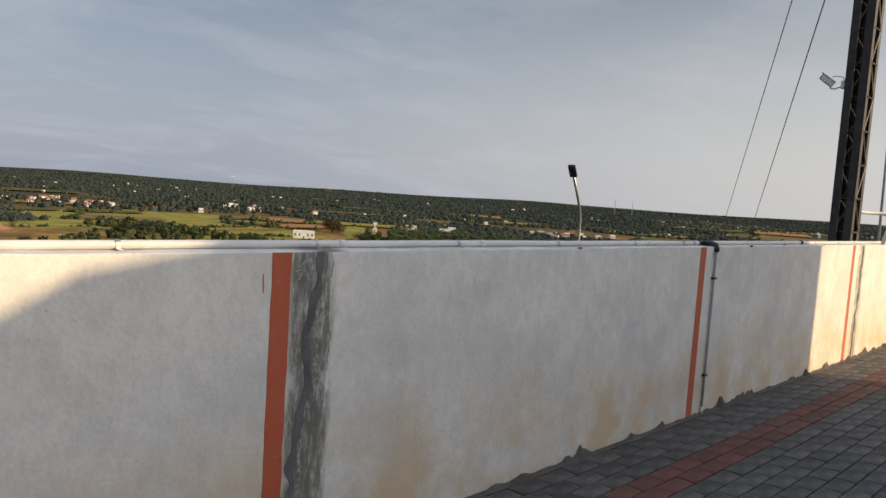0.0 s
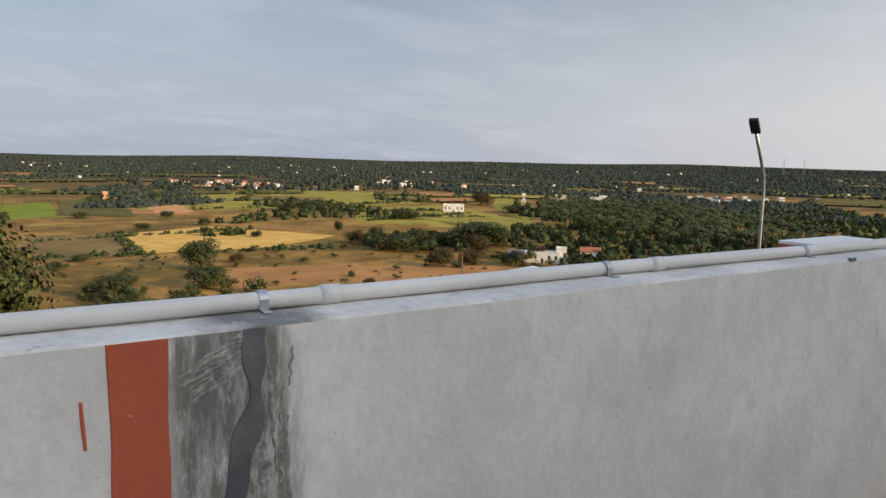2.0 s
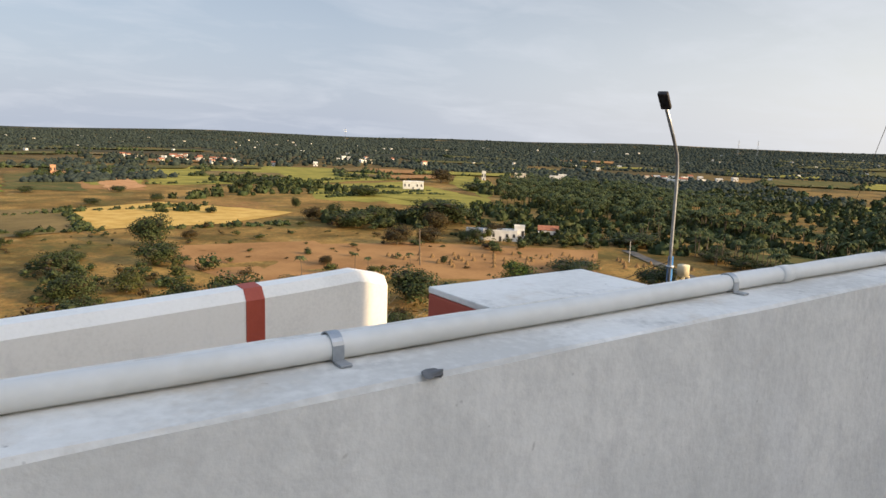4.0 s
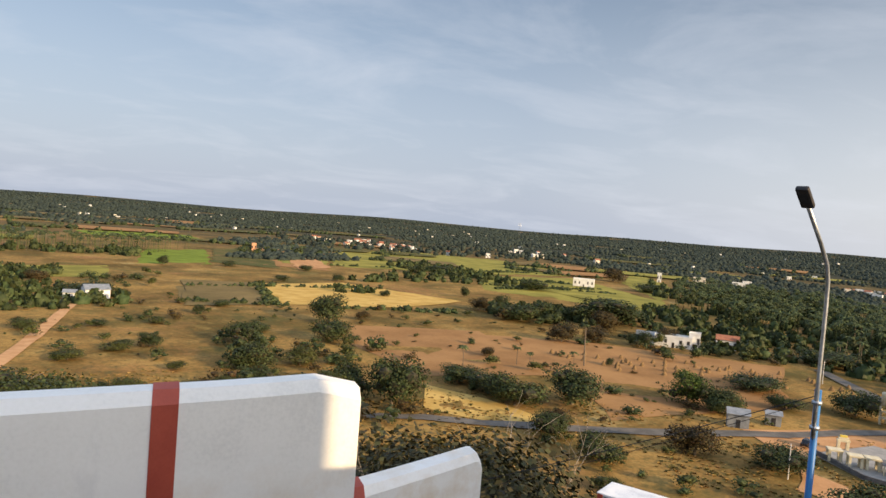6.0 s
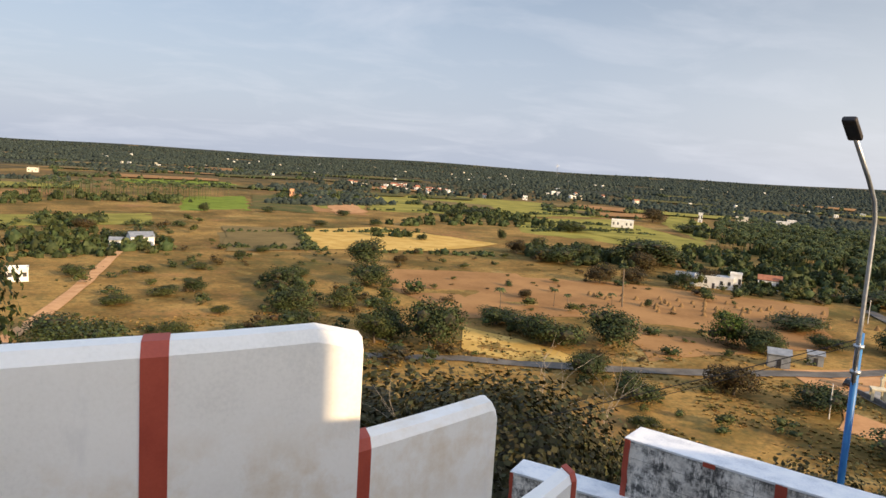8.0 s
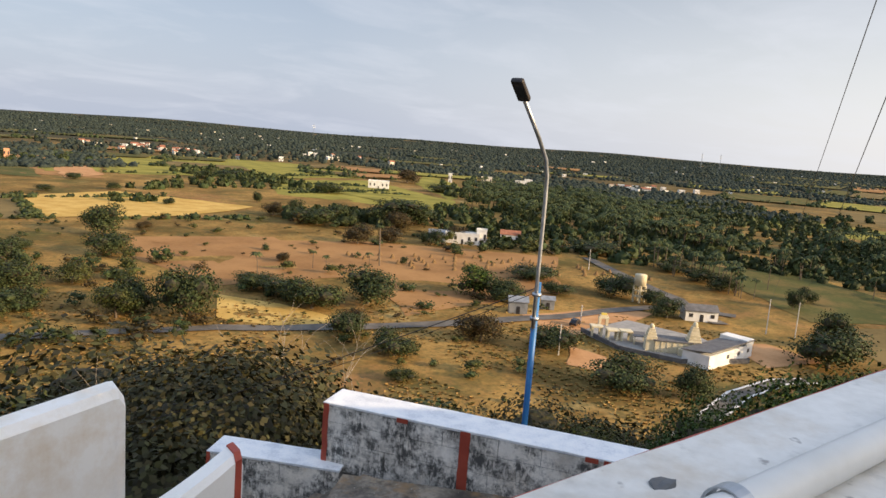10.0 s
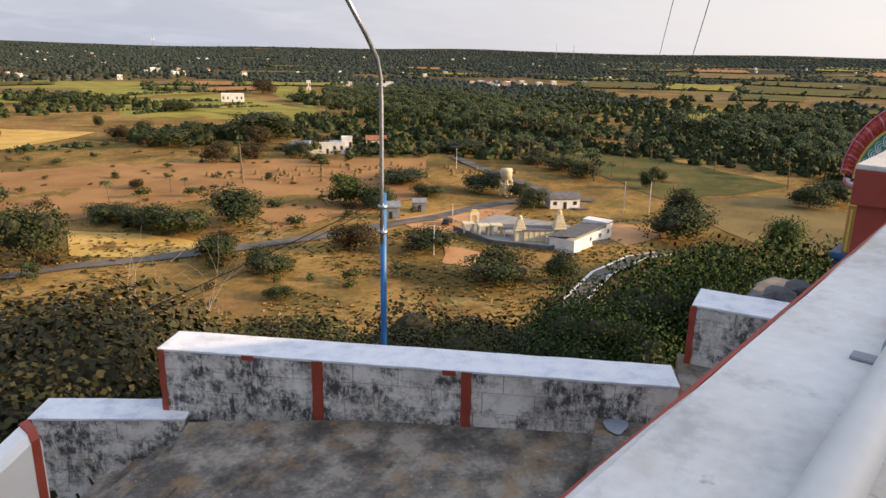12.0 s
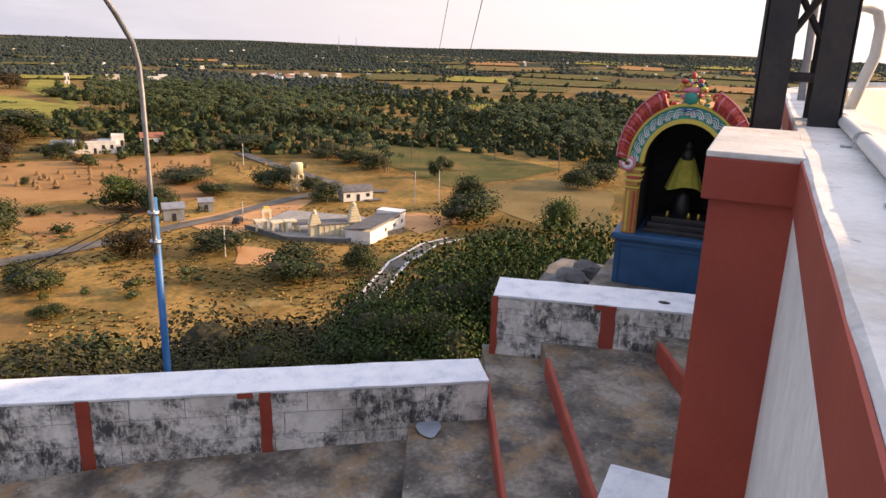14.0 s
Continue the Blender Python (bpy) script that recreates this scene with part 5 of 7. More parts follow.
def trunk_mesh(name, seed, height=1.0, radius=0.06, limbs=5, spread=0.5, mat=M_BARK):
    rng = random.Random(seed)
    bm = bmesh.new()
    lean = Vector((rng.uniform(-.1, .1), rng.uniform(-.1, .1), 0))
    pts = [Vector((0, 0, -0.05)) + lean * (k / 4) ** 1.5 + Vector((0, 0, height * k / 4)) for k in range(5)]
    add_tube(bm, pts, radius, 7, taper=radius * 0.5)
    for i in range(limbs):
        a = rng.uniform(0, 6.283)
        p = pts[2].lerp(pts[4], rng.random())
        d = Vector((math.cos(a) * spread, math.sin(a) * spread, rng.uniform(0.25, 0.6)))
        add_tube(bm, [p, p + d * 0.5 + Vector((0, 0, 0.05)), p + d], radius * 0.45, 5, taper=radius * 0.12)
    me = bpy.data.meshes.new(name)
    bm.to_mesh(me); bm.free()
    me.materials.append(mat)
    return me


KINDS = {}
for kind, mat, flat in (("d", M_LEAF, 0.85), ("r", M_LEAF_R, 0.9), ("g", M_LEAF_G, 0.9), ("b", M_LEAF_B, 0.7)):
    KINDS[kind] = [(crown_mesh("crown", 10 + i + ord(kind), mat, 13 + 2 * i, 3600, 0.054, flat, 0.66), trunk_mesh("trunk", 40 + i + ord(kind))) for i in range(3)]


def tree(kind, x, y, radius, height, variant, label, category="tree", group="trees on the plain", crown_low=0.1, name="tree", meshes=None):
    z = ground_z(x, y)
    ob = tagged(empty(name, pose(x, y, z)), label, category, group)
    crown, trunk = meshes or KINDS[kind][variant % 3]
    low = 0.0
    c = new("crown", crown); c.parent = ob
    ch = (height - low) / 2
    c.matrix_basis = Matrix.LocRotScale((0, 0, ch * 0.92), Euler((0, 0, variant * 1.7)), (radius * 1.25, radius * 1.25, ch * 1.25))
    t = new("trunk", trunk); t.parent = ob
    t.matrix_basis = Matrix.LocRotScale((0, 0, 0), Euler((0, 0, variant)), (radius, radius, ch))
    return ob


LABELS = {"d": "dense dark green tree standing on dry ground", "r": "round reddish brown tree on the field", "g": "fresh green spreading tree", "b": "low olive scrub bush on dry grass"}
rows_dark_near = [(87.4, 157.1, 7.0, 10), (103.3, 156.1, 8.3, 10.7), (55.2, 158.7, 7, 14.7), (46.5, 167.6, 5.5, 11), (26.8, 198.5, 5.9, 8.6), (28.1, 236.3, 5.5, 9.2), (25.2, 179.1, 4.3, 6.4), (66.1, 282.1, 7.8, 13.3), (58.7, 241, 6.7, 9.6), (118.3, 378.5, 3, 4.8), (16.9, 299.9, 2.7, 4.1), (27.4, 319.8, 3.4, 3.9), (-38.3, 256.6, 3.5, 5.1), (-0, 229.3, 3.5, 4.9), (10.1, 174.5, 2.3, 3.6), (-23.9, 169.9, 8.8, 8.1), (85.7, 169.2, 6, 6), (82, 181.3, 6.3, 5.6), (85.2, 115.9, 4.7, 6.7), (142.9, 144.8, 5.6, 7.4), (120.2, 104.8, 5.7, 6.4), (114.3, 79.4, 6.7, 7.8), (122.5, 70.2, 3.5, 7.1), (82.9, 131.9, 4, 6.9)]
rows_dark_far = [(-28.1, 348.5, 10.5, 7.8), (166.9, 329.5, 4.8, 10), (164.4, 301.6, 10.6, 10), (180.8, 312.8, 7.8, 11), (213.1, 298.9, 17, 14), (199.7, 302.2, 8.4, 9.5), (251.2, 448.6, 9.8, 10), (172.1, 390.5, 2.9, 7), (-17.2, 264.2, 2.8, 3.2), (35.7, 259, 4, 4.8), (108.9, 455.6, 4.6, 5), (70.1, 443.1, 4.4, 4.7), (45.6, 529.1, 4.7, 5.5), (1.4, 520.3, 3.8, 7), (99.6, 521.7, 4.7, 5.5), (195, 548.1, 5.7, 8.7), (228.2, 576, 13.9, 6.5), (369.6, 469.2, 11.4, 9)]
rows_dark_temple = [(183.4, 137.6, 6.3, 9), (175.3, 112.5, 5, 6.6), (184.6, 123.5, 3.5, 6), (171.7, 66.9, 8.2, 11.9), (187.6, 72.7, 4.8, 11.2), (140, 47.5, 5.5, 10.9), (165.1, 145.1, 4.3, 5.2), (140.5, 146.1, 4.8, 7.3), (226.9, 102, 2.6, 7.9), (244.6, 105.7, 3.2, 6.3), (231.2, 129.1, 6.3, 6.3), (238.2, 143.1, 6.6, 6.1), (245.7, 158.2, 6.9, 6), (236.1, 53.3, 5.8, 7.8), (249.7, 49.6, 6.1, 9.4), (184.7, 236.7, 4.7, 8.4), (146.5, 201.5, 1.6, 3.1), (177, 165.5, 8.6, 5.7), (248, 201.9, 12.5, 7.5)]
rows_red = [(153.3, 244.8, 5.6, 8.9), (170.1, 245.4, 5.6, 7.9), (83, 291.5, 3, 4.6), (106.9, 216.9, 2.4, 3.8), (85.7, 134.9, 3.6, 6.4), (109.1, 116.4, 5.0, 7.6), (-55.1, 393.8, 5, 6.5), (156.6, 333.7, 5.6, 8.4), (397.6, 561.2, 12, 15.7), (151.2, 48.3, 5.1, 7.7), (193.4, 275.5, 6.5, 11.4), (203.5, 242.6, 4.9, 8.4)]
rows_green = [(138.7, 153.9, 5.6, 11.2), (172.9, 44.4, 4.9, 10.3)]
rows_bush = [(-2.7, 171.6, 4.3, 4.6), (42.7, 164.5, 4.7, 8.9), (1.1, 273.1, 3.1, 3.3), (40.9, 202.9, 4.8, 6.4), (18.7, 170.8, 4.1, 5.4), (7.2, 197.8, 2.3, 3.1), (-9.1, 223.8, 4.3, 3.8), (-20.1, 211, 4.1, 3.6), (77.6, 102.4, 2.6, 3.1)]
i = 0
for kind, rows in (("d", rows_dark_near), ("d", rows_dark_far), ("d", rows_dark_temple), ("r", rows_red), ("g", rows_green), ("b", rows_bush)):
    for x, y, r, h in rows:
        tree(kind, x, y, r, h, i, LABELS[kind], "bush" if kind == "b" else "tree", "bushes on the plain" if kind == "b" else "trees on the plain", 0.02 if kind == "b" else 0.08, "bush" if kind == "b" else "tree")
        i += 1
# loose scrub and small trees, too many to count: one mesh for each foliage
LIGHT = {k: [crown_mesh("scrub_piece", 300 + i + ord(k), m, 5, 170, 0.13, 0.85, 0.95) for i in range(2)] for k, m in (("d", M_LEAF), ("b", M_LEAF_B), ("r", M_LEAF_R))}


def scrub(kind, places, label):
    vs, fs = [], []
    for i, (x, y, r, h) in enumerate(places):
        src = LIGHT[kind][i % 2]
        b, z, c, s = len(vs), ground_z(x, y), math.cos(i), math.sin(i)
        for v in src.vertices:
            vs.append((x + r * 1.2 * (v.co.x * c - v.co.y * s), y + r * 1.2 * (v.co.x * s + v.co.y * c), z + h * (0.45 + 0.6 * v.co.z)))
        fs += [tuple(b + q for q in p.vertices) for p in src.polygons]
    me = bpy.data.meshes.new("scrub")
    me.from_pydata(vs, [], fs)
    me.materials.append({"d": M_LEAF, "b": M_LEAF_B, "r": M_LEAF_R}[kind])
    return tagged(new("scrub", me), label, "bushes", kind="stuff")


places = {"d": [], "b": [], "r": []}
rng = random.Random(21)
for k in range(330):
    a, r = radians(rng.uniform(-10, 48)), rng.uniform(120, 360)
    s = rng.choice((0.5, 0.7, 0.9, 1.2, 1.6, 2.4)) * rng.uniform(0.8, 1.3)
    places[rng.choice("ddbbr")].append((r * math.sin(a), r * math.cos(a), s, s * rng.uniform(1.0, 1.6)))
rng = random.Random(9)
for (ax, ay), (bx, by), n, w in (((25, 169), (29.2, 248.6), 26, 5), ((43.8, 162.5), (64, 254.4), 22, 6), ((-105.1, 342.3), (-14.5, 424.2), 34, 22), ((160.4, 300.6), (239.6, 299.5), 22, 14), ((77.2, 178.2), (106.3, 156.1), 8, 4), ((183.4, 233.7), (244.1, 207), 22, 9), ((-2.2, 147.7), (59, 147.7), 18, 4)):
    for k in range(n):
        u = rng.random()
        x, y = ax + (bx - ax) * u + rng.gauss(0, w), ay + (by - ay) * u + rng.gauss(0, w)
        r = rng.uniform(1.6, 4.0)
        places[rng.choice("dddrb")].append((x, y, r, r * rng.uniform(1.2, 1.9)))
for kind, text in (("d", "dark green bushes and small trees over the plain"), ("b", "olive scrub dotted over the dry grass"), ("r", "brownish bushes over the dry grass")):
    scrub(kind, places[kind], text)


def palm_mesh(seed, fronds=15):
    """Crown of a palm, frond length 1: arching ribs with drooping leaflets."""
    rng = random.Random(seed)
    vs, fs = [], []
    for i in range(fronds):
        a = 6.283 * i / fronds + rng.uniform(-.2, .2)
        up = rng.uniform(-0.1, 1.1)
        d = Vector((math.cos(a), math.sin(a), 0)); s = Vector((-math.sin(a), math.cos(a), 0))
        pts = []
        for k in range(6):
            u = k / 5
            pts.append(d * (u * (0.95 - 0.25 * up * u)) + Vector((0, 0, up * u * 0.7 - (0.55 + 0.25 * up) * u * u)))
        for k in range(5):
            w = 0.13 * math.sin(math.pi * (0.12 + 0.8 * (k / 5))) + 0.015
            w2 = 0.13 * math.sin(math.pi * (0.12 + 0.8 * ((k + 1) / 5))) * (k < 4) + 0.004
            for sg in (-1, 1):
                b = len(vs)
                vs += [pts[k], pts[k + 1], pts[k + 1] + s * sg * w2 - Vector((0, 0, w2 * 0.7)), pts[k] + s * sg * w - Vector((0, 0, w * 0.7))]
                fs.append((b, b + 1, b + 2, b + 3))
    return vs, fs


PALM_CROWNS, PALM_TRUNKS = [], []
for k in range(4):
    vs, fs = palm_mesh(60 + k)
    me = bpy.data.meshes.new("crown"); me.from_pydata(vs, [], fs); me.materials.append(M_PALM)
    PALM_CROWNS.append(me)
    bm = bmesh.new()
    bend = 0.06 * (k - 1.5)
    add_tube(bm, [(bend * u * u, bend * 0.5 * u, u) for u in (-0.02, 0.2, 0.4, 0.6, 0.8, 1.0)], 0.022, 6, taper=0.014)
    me = bpy.data.meshes.new("trunk"); bm.to_mesh(me); bm.free(); me.materials.append(M_BARK)
    PALM_TRUNKS.append(me)


def palm(x, y, h, crown, k):
    ob = tagged(empty("palm_tree", pose(x, y, ground_z(x, y))), "slim palm tree with a tuft of drooping fronds", "palm tree", "palms on the plain")
    t = new("trunk", PALM_TRUNKS[k % 4]); t.parent = ob
    t.matrix_basis = Matrix.LocRotScale(None, Euler((0, 0, k)), (h * 0.8, h * 0.8, h * 0.86))
    top = Matrix.LocRotScale(None, Euler((0, 0, k)), (h * 0.8, h * 0.8, h * 0.86)) @ Vector((0.06 * (k % 4 - 1.5), 0.03 * (k % 4 - 1.5), 1.0))
    c = new("crown", PALM_CROWNS[(k * 7) % 4]); c.parent = ob
    c.matrix_basis = Matrix.LocRotScale(top, Euler((0, 0, k * 2.1)), (crown, crown, crown))
    return ob


rows_palm = [(90.9, 199.6, 8, 2.6), (111.7, 203.7, 6.5, 1.8), (114.4, 199.6, 5.6, 1.8), (130.8, 199.5, 6, 2), (136.1, 201.5, 16, 2.0), (233.5, 125, 9.5, 2.6), (230.7, 117, 7.5, 2.2), (265, 67.7, 14, 3.2), (329.9, 90.9, 8, 3), (252.2, 123.6, 10, 3), (279.6, 98.9, 9, 3)]
for k, (x, y, h, c) in enumerate(rows_palm):
    palm(x, y, h, c, k)
rng = random.Random(5)
for k in range(20, 120):
    u, v = rng.random(), rng.random()
    if k < 70:       # the near rim of the grove
        x, y = 285 + 40 * u + 20 * v, 120 + 110 * u + 40 * v
    elif k < 105:    # the row behind the temple road
        x, y = 228 + 44 * u + rng.uniform(-5, 5), 120 + 95 * u + rng.uniform(-6, 6)
    else:
        x, y = 300 + 140 * u, 50 + 90 * v
    palm(x, y, rng.uniform(8, 13), rng.uniform(2.8, 3.8), k)


def grove(count, corners, label, hmin, hmax):
    """A palm grove too thick to count: fronds and stems in one mesh."""
    vs, fs = [], []
    xs, ys = [c[0] for c in corners], [c[1] for c in corners]
    made = 0
    crowns = [palm_mesh(200 + q, 11) for q in range(3)]
    while made < count:
        x, y = rng.uniform(min(xs), max(xs)), rng.uniform(min(ys), max(ys))
        inside = False
        for (ax, ay), (bx, by) in zip(corners, corners[1:] + corners[:1]):
            if (ay > y) != (by > y) and x < (bx - ax) * (y - ay) / (by - ay) + ax:
                inside = not inside
        if not inside:
            continue
        made += 1
        z, h, c = ground_z(x, y), rng.uniform(hmin, hmax), rng.uniform(2.8, 3.9)
        cv, cf = crowns[made % 3]
        b, rot = len(vs), Matrix.Rotation(rng.uniform(0, 6.28), 3, "Z")
        vs += [rot @ v * c + Vector((x, y, z + h)) for v in cv]
        fs += [tuple(b + q for q in f) for f in cf]
        b = len(vs)
        for zz, rr in ((z, 0.22), (z + h, 0.14)):
            vs += [Vector((x + rr * math.cos(q * 2.094), y + rr * math.sin(q * 2.094), zz)) for q in range(3)]
        fs += [(b + q, b + (q + 1) % 3, b + 3 + (q + 1) % 3, b + 3 + q) for q in range(3)]
    me = bpy.data.meshes.new("palm_grove")
    me.from_pydata(vs, [], fs)
    me.materials.append(M_PALM)
    return tagged(new("palm_grove", me), label, "palm trees", kind="stuff")


grove(620, [(308.6, 195.4), (279.7, 247.2), (320.9, 382.5), (447.5, 533.4), (487.8, 417.2), (461.4, 315.5), (374.2, 204.1)], "dense dark coconut palm grove on the plain", 8, 13)
grove(150, [(-125.5, 569.7), (-8.5, 614.4), (22.6, 699.6), (-122.9, 666)], "coconut palms across the far fields", 9, 14)
grove(260, [(326.1, 114.1), (412.8, 182.8), (498.9, 100.6), (387.3, 53.1), (278.2, 55)], "coconut palms mixed with trees beyond the paddock", 8, 13)

# far woods: many low-poly crowns in one mesh
rs = np.random.RandomState(3)


def woods(name, count, place, mat, size, label, squash=0.8, blades=6, core=False):
    """Trees too many to count: each a ragged dome of crossed leaf clumps, all in one mesh."""
    vs, fs = [], []
    for _ in range(count):
        x, y = place(rs)
        if x is None:
            continue
        s = size * rs.uniform(0.5, 1.35) * (1 + math.hypot(x, y) / 2600)
        z = ground_z(x, y)
        tall = squash * rs.uniform(0.8, 1.5)
        if core:
            b = len(vs)
            for rr, zz in ((0.75, 0.0), (0.85, 0.6)):
                vs += [(x + s * rr * math.cos(q * 1.2566 + rr) * rs.uniform(0.7, 1.2), y + s * rr * math.sin(q * 1.2566 + rr) * rs.uniform(0.7, 1.2), z + s * tall * zz) for q in range(5)]
            vs.append((x, y, z + s * tall * 1.15))
            fs += [(b + q, b + (q + 1) % 5, b + 5 + (q + 1) % 5, b + 5 + q) for q in range(5)] + [(b + 5 + q, b + 5 + (q + 1) % 5, b + 10) for q in range(5)]
        rnd = rs.uniform(-1, 1, (blades, 9))
        for q in rnd:
            a, w = q[0] * 3.1416, s * (0.27 if core else 0.62) * (1 + 0.4 * q[1])
            d = s * (0.85 - 0.3 * (q[2] > 0.3)) * abs(q[3]) ** 0.5
            h = s * tall * (0.15 + 1.1 * abs(q[2]) * (1 - 0.45 * (d / s) ** 2))
            cx, cy, cz = x + d * math.cos(a), y + d * math.sin(a), z + h
            ca, sa = math.cos(a * 3 + q[4]), math.sin(a * 3 + q[4])
            b = len(vs)
            vs += [(cx - ca * w, cy - sa * w, cz - w * (0.55 + 0.3 * q[5])), (cx + ca * w * 0.8, cy + sa * w * 0.8, cz - w * (0.5 + 0.4 * q[6])), (cx + ca * w * 0.6 - sa * w * 0.4, cy + sa * w * 0.6 + ca * w * 0.4, cz + w * (0.5 + 0.3 * q[7])), (cx - ca * w * 0.5 - sa * w * 0.4, cy - sa * w * 0.5 + ca * w * 0.4, cz + w * (0.55 + 0.3 * q[8]))]
            fs.append((b, b + 1, b + 2, b + 3))
    me = bpy.data.meshes.new(name)
    me.from_pydata(vs, [], fs)
    me.materials.append(mat)
    me.shade_smooth()
    return tagged(new(name, me), label, "trees", kind="stuff")


def far_place(rs):
    a = math.radians(rs.uniform(-22, 112))
    r = 620 + 3900 * rs.rand() ** 1.5
    x, y = r * math.sin(a), r * math.cos(a)
    n = noise.noise(Vector((x * 0.0042, y * 0.0042, 5.0))) + 0.5 * noise.noise(Vector((x * 0.012, y * 0.012, 1.0)))
    def ramp(v, lo, hi):
        return min(1.0, max(0.0, (v - lo) / (hi - lo)))
    open_right = ramp(a, radians(60), radians(74)) * (1 - ramp(r, 1500, 2600))
    open_left = (1 - ramp(a, radians(30), radians(48))) * (1 - ramp(r, 1000, 1700))
    dense = -0.62 + 0.72 * open_right + 0.74 * open_left + 0.15 * (1 - ramp(r, 1200, 2600))
    return (x, y) if n > dense + 0.25 else (None, None)


def near_place(rs):
    a = math.radians(rs.uniform(-20, 105))
    r = 300 + 420 * rs.rand()
    x, y = r * math.sin(a), r * math.cos(a)
    n = noise.noise(Vector((x * 0.011, y * 0.011, 2.0)))
    lim = 0.28 if a < radians(38) else (-0.24 if a < radians(68) else 0.10)
    return (x, y) if n > lim else (None, None)


woods("far_woods", 84000, far_place, M_FARWOOD, 2.5, "dark woods out to the horizon, tinted bluish for haze", 0.85, 1, True)
def in_grove(rs):
    u, v = rs.rand(), rs.rand()
    if rs.rand() < 0.6:
        return 300 + 190 * u + 25 * v, 190 + 290 * u + 70 * (v - 0.5)
    return 290 + 260 * u, 45 + 110 * v + 30 * u


woods("grove_understorey", 2000, in_grove, M_LEAF, 2.8, "dark undergrowth between the palms", 0.8, 46, True)
woods("middle_woods", 5000, near_place, M_LEAF, 2.9, "scattered dark green trees between the fields", 0.95, 46, True)


def hedge_place(rs):
    q = rs.randint(0, 9)
    u = rs.rand()
    lines = (((240, 528.4), (320.2, 510.9)), ((213.1, 445.2), (326.7, 474)), ((221.5, 476.4), (317.9, 442.9)), ((134.3, 586.8), (342.9, 610.2)), ((9.8, 336), (139.3, 319.4)), ((8.2, 395.4), (133.2, 416.9)), ((50.3, 328.4), (54, 420)), ((105, 672.8), (165.1, 749.7)), ((266.4, 585.7), (415.6, 666.1)))[q]
    (ax, ay), (bx, by) = lines
    return ax + (bx - ax) * u + rs.uniform(-3, 3), ay + (by - ay) * u + rs.uniform(-3, 3)


woods("hedgerow", 520, hedge_place, M_LEAF, 1.7, "low dark hedges along the field edges", 0.7, 14, True)


def edge_place(rs):
    (ax, ay), (bx, by) = FIELD_EDGES[rs.randint(0, len(FIELD_EDGES))]
    u = rs.rand() ** 2
    return ax + (bx - ax) * u + rs.uniform(-6, 6), ay + (by - ay) * u + rs.uniform(-6, 6)


woods("hedgerow", 2600, edge_place, M_LEAF, 2.3, "dark hedges and trees between the far fields", 0.9, 8, True)


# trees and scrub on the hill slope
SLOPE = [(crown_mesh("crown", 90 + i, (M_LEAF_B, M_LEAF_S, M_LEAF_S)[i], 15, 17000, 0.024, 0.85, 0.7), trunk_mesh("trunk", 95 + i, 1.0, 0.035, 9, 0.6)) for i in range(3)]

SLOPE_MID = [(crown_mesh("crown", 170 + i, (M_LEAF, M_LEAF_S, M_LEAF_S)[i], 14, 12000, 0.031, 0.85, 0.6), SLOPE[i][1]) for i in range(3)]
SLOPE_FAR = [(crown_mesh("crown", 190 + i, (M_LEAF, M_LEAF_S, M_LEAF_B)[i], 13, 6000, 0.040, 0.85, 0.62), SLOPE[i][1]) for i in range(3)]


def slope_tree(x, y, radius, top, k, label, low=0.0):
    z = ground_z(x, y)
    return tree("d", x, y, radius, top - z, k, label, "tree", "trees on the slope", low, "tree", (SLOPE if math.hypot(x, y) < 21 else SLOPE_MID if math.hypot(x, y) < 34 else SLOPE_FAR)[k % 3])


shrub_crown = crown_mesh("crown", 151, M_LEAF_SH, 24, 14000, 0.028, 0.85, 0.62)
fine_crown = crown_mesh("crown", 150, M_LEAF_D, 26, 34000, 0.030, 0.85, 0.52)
for x, y, r, zc in ((-2.0, 11.9, 2.45, -1.35), (-6.4, 13.2, 2.8, -2.0), (1.6, 11.6, 1.3, -2.35)):
    z = ground_z(x, y)
    ob = tagged(empty("tree", pose(x, y, z)), "large dark green tree rising beside the terrace", "tree", "trees on the slope")
    c = new("crown", fine_crown); c.parent = ob
    c.matrix_basis = Matrix.LocRotScale((0, 0, zc - z), Euler((0, 0, x)), (r, r, r * 1.1))
    t = new("trunk", SLOPE[0][1]); t.parent = ob
    t.matrix_basis = Matrix.LocRotScale((0, 0, 0), Euler((0, 0, x)), (r * 0.6, r * 0.6, (zc - z) * 0.72))
rng = random.Random(77)
eye_line = 1.5
made = 0
while made < 165:
    az, d = rng.uniform(-14, 70), 9 + 103 * rng.random() ** 1.25
    x, y = 4 + d * math.sin(radians(az)), d * math.cos(radians(az))
    if y < 8.5 and x < 16:
        continue
    if (az > 44 and d > 62 and rng.random() < 0.8) or (az > 36 and d > 26 and rng.random() < 0.7):
        continue
    g = ground_z(x, y)
    drop = 0.30 if az < 27 else (0.38 if az < 39 else 0.365)
    limit = eye_line - d * drop - rng.choice((0.0, 0.3, 0.7, 1.2, 2.2)) * rng.uniform(0.6, 1.2)
    h = limit - g if d < 50 and limit - g < 10.5 else min(limit - g, rng.uniform(3.0, 7.0))
    if h < 1.0:
        continue
    slope_tree(x, y, max(1.3, h * rng.uniform(0.45, 0.75)), g + h, rng.randrange(3), "dark scrubby tree on the steep hillside")
    made += 1
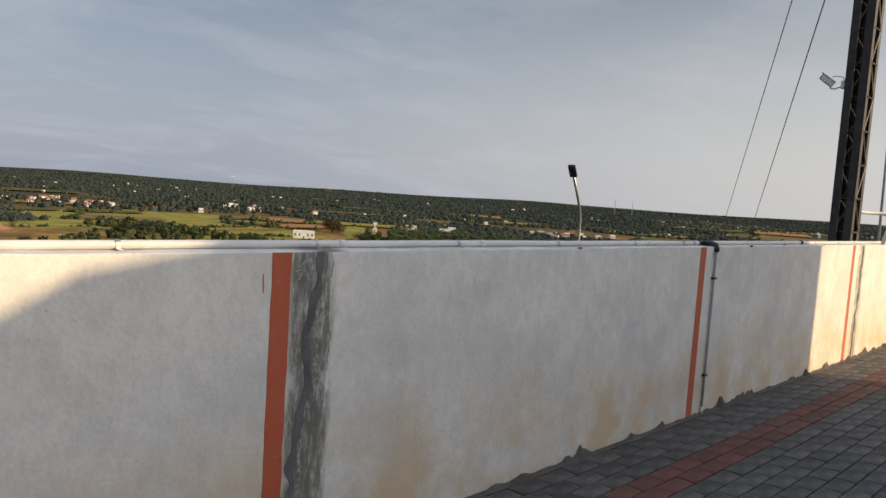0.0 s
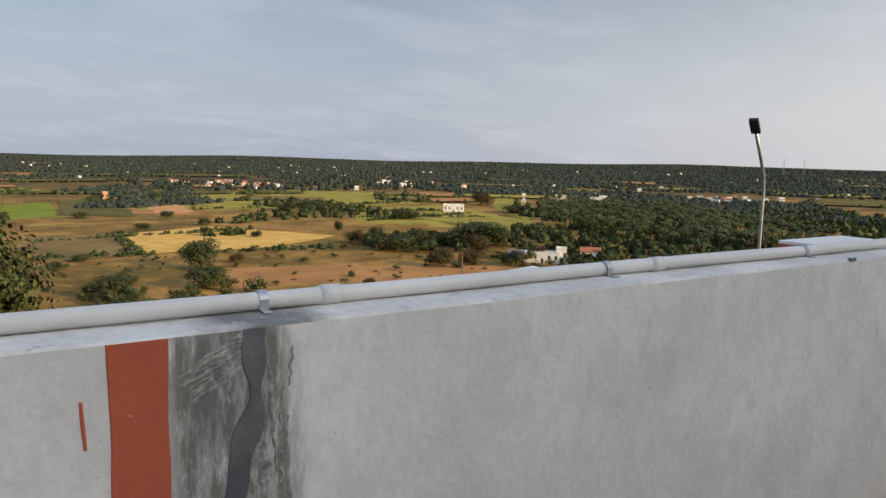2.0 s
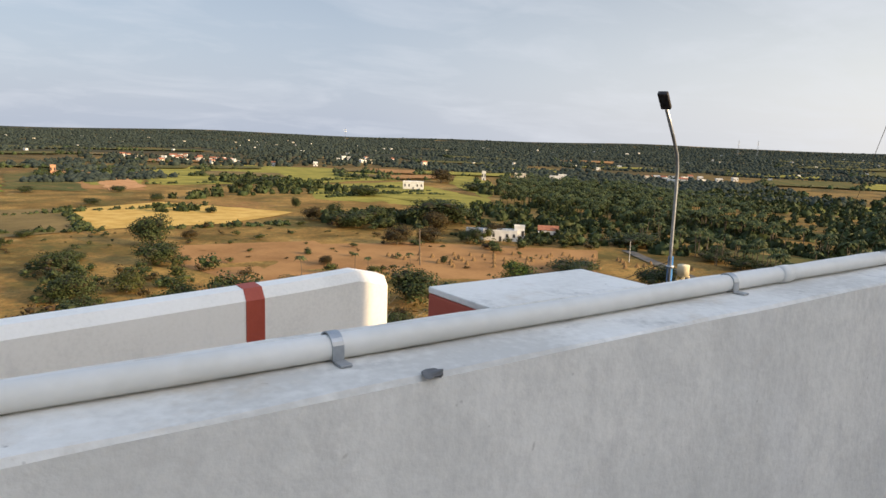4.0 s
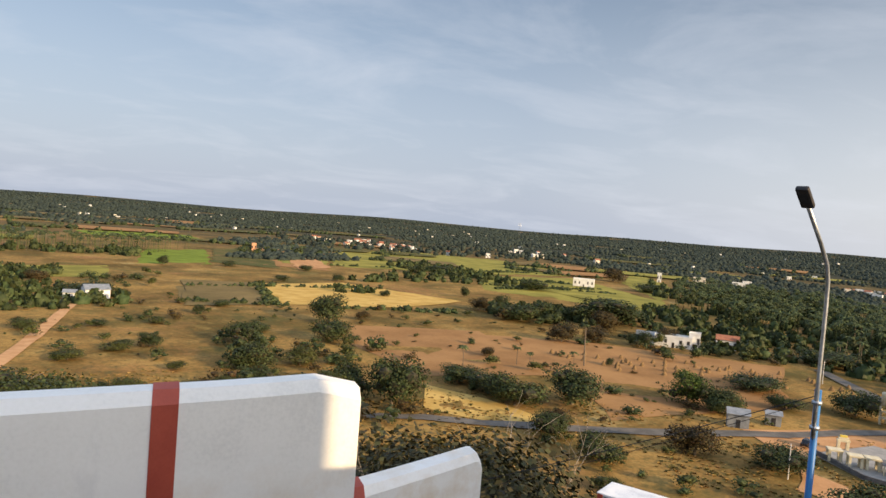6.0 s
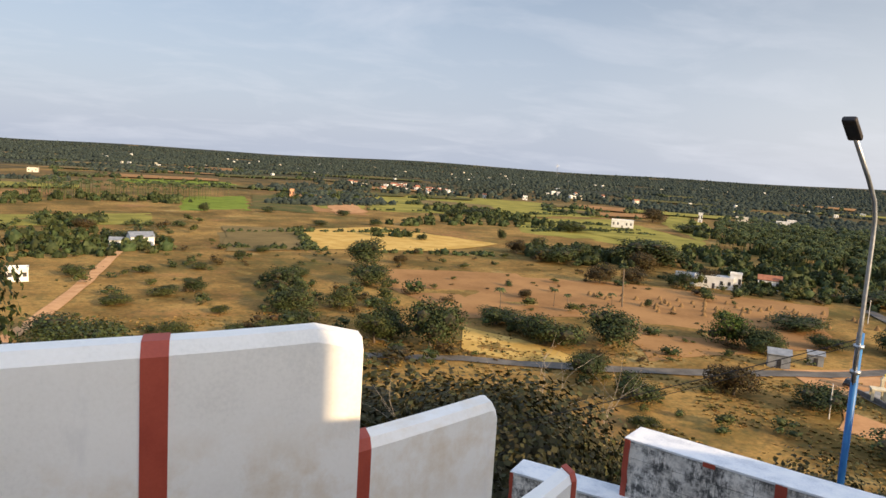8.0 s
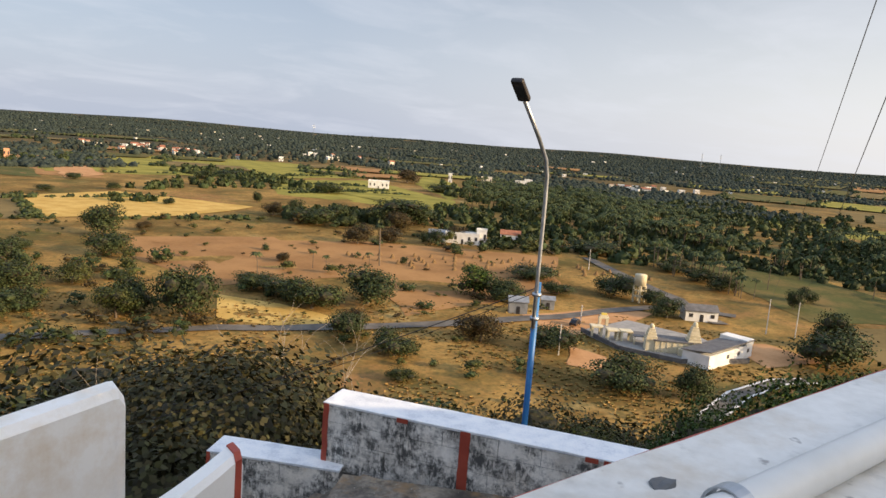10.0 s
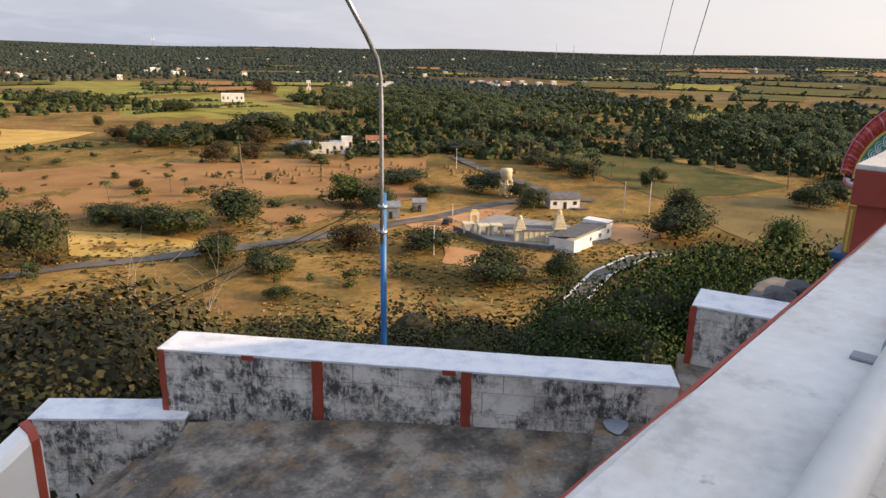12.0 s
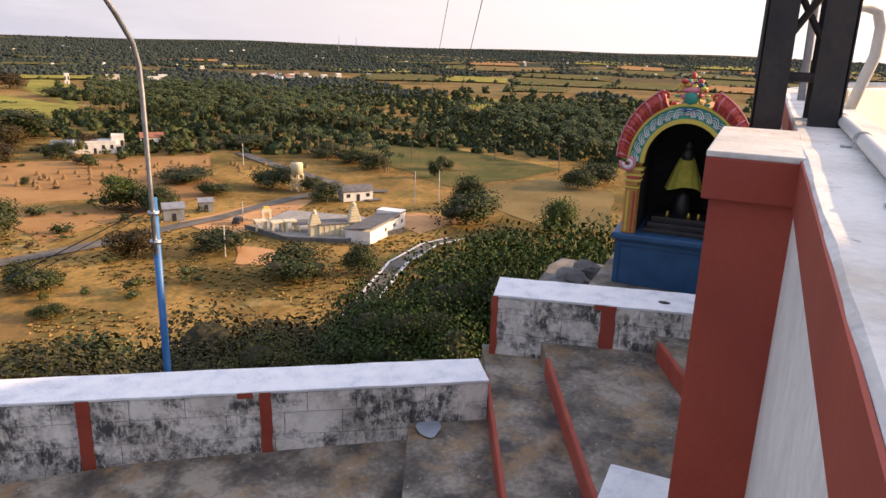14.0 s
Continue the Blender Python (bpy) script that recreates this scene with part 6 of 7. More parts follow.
for x, y, r, top, k in ((16.773, 3.353, 1.021, -1.836, 0), (18.6, 2.469, 1.475, -1.836, 0), (17.898, 4.162, 1.362, -2.177, 0), (17.434, 4.951, 1.702, -2.461, 0), (19.459, 6.339, 1.929, -3.028, 0), (16.508, 6.301, 1.475, -3.255, 0), (21.408, 4.774, 2.043, -2.688, 0), (23.646, 7.3, 2.497, -3.936, 0), (24.824, 3.91, 2.497, -3.142, 0), (20.067, 3.168, 1.702, -2.234, 0), (15.388, 5.151, 1.135, -2.688, 0), (21.915, 9.548, 2.043, -4.957, 0), (28.766, 6.344, 2.951, -4.617, 0), (27.689, 1.79, 2.951, -3.482, 0), (32.127, 9.792, 2.951, -6.092, 0)):
    tree("d", x, y, r, top - ground_z(x, y), k, "leafy dark green shrub below the shrine", "shrub", "shrubs below the shrine", 0, "shrub", (shrub_crown, SLOPE[0][1]))
# dry grass tufts over the foot of the hill and the near plain
M_TUFT = material("dry grass blades", [(0.22, 0.135, 0.045), (0.36, 0.23, 0.08)], 0.4, 0.95, 0.0, 3, island_vary=0.2, gloss=0.05)
M_TUFT_G = material("olive grass blades", [(0.11, 0.09, 0.030), (0.19, 0.145, 0.05)], 0.4, 0.95, 0.0, 3, island_vary=0.2, gloss=0.05)
rng = random.Random(65)
for mat, label, count in ((M_TUFT, "tufts of dry grass on the slope", 9000), (M_TUFT_G, "tufts of olive grass on the slope", 6000)):
    vs, fs = [], []
    while len(fs) < count * 5:
        az, d = radians(rng.uniform(-12, 66)), 48 + 150 * rng.random() ** 1.4
        x, y = 4 + d * math.sin(az), d * math.cos(az)
        if noise.noise(Vector((x * 0.06, y * 0.06, 6.0))) < -0.05:
            continue
        z, r = ground_z(x, y) - 0.05, rng.uniform(0.12, 0.42)
        for q in range(5):
            a = rng.uniform(0, 6.283)
            c, w = math.cos(a), math.sin(a)
            b = len(vs)
            vs += [(x - c * r, y - w * r, z), (x + c * r, y + w * r, z), (x + c * r * 0.9 - w * 0.3, y + w * r * 0.9 + c * 0.3, z + r * rng.uniform(0.5, 1.0)), (x - c * r * 0.6 - w * 0.3, y - w * r * 0.6 + c * 0.3, z + r * rng.uniform(0.5, 1.0))]
            fs.append((b, b + 1, b + 2, b + 3))
    me = bpy.data.meshes.new("grass")
    me.from_pydata(vs, [], fs)
    me.materials.append(mat)
    tagged(new("grass", me), label, "grass", kind="stuff")

# bare pale branches among the scrub
rng = random.Random(33)


def twig(bm, p, d, ln, r, depth):
    pts = [p]
    for k in range(4):
        d = (d + Vector((rng.uniform(-.3, .3), rng.uniform(-.3, .3), rng.uniform(-.15, .2)))).normalized()
        pts.append(pts[-1] + d * ln / 4)
    add_tube(bm, pts, r, 5, taper=r * 0.35)
    if depth:
        for k in range(3):
            q = pts[rng.randint(1, 4)]
            dd = (d + Vector((rng.uniform(-1, 1), rng.uniform(-1, 1), rng.uniform(-.2, .7)))).normalized()
            twig(bm, q, dd, ln * 0.62, r * 0.55, depth - 1)


for x, y, top, size in ((9.683, 16.429, -4.617, 3), (13.189, 17.381, -4.957, 3.2), (17.797, 20.959, -7, 3), (5.925, 17.402, -5.525, 3), (11.13, 18.604, -5.865, 3), (7.768, 15.269, -4.617, 3)):
    bm = bmesh.new()
    z = ground_z(x, y)
    for k in range(4):
        twig(bm, Vector((0, 0, 0)), Vector((rng.uniform(-.5, .5), rng.uniform(-.5, .5), 1)).normalized(), max(1.5, (top - z) * 0.62), 0.034, 3)
    ob = part("bare_shrub", bm, M_TWIG)
    ob.matrix_basis = pose(x, y, z - 0.1)
    tagged(ob, "leafless shrub with pale dry branches on the slope", "shrub", "bare shrubs")
# rocks below the shrine
M_ROCK = material("grey granite", [(0.09, 0.086, 0.082), (0.19, 0.182, 0.17)], 2, 0.9, 0.5, 12)
bm = bmesh.new()
add_box(bm, 12.4, 15.2, 2.0, 2.75, -5.4, -1.5, 0.05)
bmesh.ops.subdivide_edges(bm, edges=bm.edges[:], cuts=4)
for v in bm.verts:
    v.co += noise.noise_vector(v.co * 1.7) * 0.10
tagged(part("rock_ledge", bm, M_ROCK), "rough grey granite ledge below the shrine", "rock", kind="structure")
for x, y, s in ((13.9, 2.32, 0.24), (14.4, 2.2, 0.2), (13.5, 2.45, 0.16)):
    bm = bmesh.new()
    bmesh.ops.create_icosphere(bm, subdivisions=2, radius=s)
    for v in bm.verts:
        v.co += noise.noise_vector(v.co / s * 1.3 + Vector((y, x, 0))) * s * 0.6
        v.co.z *= 0.75
    ob = part("boulder", bm, M_ROCK)
    ob.matrix_basis = pose(x, y, -1.44)
    tagged(ob, "grey granite boulder beside the shrine", "boulder", "boulders")

# straw stacks
M_HAY = material("straw", [(0.15, 0.088, 0.034), (0.23, 0.14, 0.055)], 2, 0.95, 0.5, 14)
bm = bmesh.new()
add_tube(bm, [(0, 0, 0), (0.02, 0, 0.4), (0, 0.03, 0.8), (0.02, 0, 1.2), (0, 0, 1.55)], 1.0, 9, taper=0.15)
rough_edges(bm, 0.15, 2.5)
stack = tagged(part("haystack", bm, M_HAY), "small conical stack of brown straw on the field", "haystack", "haystacks")
rng = random.Random(8)
n_made = 0
for gy in range(7):
    for gx in range(8):
        u, v = (gx + 0.5 + rng.uniform(-.42, .42)) / 8, (gy + 0.5 + rng.uniform(-.35, .35)) / 7
        p = Vector((131.4, 227.0)).lerp(Vector((206.0, 193.5)), u) + Vector((15.9, -44.9)) * v * (0.75 + 0.25 * u)
        m = pose(p.x, p.y, ground_z(p.x, p.y) + 0.05, 0, 0, rng.uniform(0, 360))
        if n_made == 0:
            stack.matrix_basis = m
        else:
            copy_thing(stack, m)
        n_made += 1


# ---- buildings on the plain ----
M_HOUSEW = material("whitewashed house wall", [(0.66, 0.65, 0.61), (0.78, 0.77, 0.74)], 0.4, 0.9, 0.0, 3)
M_HOUSEC = material("cream house wall", [(0.58, 0.53, 0.43), (0.68, 0.63, 0.52)], 0.4, 0.9, 0.0, 3)
M_TIN = material("corrugated metal sheet", [(0.20, 0.215, 0.23), (0.30, 0.315, 0.33)], 0.8, 0.5, 0.1, 6, metal=0.3)
M_TILE = material("red clay tile roof", [(0.25, 0.09, 0.05), (0.36, 0.15, 0.08)], 0.8, 0.9, 0.0, 6)
M_SLATE = material("dark sheet roof", [(0.09, 0.085, 0.085), (0.15, 0.145, 0.14)], 0.8, 0.85, 0.0, 6)
M_GLASSD = material("dark window opening", [(0.02, 0.02, 0.022), (0.04, 0.04, 0.045)], 2, 0.4, 0.0)
M_TEMPLE = material("pale yellow temple plaster", [(0.55, 0.47, 0.30), (0.68, 0.60, 0.42)], 0.8, 0.85, 0.0, 5)
M_YARD = material("grey stone yard", [(0.24, 0.23, 0.21), (0.33, 0.31, 0.28)], 0.6, 0.9, 0.0, 4)


def house(x, y, w, d, h, turn, wall_mat=M_HOUSEW, roof="flat", roof_mat=None, label="small whitewashed flat-roofed house", windows=3, z=None):
    """A simple village house with walls, a roof or parapet, a door and windows on its long near side."""
    ob = tagged(empty("house", pose(x, y, ground_z(x, y) if z is None else z, 0, 0, turn)), label, "house", "houses on the plain")
    bm = bmesh.new(); add_box(bm, -w / 2, w / 2, -d / 2, d / 2, -0.3, h); part("wall", bm, wall_mat, ob)
    if roof == "flat":
        bm = bmesh.new()
        for a in ((-w / 2 - .1, w / 2 + .1, -d / 2 - .1, -d / 2 + .1), (-w / 2 - .1, w / 2 + .1, d / 2 - .1, d / 2 + .1), (-w / 2 - .1, -w / 2 + .1, -d / 2 + .1, d / 2 - .1), (w / 2 - .1, w / 2 + .1, -d / 2 + .1, d / 2 - .1)):
            add_box(bm, *a, h - 0.15, h + 0.6)
        part("parapet", bm, wall_mat, ob)
    else:
        bm = bmesh.new()
        hr = d * 0.28
        add_prism(bm, [(-d / 2 - .4, h - 0.05), (0, h + hr), (d / 2 + .4, h - 0.05), (d / 2 + .4, h + 0.1), (0, h + hr + 0.18), (-d / 2 - .4, h + 0.1)], -w / 2 - .3, w / 2 + .3, Matrix.Rotation(radians(90), 4, "Z"))
        part("roof", bm, roof_mat or M_TILE, ob)
        bm = bmesh.new()
        add_prism(bm, [(-d / 2, h), (0, h + hr), (d / 2, h)], -w / 2, w / 2, Matrix.Rotation(radians(90), 4, "Z"))
        part("gable", bm, wall_mat, ob)
    for k in range(windows):
        u = -w / 2 + w * (k + 0.5) / windows
        bm = bmesh.new()
        if k == windows // 2:
            add_box(bm, u - 0.5, u + 0.5, -d / 2 - 0.05, -d / 2 + 0.05, 0, min(2.1, h - 0.3)); part("door", bm, M_GLASSD, ob)
        else:
            add_box(bm, u - 0.55, u + 0.55, -d / 2 - 0.05, -d / 2 + 0.05, h * 0.4, h * 0.75); part("window", bm, M_GLASSD, ob)
    return ob


house(-52.5, 248, 6, 4.5, 3.9, 12, label="small white concrete house beside the dirt track", windows=3)
house(-24.4, 337.2, 10, 7, 4.0, 20, roof="gable", roof_mat=M_TIN, label="long white farm shed with a pale roof", windows=1)
house(-33.3, 328.5, 5, 4, 3.2, 0, roof="gable", roof_mat=M_TIN, label="small white farm shed with a pale roof", windows=1)
house(84, 722, 4.2, 4.2, 7.5, -10, wall_mat=material("orange tower wall", [(0.52, 0.27, 0.15), (0.60, 0.34, 0.20)], 0.5, 0.9, 0.0, 3), label="tall orange plastered tower house")
house(-205, 1010, 12, 8, 5, 0, M_HOUSEC, label="cream flat-roofed house far off")
house(324, 497, 17, 9, 6.0, -35, label="white two-storey flat-roofed house among fields", windows=5)
house(203, 238, 15, 6, 4.4, -42, label="long low white farmhouse behind trees", windows=5)
house(210.5, 234, 4.5, 5, 6.2, -42, label="white upper storey block of the farmhouse")
house(196, 247, 8, 5, 3.4, -42, M_HOUSEW, "gable", M_TIN, "low white shed with a metal roof")
house(228, 234, 9, 6, 4.0, -42, M_HOUSEW, "gable", M_TILE, "white farmhouse with a red tile roof")
house(521, 586, 12, 9, 6.5, -40, M_HOUSEC, label="cream two-storey house among trees", windows=4)
house(470, 586, 4, 4, 9, -40, label="tall white water tank tower")
house(549.7, 560.5, 13, 7, 5, -40, label="small white house at the wood edge")
house(601.1, 601.8, 9, 6, 4, -40, label="small white house at the wood edge")
rng = random.Random(12)
for k in range(44):
    x, y = (rng.gauss(285, 42), rng.uniform(920, 1120)) if k < 32 else (rng.uniform(320, 600), rng.uniform(860, 1080))
    house(x, y, rng.uniform(5, 10), rng.uniform(4, 7), rng.uniform(3.0, 6.0), rng.uniform(-40, 20), rng.choice((M_HOUSEW, M_HOUSEW, M_HOUSEC)), rng.choice(("flat", "flat", "gable")), M_TILE, "village house with pale walls", 3)
# village trees take the same haze-tinted foliage colour
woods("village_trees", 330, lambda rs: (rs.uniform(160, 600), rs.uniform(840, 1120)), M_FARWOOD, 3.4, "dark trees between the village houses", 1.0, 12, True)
for k in range(16):
    x, y = rng.uniform(660, 830), rng.uniform(480, 580)
    house(x, y, rng.uniform(5, 10), rng.uniform(4, 7), rng.uniform(3.0, 4.5), rng.uniform(-70, -20), rng.choice((M_HOUSEW, M_HOUSEW, M_HOUSEC)), rng.choice(("flat", "flat", "gable")), M_TILE, "village house with pale walls and tiled roof", 3)
for k in range(120):
    a, r = radians(rng.uniform(-8, 95)), rng.uniform(950, 2900)
    s = 0.3 + r / 9000
    house(r * math.sin(a), r * math.cos(a), rng.uniform(9, 17) * s, rng.uniform(7, 11) * s, rng.uniform(6, 9) * s, rng.uniform(-60, 10), rng.choice((M_HOUSEW, M_HOUSEW, M_HOUSEC)), "flat", None, "distant white house among trees", 2)
for x, y, w, h in ((136.8, 133.2, 5.0, 3.3), (149.1, 133.9, 3.6, 2.8)):
    house(x, y, w, w * 0.8, h, -40, M_TIN, "gable", M_TIN, "grey corrugated metal roadside shed", 1)

# ---- plain temple below the hill ----
tz = ground_z(149, 97.4)
yard = tagged(empty("temple_yard", pose(149, 95.4, tz)), "low walled stone temple yard on the plain", "yard")
bm = bmesh.new(); add_slab(bm, [(-10, 17), (-14, 2), (-9, -11), (7, -18), (15, -1), (11, 19)], -0.3, 0.35); part("platform", bm, M_YARD, yard)
bm = bmesh.new()
ring = [(-10, 17), (-14, 2), (-9, -11), (7, -18)]
for (ax, ay), (bx, by) in zip(ring, ring[1:]):
    ln = math.dist((ax, ay), (bx, by))
    add_box(bm, 0, ln, -0.2, 0.2, 0.2, 1.1, 0, pose(ax, ay, 0, 0, 0, math.degrees(math.atan2(by - ay, bx - ax))))
part("yard_wall", bm, M_SLATE, yard)
temple = tagged(empty("temple", pose(146, 91, tz + 0.35, 0, 0, -43) @ Matrix.Scale(0.6, 4)), "pale yellow plain temple with two stepped towers", "temple")
bm = bmesh.new(); add_box(bm, -7.5, 6.5, -4, 4, 0, 4.4, 0.05); part("hall", bm, M_TEMPLE, temple)
bm = bmesh.new(); add_box(bm, -8, 7, -4.4, 4.4, 4.4, 4.8, 0.05); part("roof", bm, M_SLATE, temple)
for k in range(7):
    bm = bmesh.new(); add_box(bm, -7.3 + k * 2.2, -6.9 + k * 2.2, -4.15, -3.95, 0.2, 4.3, 0.03); part("pilaster", bm, M_TEMPLE, temple)


def stepped_tower(x, y, base, tiers, w, h):
    """A stepped temple tower of shrinking tiers with a domed finial."""
    ob = temple
    bm = bmesh.new(); add_box(bm, x - w / 2, x + w / 2, y - w / 2, y + w / 2, 0, base, 0.05)
    tower = part("tower", bm, M_TEMPLE, ob)
    z = base
    for k in range(tiers):
        s = w * (1.06 - 0.62 * (k / tiers) ** 1.1) / 2
        bm = bmesh.new()
        add_box(bm, x - s - 0.12, x + s + 0.12, y - s - 0.12, y + s + 0.12, z, z + h * 0.3, 0.06)
        part("cornice", bm, M_TEMPLE, tower)
        bm = bmesh.new()
        add_box(bm, x - s * 0.9, x + s * 0.9, y - s * 0.9, y + s * 0.9, z + h * 0.3, z + h, 0.1)
        part("tier", bm, M_TEMPLE, tower)
        z += h
    bm = bmesh.new()
    bmesh.ops.create_icosphere(bm, subdivisions=2, radius=w * 0.22)
    for v in bm.verts:
        v.co = Vector((v.co.x + x, v.co.y + y, v.co.z * 1.3 + z + w * 0.15))
    part("finial", bm, M_TEMPLE, tower, smooth=True)


stepped_tower(-8.6, -1.5, 4.4, 4, 4.2, 1.05)
stepped_tower(7.6, -1.0, 4.8, 5, 4.6, 1.15)
bm = bmesh.new(); add_box(bm, 1.2, 3.4, -6.5, -4.1, 0, 2.6, 0.1); part("porch", bm, M_TEMPLE, temple)
bm = bmesh.new(); add_box(bm, -14, -8.5, 3.0, 11, 3.3, 3.6, 0.03); part("canopy", bm, M_SLATE, temple)
for sx in (-13.7, -8.8):
    for sy in (3.3, 7, 10.7):
        bm = bmesh.new(); add_box(bm, sx - .2, sx + .2, sy - .2, sy + .2, 0, 3.3); part("column", bm, M_TEMPLE, temple)
gate = tagged(empty("gateway", pose(148.7, 113.5, tz, 0, 0, -38) @ Matrix.Scale(0.62, 4)), "small yellow temple gateway with a gilded top", "gateway")
for sx in (-1.5, 1.5):
    bm = bmesh.new(); add_box(bm, sx - 0.5, sx + 0.5, -0.7, 0.7, 0, 3.4, 0.05); part("pier", bm, M_TEMPLE, gate)
for k in range(3):
    bm = bmesh.new(); add_box(bm, -2.2 + k * 0.5, 2.2 - k * 0.5, -0.8 + k * 0.15, 0.8 - k * 0.15, 3.4 + k * 0.8, 4.2 + k * 0.8, 0.08); part("tier", bm, M_TEMPLE if k < 2 else M_YELLOW, gate)
for x, y in ((139.8, 103.5), (138.8, 107.6), (142.3, 101.5)):
    sh = tagged(empty("yard_shrine", pose(x, y, tz + 0.35, 0, 0, -38)), "little yellow open shrine in the temple yard", "shrine", "yard shrines")
    for sx in (-1, 1):
        for sy in (-1, 1):
            bm = bmesh.new(); add_box(bm, sx * 1.1 - .25, sx * 1.1 + .25, sy * 0.9 - .25, sy * 0.9 + .25, 0, 2.2); part("post", bm, M_TEMPLE, sh)
    bm = bmesh.new(); add_box(bm, -1.5, 1.5, -1.3, 1.3, 2.2, 2.6, 0.08); part("roof", bm, M_TEMPLE, sh)
# long white shed with a dark lean-to roof
shed = tagged(empty("long_shed", pose(151.6, 82.6, tz, 0, 0, 4) @ Matrix.Diagonal((0.85, 1, 0.85, 1))), "long white shed with a dark sloping roof", "shed")
bm = bmesh.new(); add_box(bm, -12, 12, -3.2, 3.2, -0.3, 3.6, 0.04); part("wall", bm, M_HOUSEW, shed)
bm = bmesh.new(); add_prism(bm, [(-3.6, 3.5), (3.6, 4.6), (3.6, 4.8), (-3.6, 3.7)], -12.3, 12.3, Matrix.Rotation(radians(90), 4, "Z") @ Matrix.Scale(-1, 4, (1, 0, 0))); part("roof", bm, M_SLATE, shed)
bm = bmesh.new(); add_box(bm, 8, 12.1, -3.3, 3.3, 3.6, 5.0, 0.04); part("raised_end", bm, M_HOUSEW, shed)
for u in (-2, 4, 9.5):
    bm = bmesh.new(); add_box(bm, u - 0.6, u + 0.6, -3.26, -3.18, 1.6, 2.6); part("window", bm, M_GLASSD, shed)
house(182.9, 107.4, 9, 5, 3.0, -40, M_HOUSEW, "gable", M_SLATE, "white house with a dark roof behind the temple", 3)
# water tower
wt = tagged(empty("water_tower", pose(184.1, 129, ground_z(183.5, 129))), "cream concrete water tower on four legs", "water tower")
for sx in (-1, 1):
    for sy in (-1, 1):
        bm = bmesh.new(); add_box(bm, sx * 1.2 - .25, sx * 1.2 + .25, sy * 1.2 - .25, sy * 1.2 + .25, 0, 5.2); part("leg", bm, M_TEMPLE, wt)
for z in (1.7, 3.5):
    bm = bmesh.new(); add_box(bm, -1.5, 1.5, -1.5, 1.5, z, z + 0.3); part("brace_ring", bm, M_TEMPLE, wt)
bm = bmesh.new(); add_tube(bm, [(0, 0, 5.1), (0, 0, 8.2), (0, 0, 8.6)], 1.8, 18); part("tank", bm, M_TEMPLE, wt, smooth=True)
# car
car = tagged(empty("car", pose(141.9, 117.1, ground_z(141.9, 116.6) + 0.32, 0, 0, 20)), "dark parked car beside the temple yard", "car")
M_CARP = material("black car paint", [(0.012, 0.013, 0.016), (0.02, 0.021, 0.025)], 2, 0.25, 0.0)
bm = bmesh.new(); add_prism(bm, [(-2.0, 0.3), (-2.0, 0.85), (-1.3, 0.95), (-0.9, 1.55), (0.9, 1.6), (1.5, 1.0), (2.0, 0.9), (2.0, 0.3)], -0.8, 0.8); part("body", bm, M_CARP, car)
for sx in (-1.25, 1.25):
    for sy in (-0.8, 0.8):
        bm = bmesh.new(); add_tube(bm, [(sx, sy - 0.1, 0.32), (sx, sy + 0.1, 0.32)], 0.33, 14); part("wheel", bm, M_BLACK, car)
for sy in (-0.81, 0.81):
    bm = bmesh.new(); add_box(bm, -0.8, 0.85, sy - 0.01, sy + 0.01, 1.02, 1.48); part("window", bm, M_GLASSD, car)
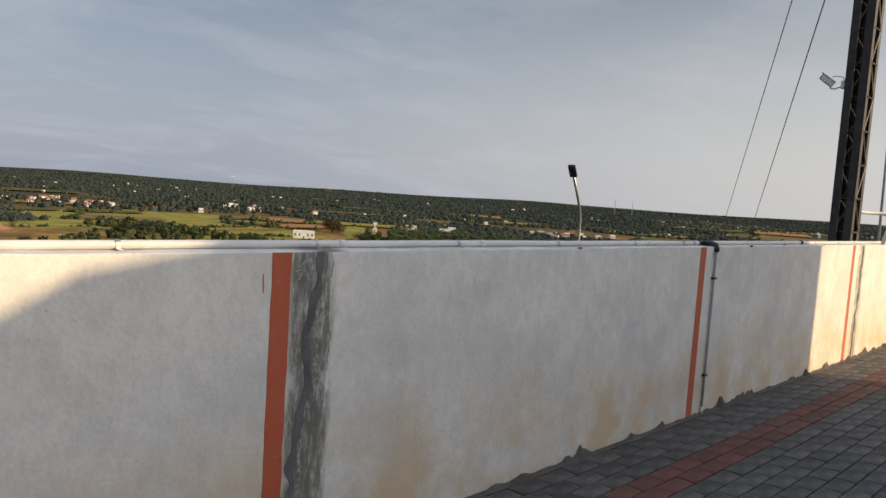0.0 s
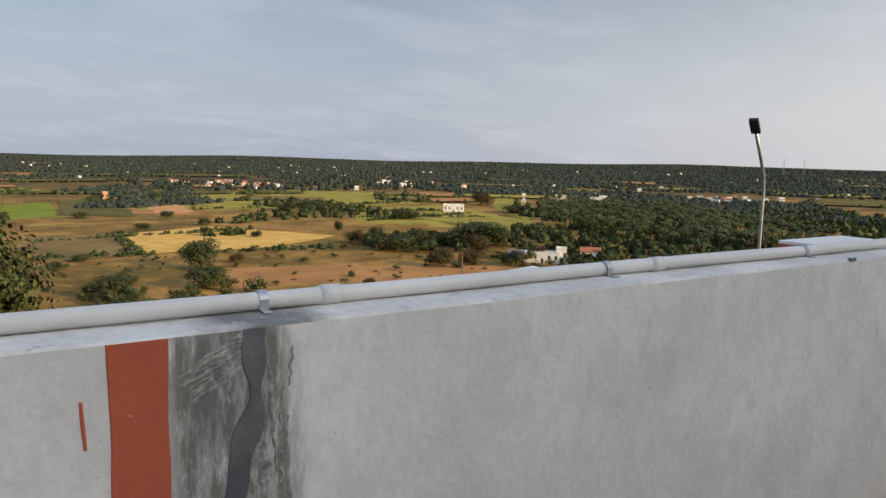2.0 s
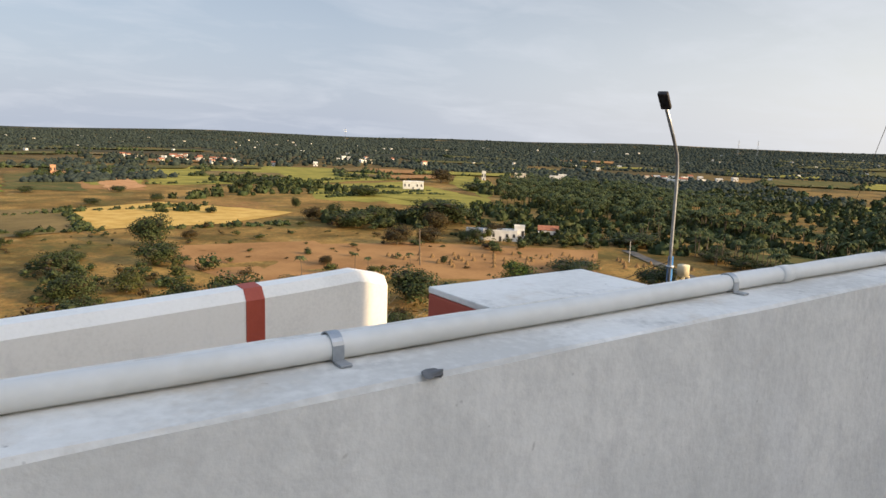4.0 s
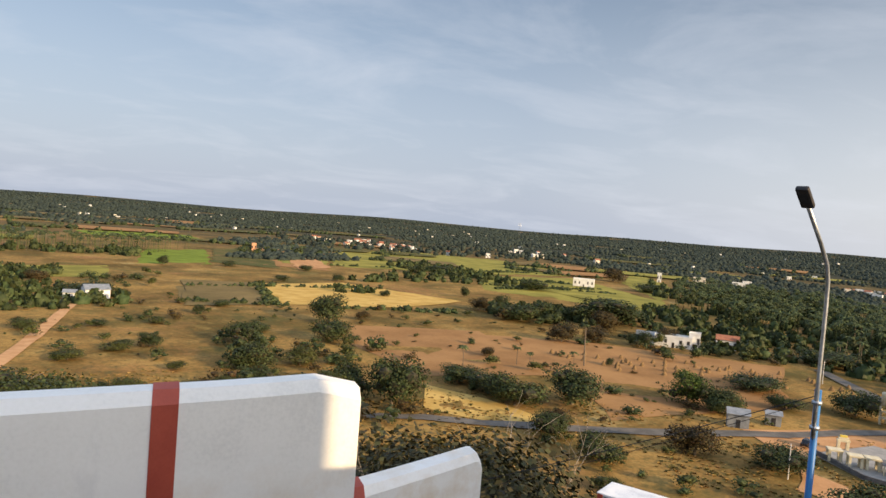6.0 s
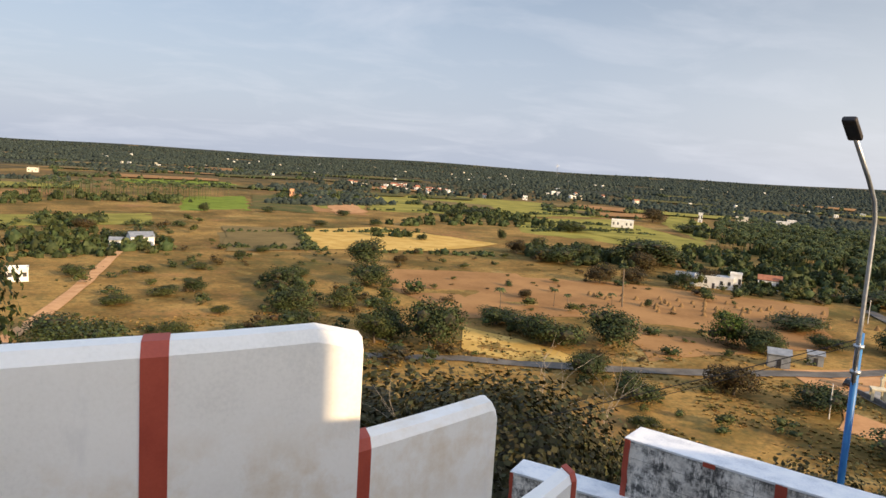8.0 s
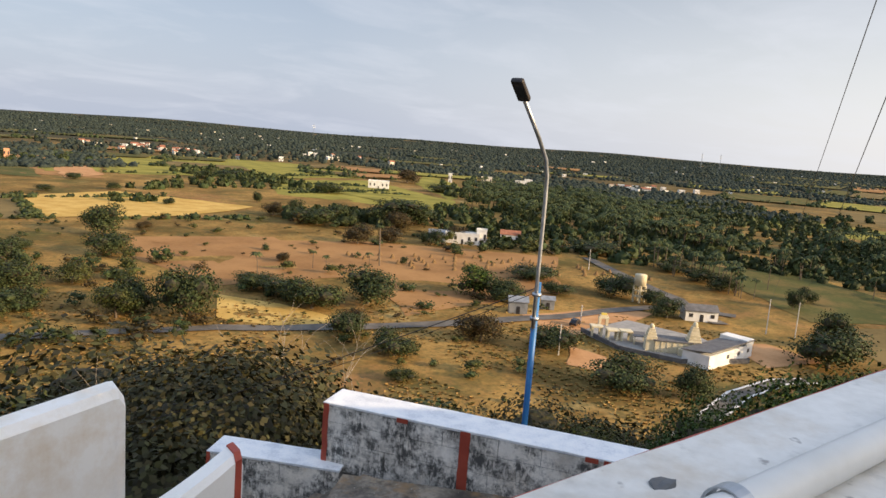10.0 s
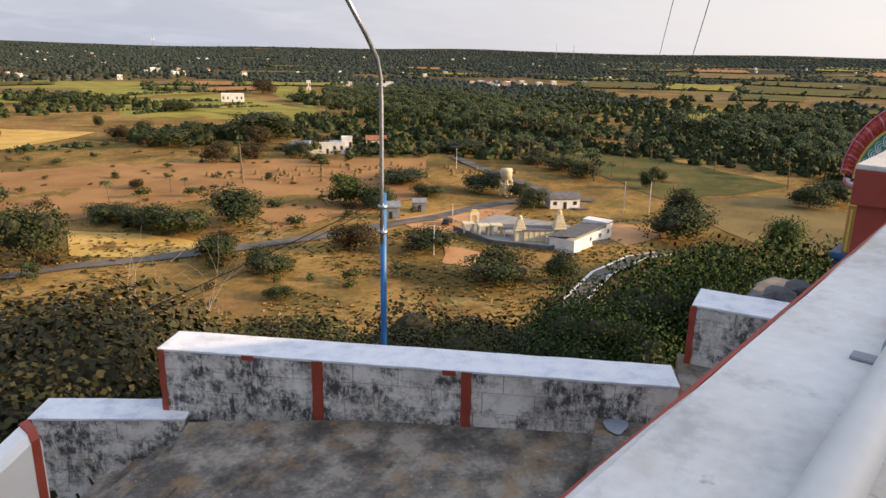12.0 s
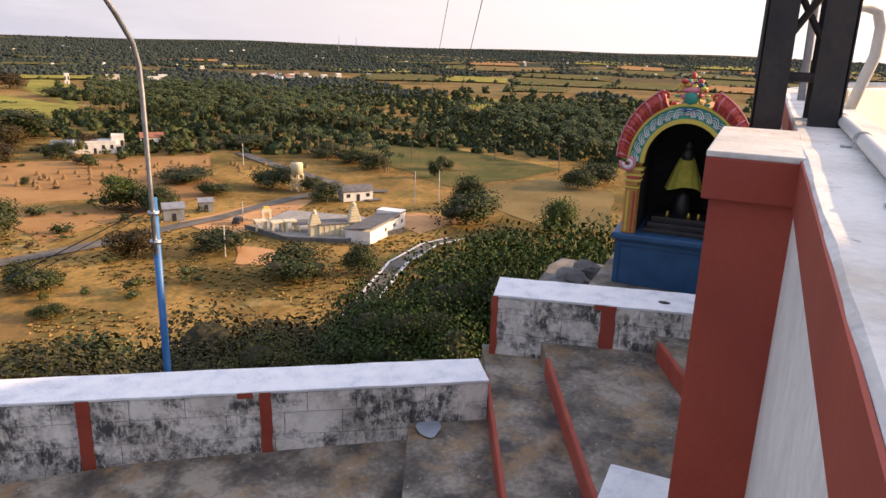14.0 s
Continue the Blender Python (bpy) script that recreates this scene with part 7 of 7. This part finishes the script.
# poles by the road and far pylons
for x, y, h in ((191.4, 84.1, 9.6), (187.7, 90.1, 9.6), (118.4, 100.8, 7), (212.3, 173.1, 8), (145.7, 118.5, 5)):
    pole = tagged(empty("power_pole", pose(x, y, ground_z(x, y))), "grey concrete power pole with a cross arm", "pole", "power poles")
    bm = bmesh.new(); add_tube(bm, [(0, 0, -0.3), (0, 0, h)], 0.14, 8, taper=0.09); part("post", bm, M_KERB, pole)
    bm = bmesh.new(); add_box(bm, -0.9, 0.9, -0.06, 0.06, h - 0.6, h - 0.45); part("cross_arm", bm, M_IRON, pole)
for x, y in ((1588.6, 3056.3), (2508.3, 1582.3), (2599.3, 1557.1)):
    py = tagged(empty("pylon", pose(x, y, ground_z(x, y))), "thin distant lattice pylon on the horizon", "pylon", "pylons")
    for sx in (-1, 1):
        bm = bmesh.new(); add_tube(bm, [(sx * 4, 0, 0), (sx * 0.6, 0, 62)], 0.5, 5); part("leg", bm, M_STEEL, py)
    for z in (46, 54):
        bm = bmesh.new(); add_box(bm, -9, 9, -0.3, 0.3, z, z + 0.8); part("arm", bm, M_STEEL, py)

# ---- pavers ----
PX, PY, GAP = 0.24, 0.12, 0.004
row_h = PY
variants = []
for k in range(6):
    bm = bmesh.new()
    add_box(bm, -PX / 2 + GAP, PX / 2 - GAP, -PY / 2 + GAP, PY / 2 - GAP, -0.045, 0.0, 0.0)
    top = [f for f in bm.faces if f.normal.z > 0.5]
    r = bmesh.ops.inset_individual(bm, faces=top, thickness=0.006, depth=0.004)
    for v in bm.verts:
        v.co.z += 0.0015 * noise.noise(v.co * 20 + Vector((k, 0, 0)))
    me = bpy.data.meshes.new("paver"); bm.to_mesh(me); bm.free()
    red = me.copy(); red.materials.append(M_PAVER_RED)
    me.materials.append(M_PAVER)
    variants.append((me, red))
rng = random.Random(2)
rest = {False: ([], []), True: ([], [])}
count = 0
for j in range(24):
    y = -0.035 - PY / 2 - j * PY
    is_red = j in (3, 4)
    for i in range(62):
        x = -2.0 + (i + 0.5 * (j % 2)) * PX
        dz, rz = rng.uniform(-0.003, 0.002), rng.uniform(-0.6, 0.6)
        m = pose(x, y, dz, rng.uniform(-.4, .4), rng.uniform(-.4, .4), rz)
        if j < 11 and 1.3 < x < 7.9 and count < 300:
            ob = new("paver", variants[rng.randrange(6)][is_red]); ob.parent = floor
            ob.matrix_basis = m
            count += 1
        else:
            vs, fs = rest[is_red]
            b = len(vs)
            src = variants[rng.randrange(6)][0]
            vs += [m @ v.co for v in src.vertices]
            fs += [tuple(b + q for q in p.vertices) for p in src.polygons]
for is_red, mat in ((False, M_PAVER_REST), (True, M_PAVER_RED_REST)):
    vs, fs = rest[is_red]
    me = bpy.data.meshes.new("pavers"); me.from_pydata(vs, [], fs); me.materials.append(mat)
    ob = new("pavers", me); ob.parent = floor
    tagged(ob, "red paver strip" if is_red else "grey pavers", kind="stuff")
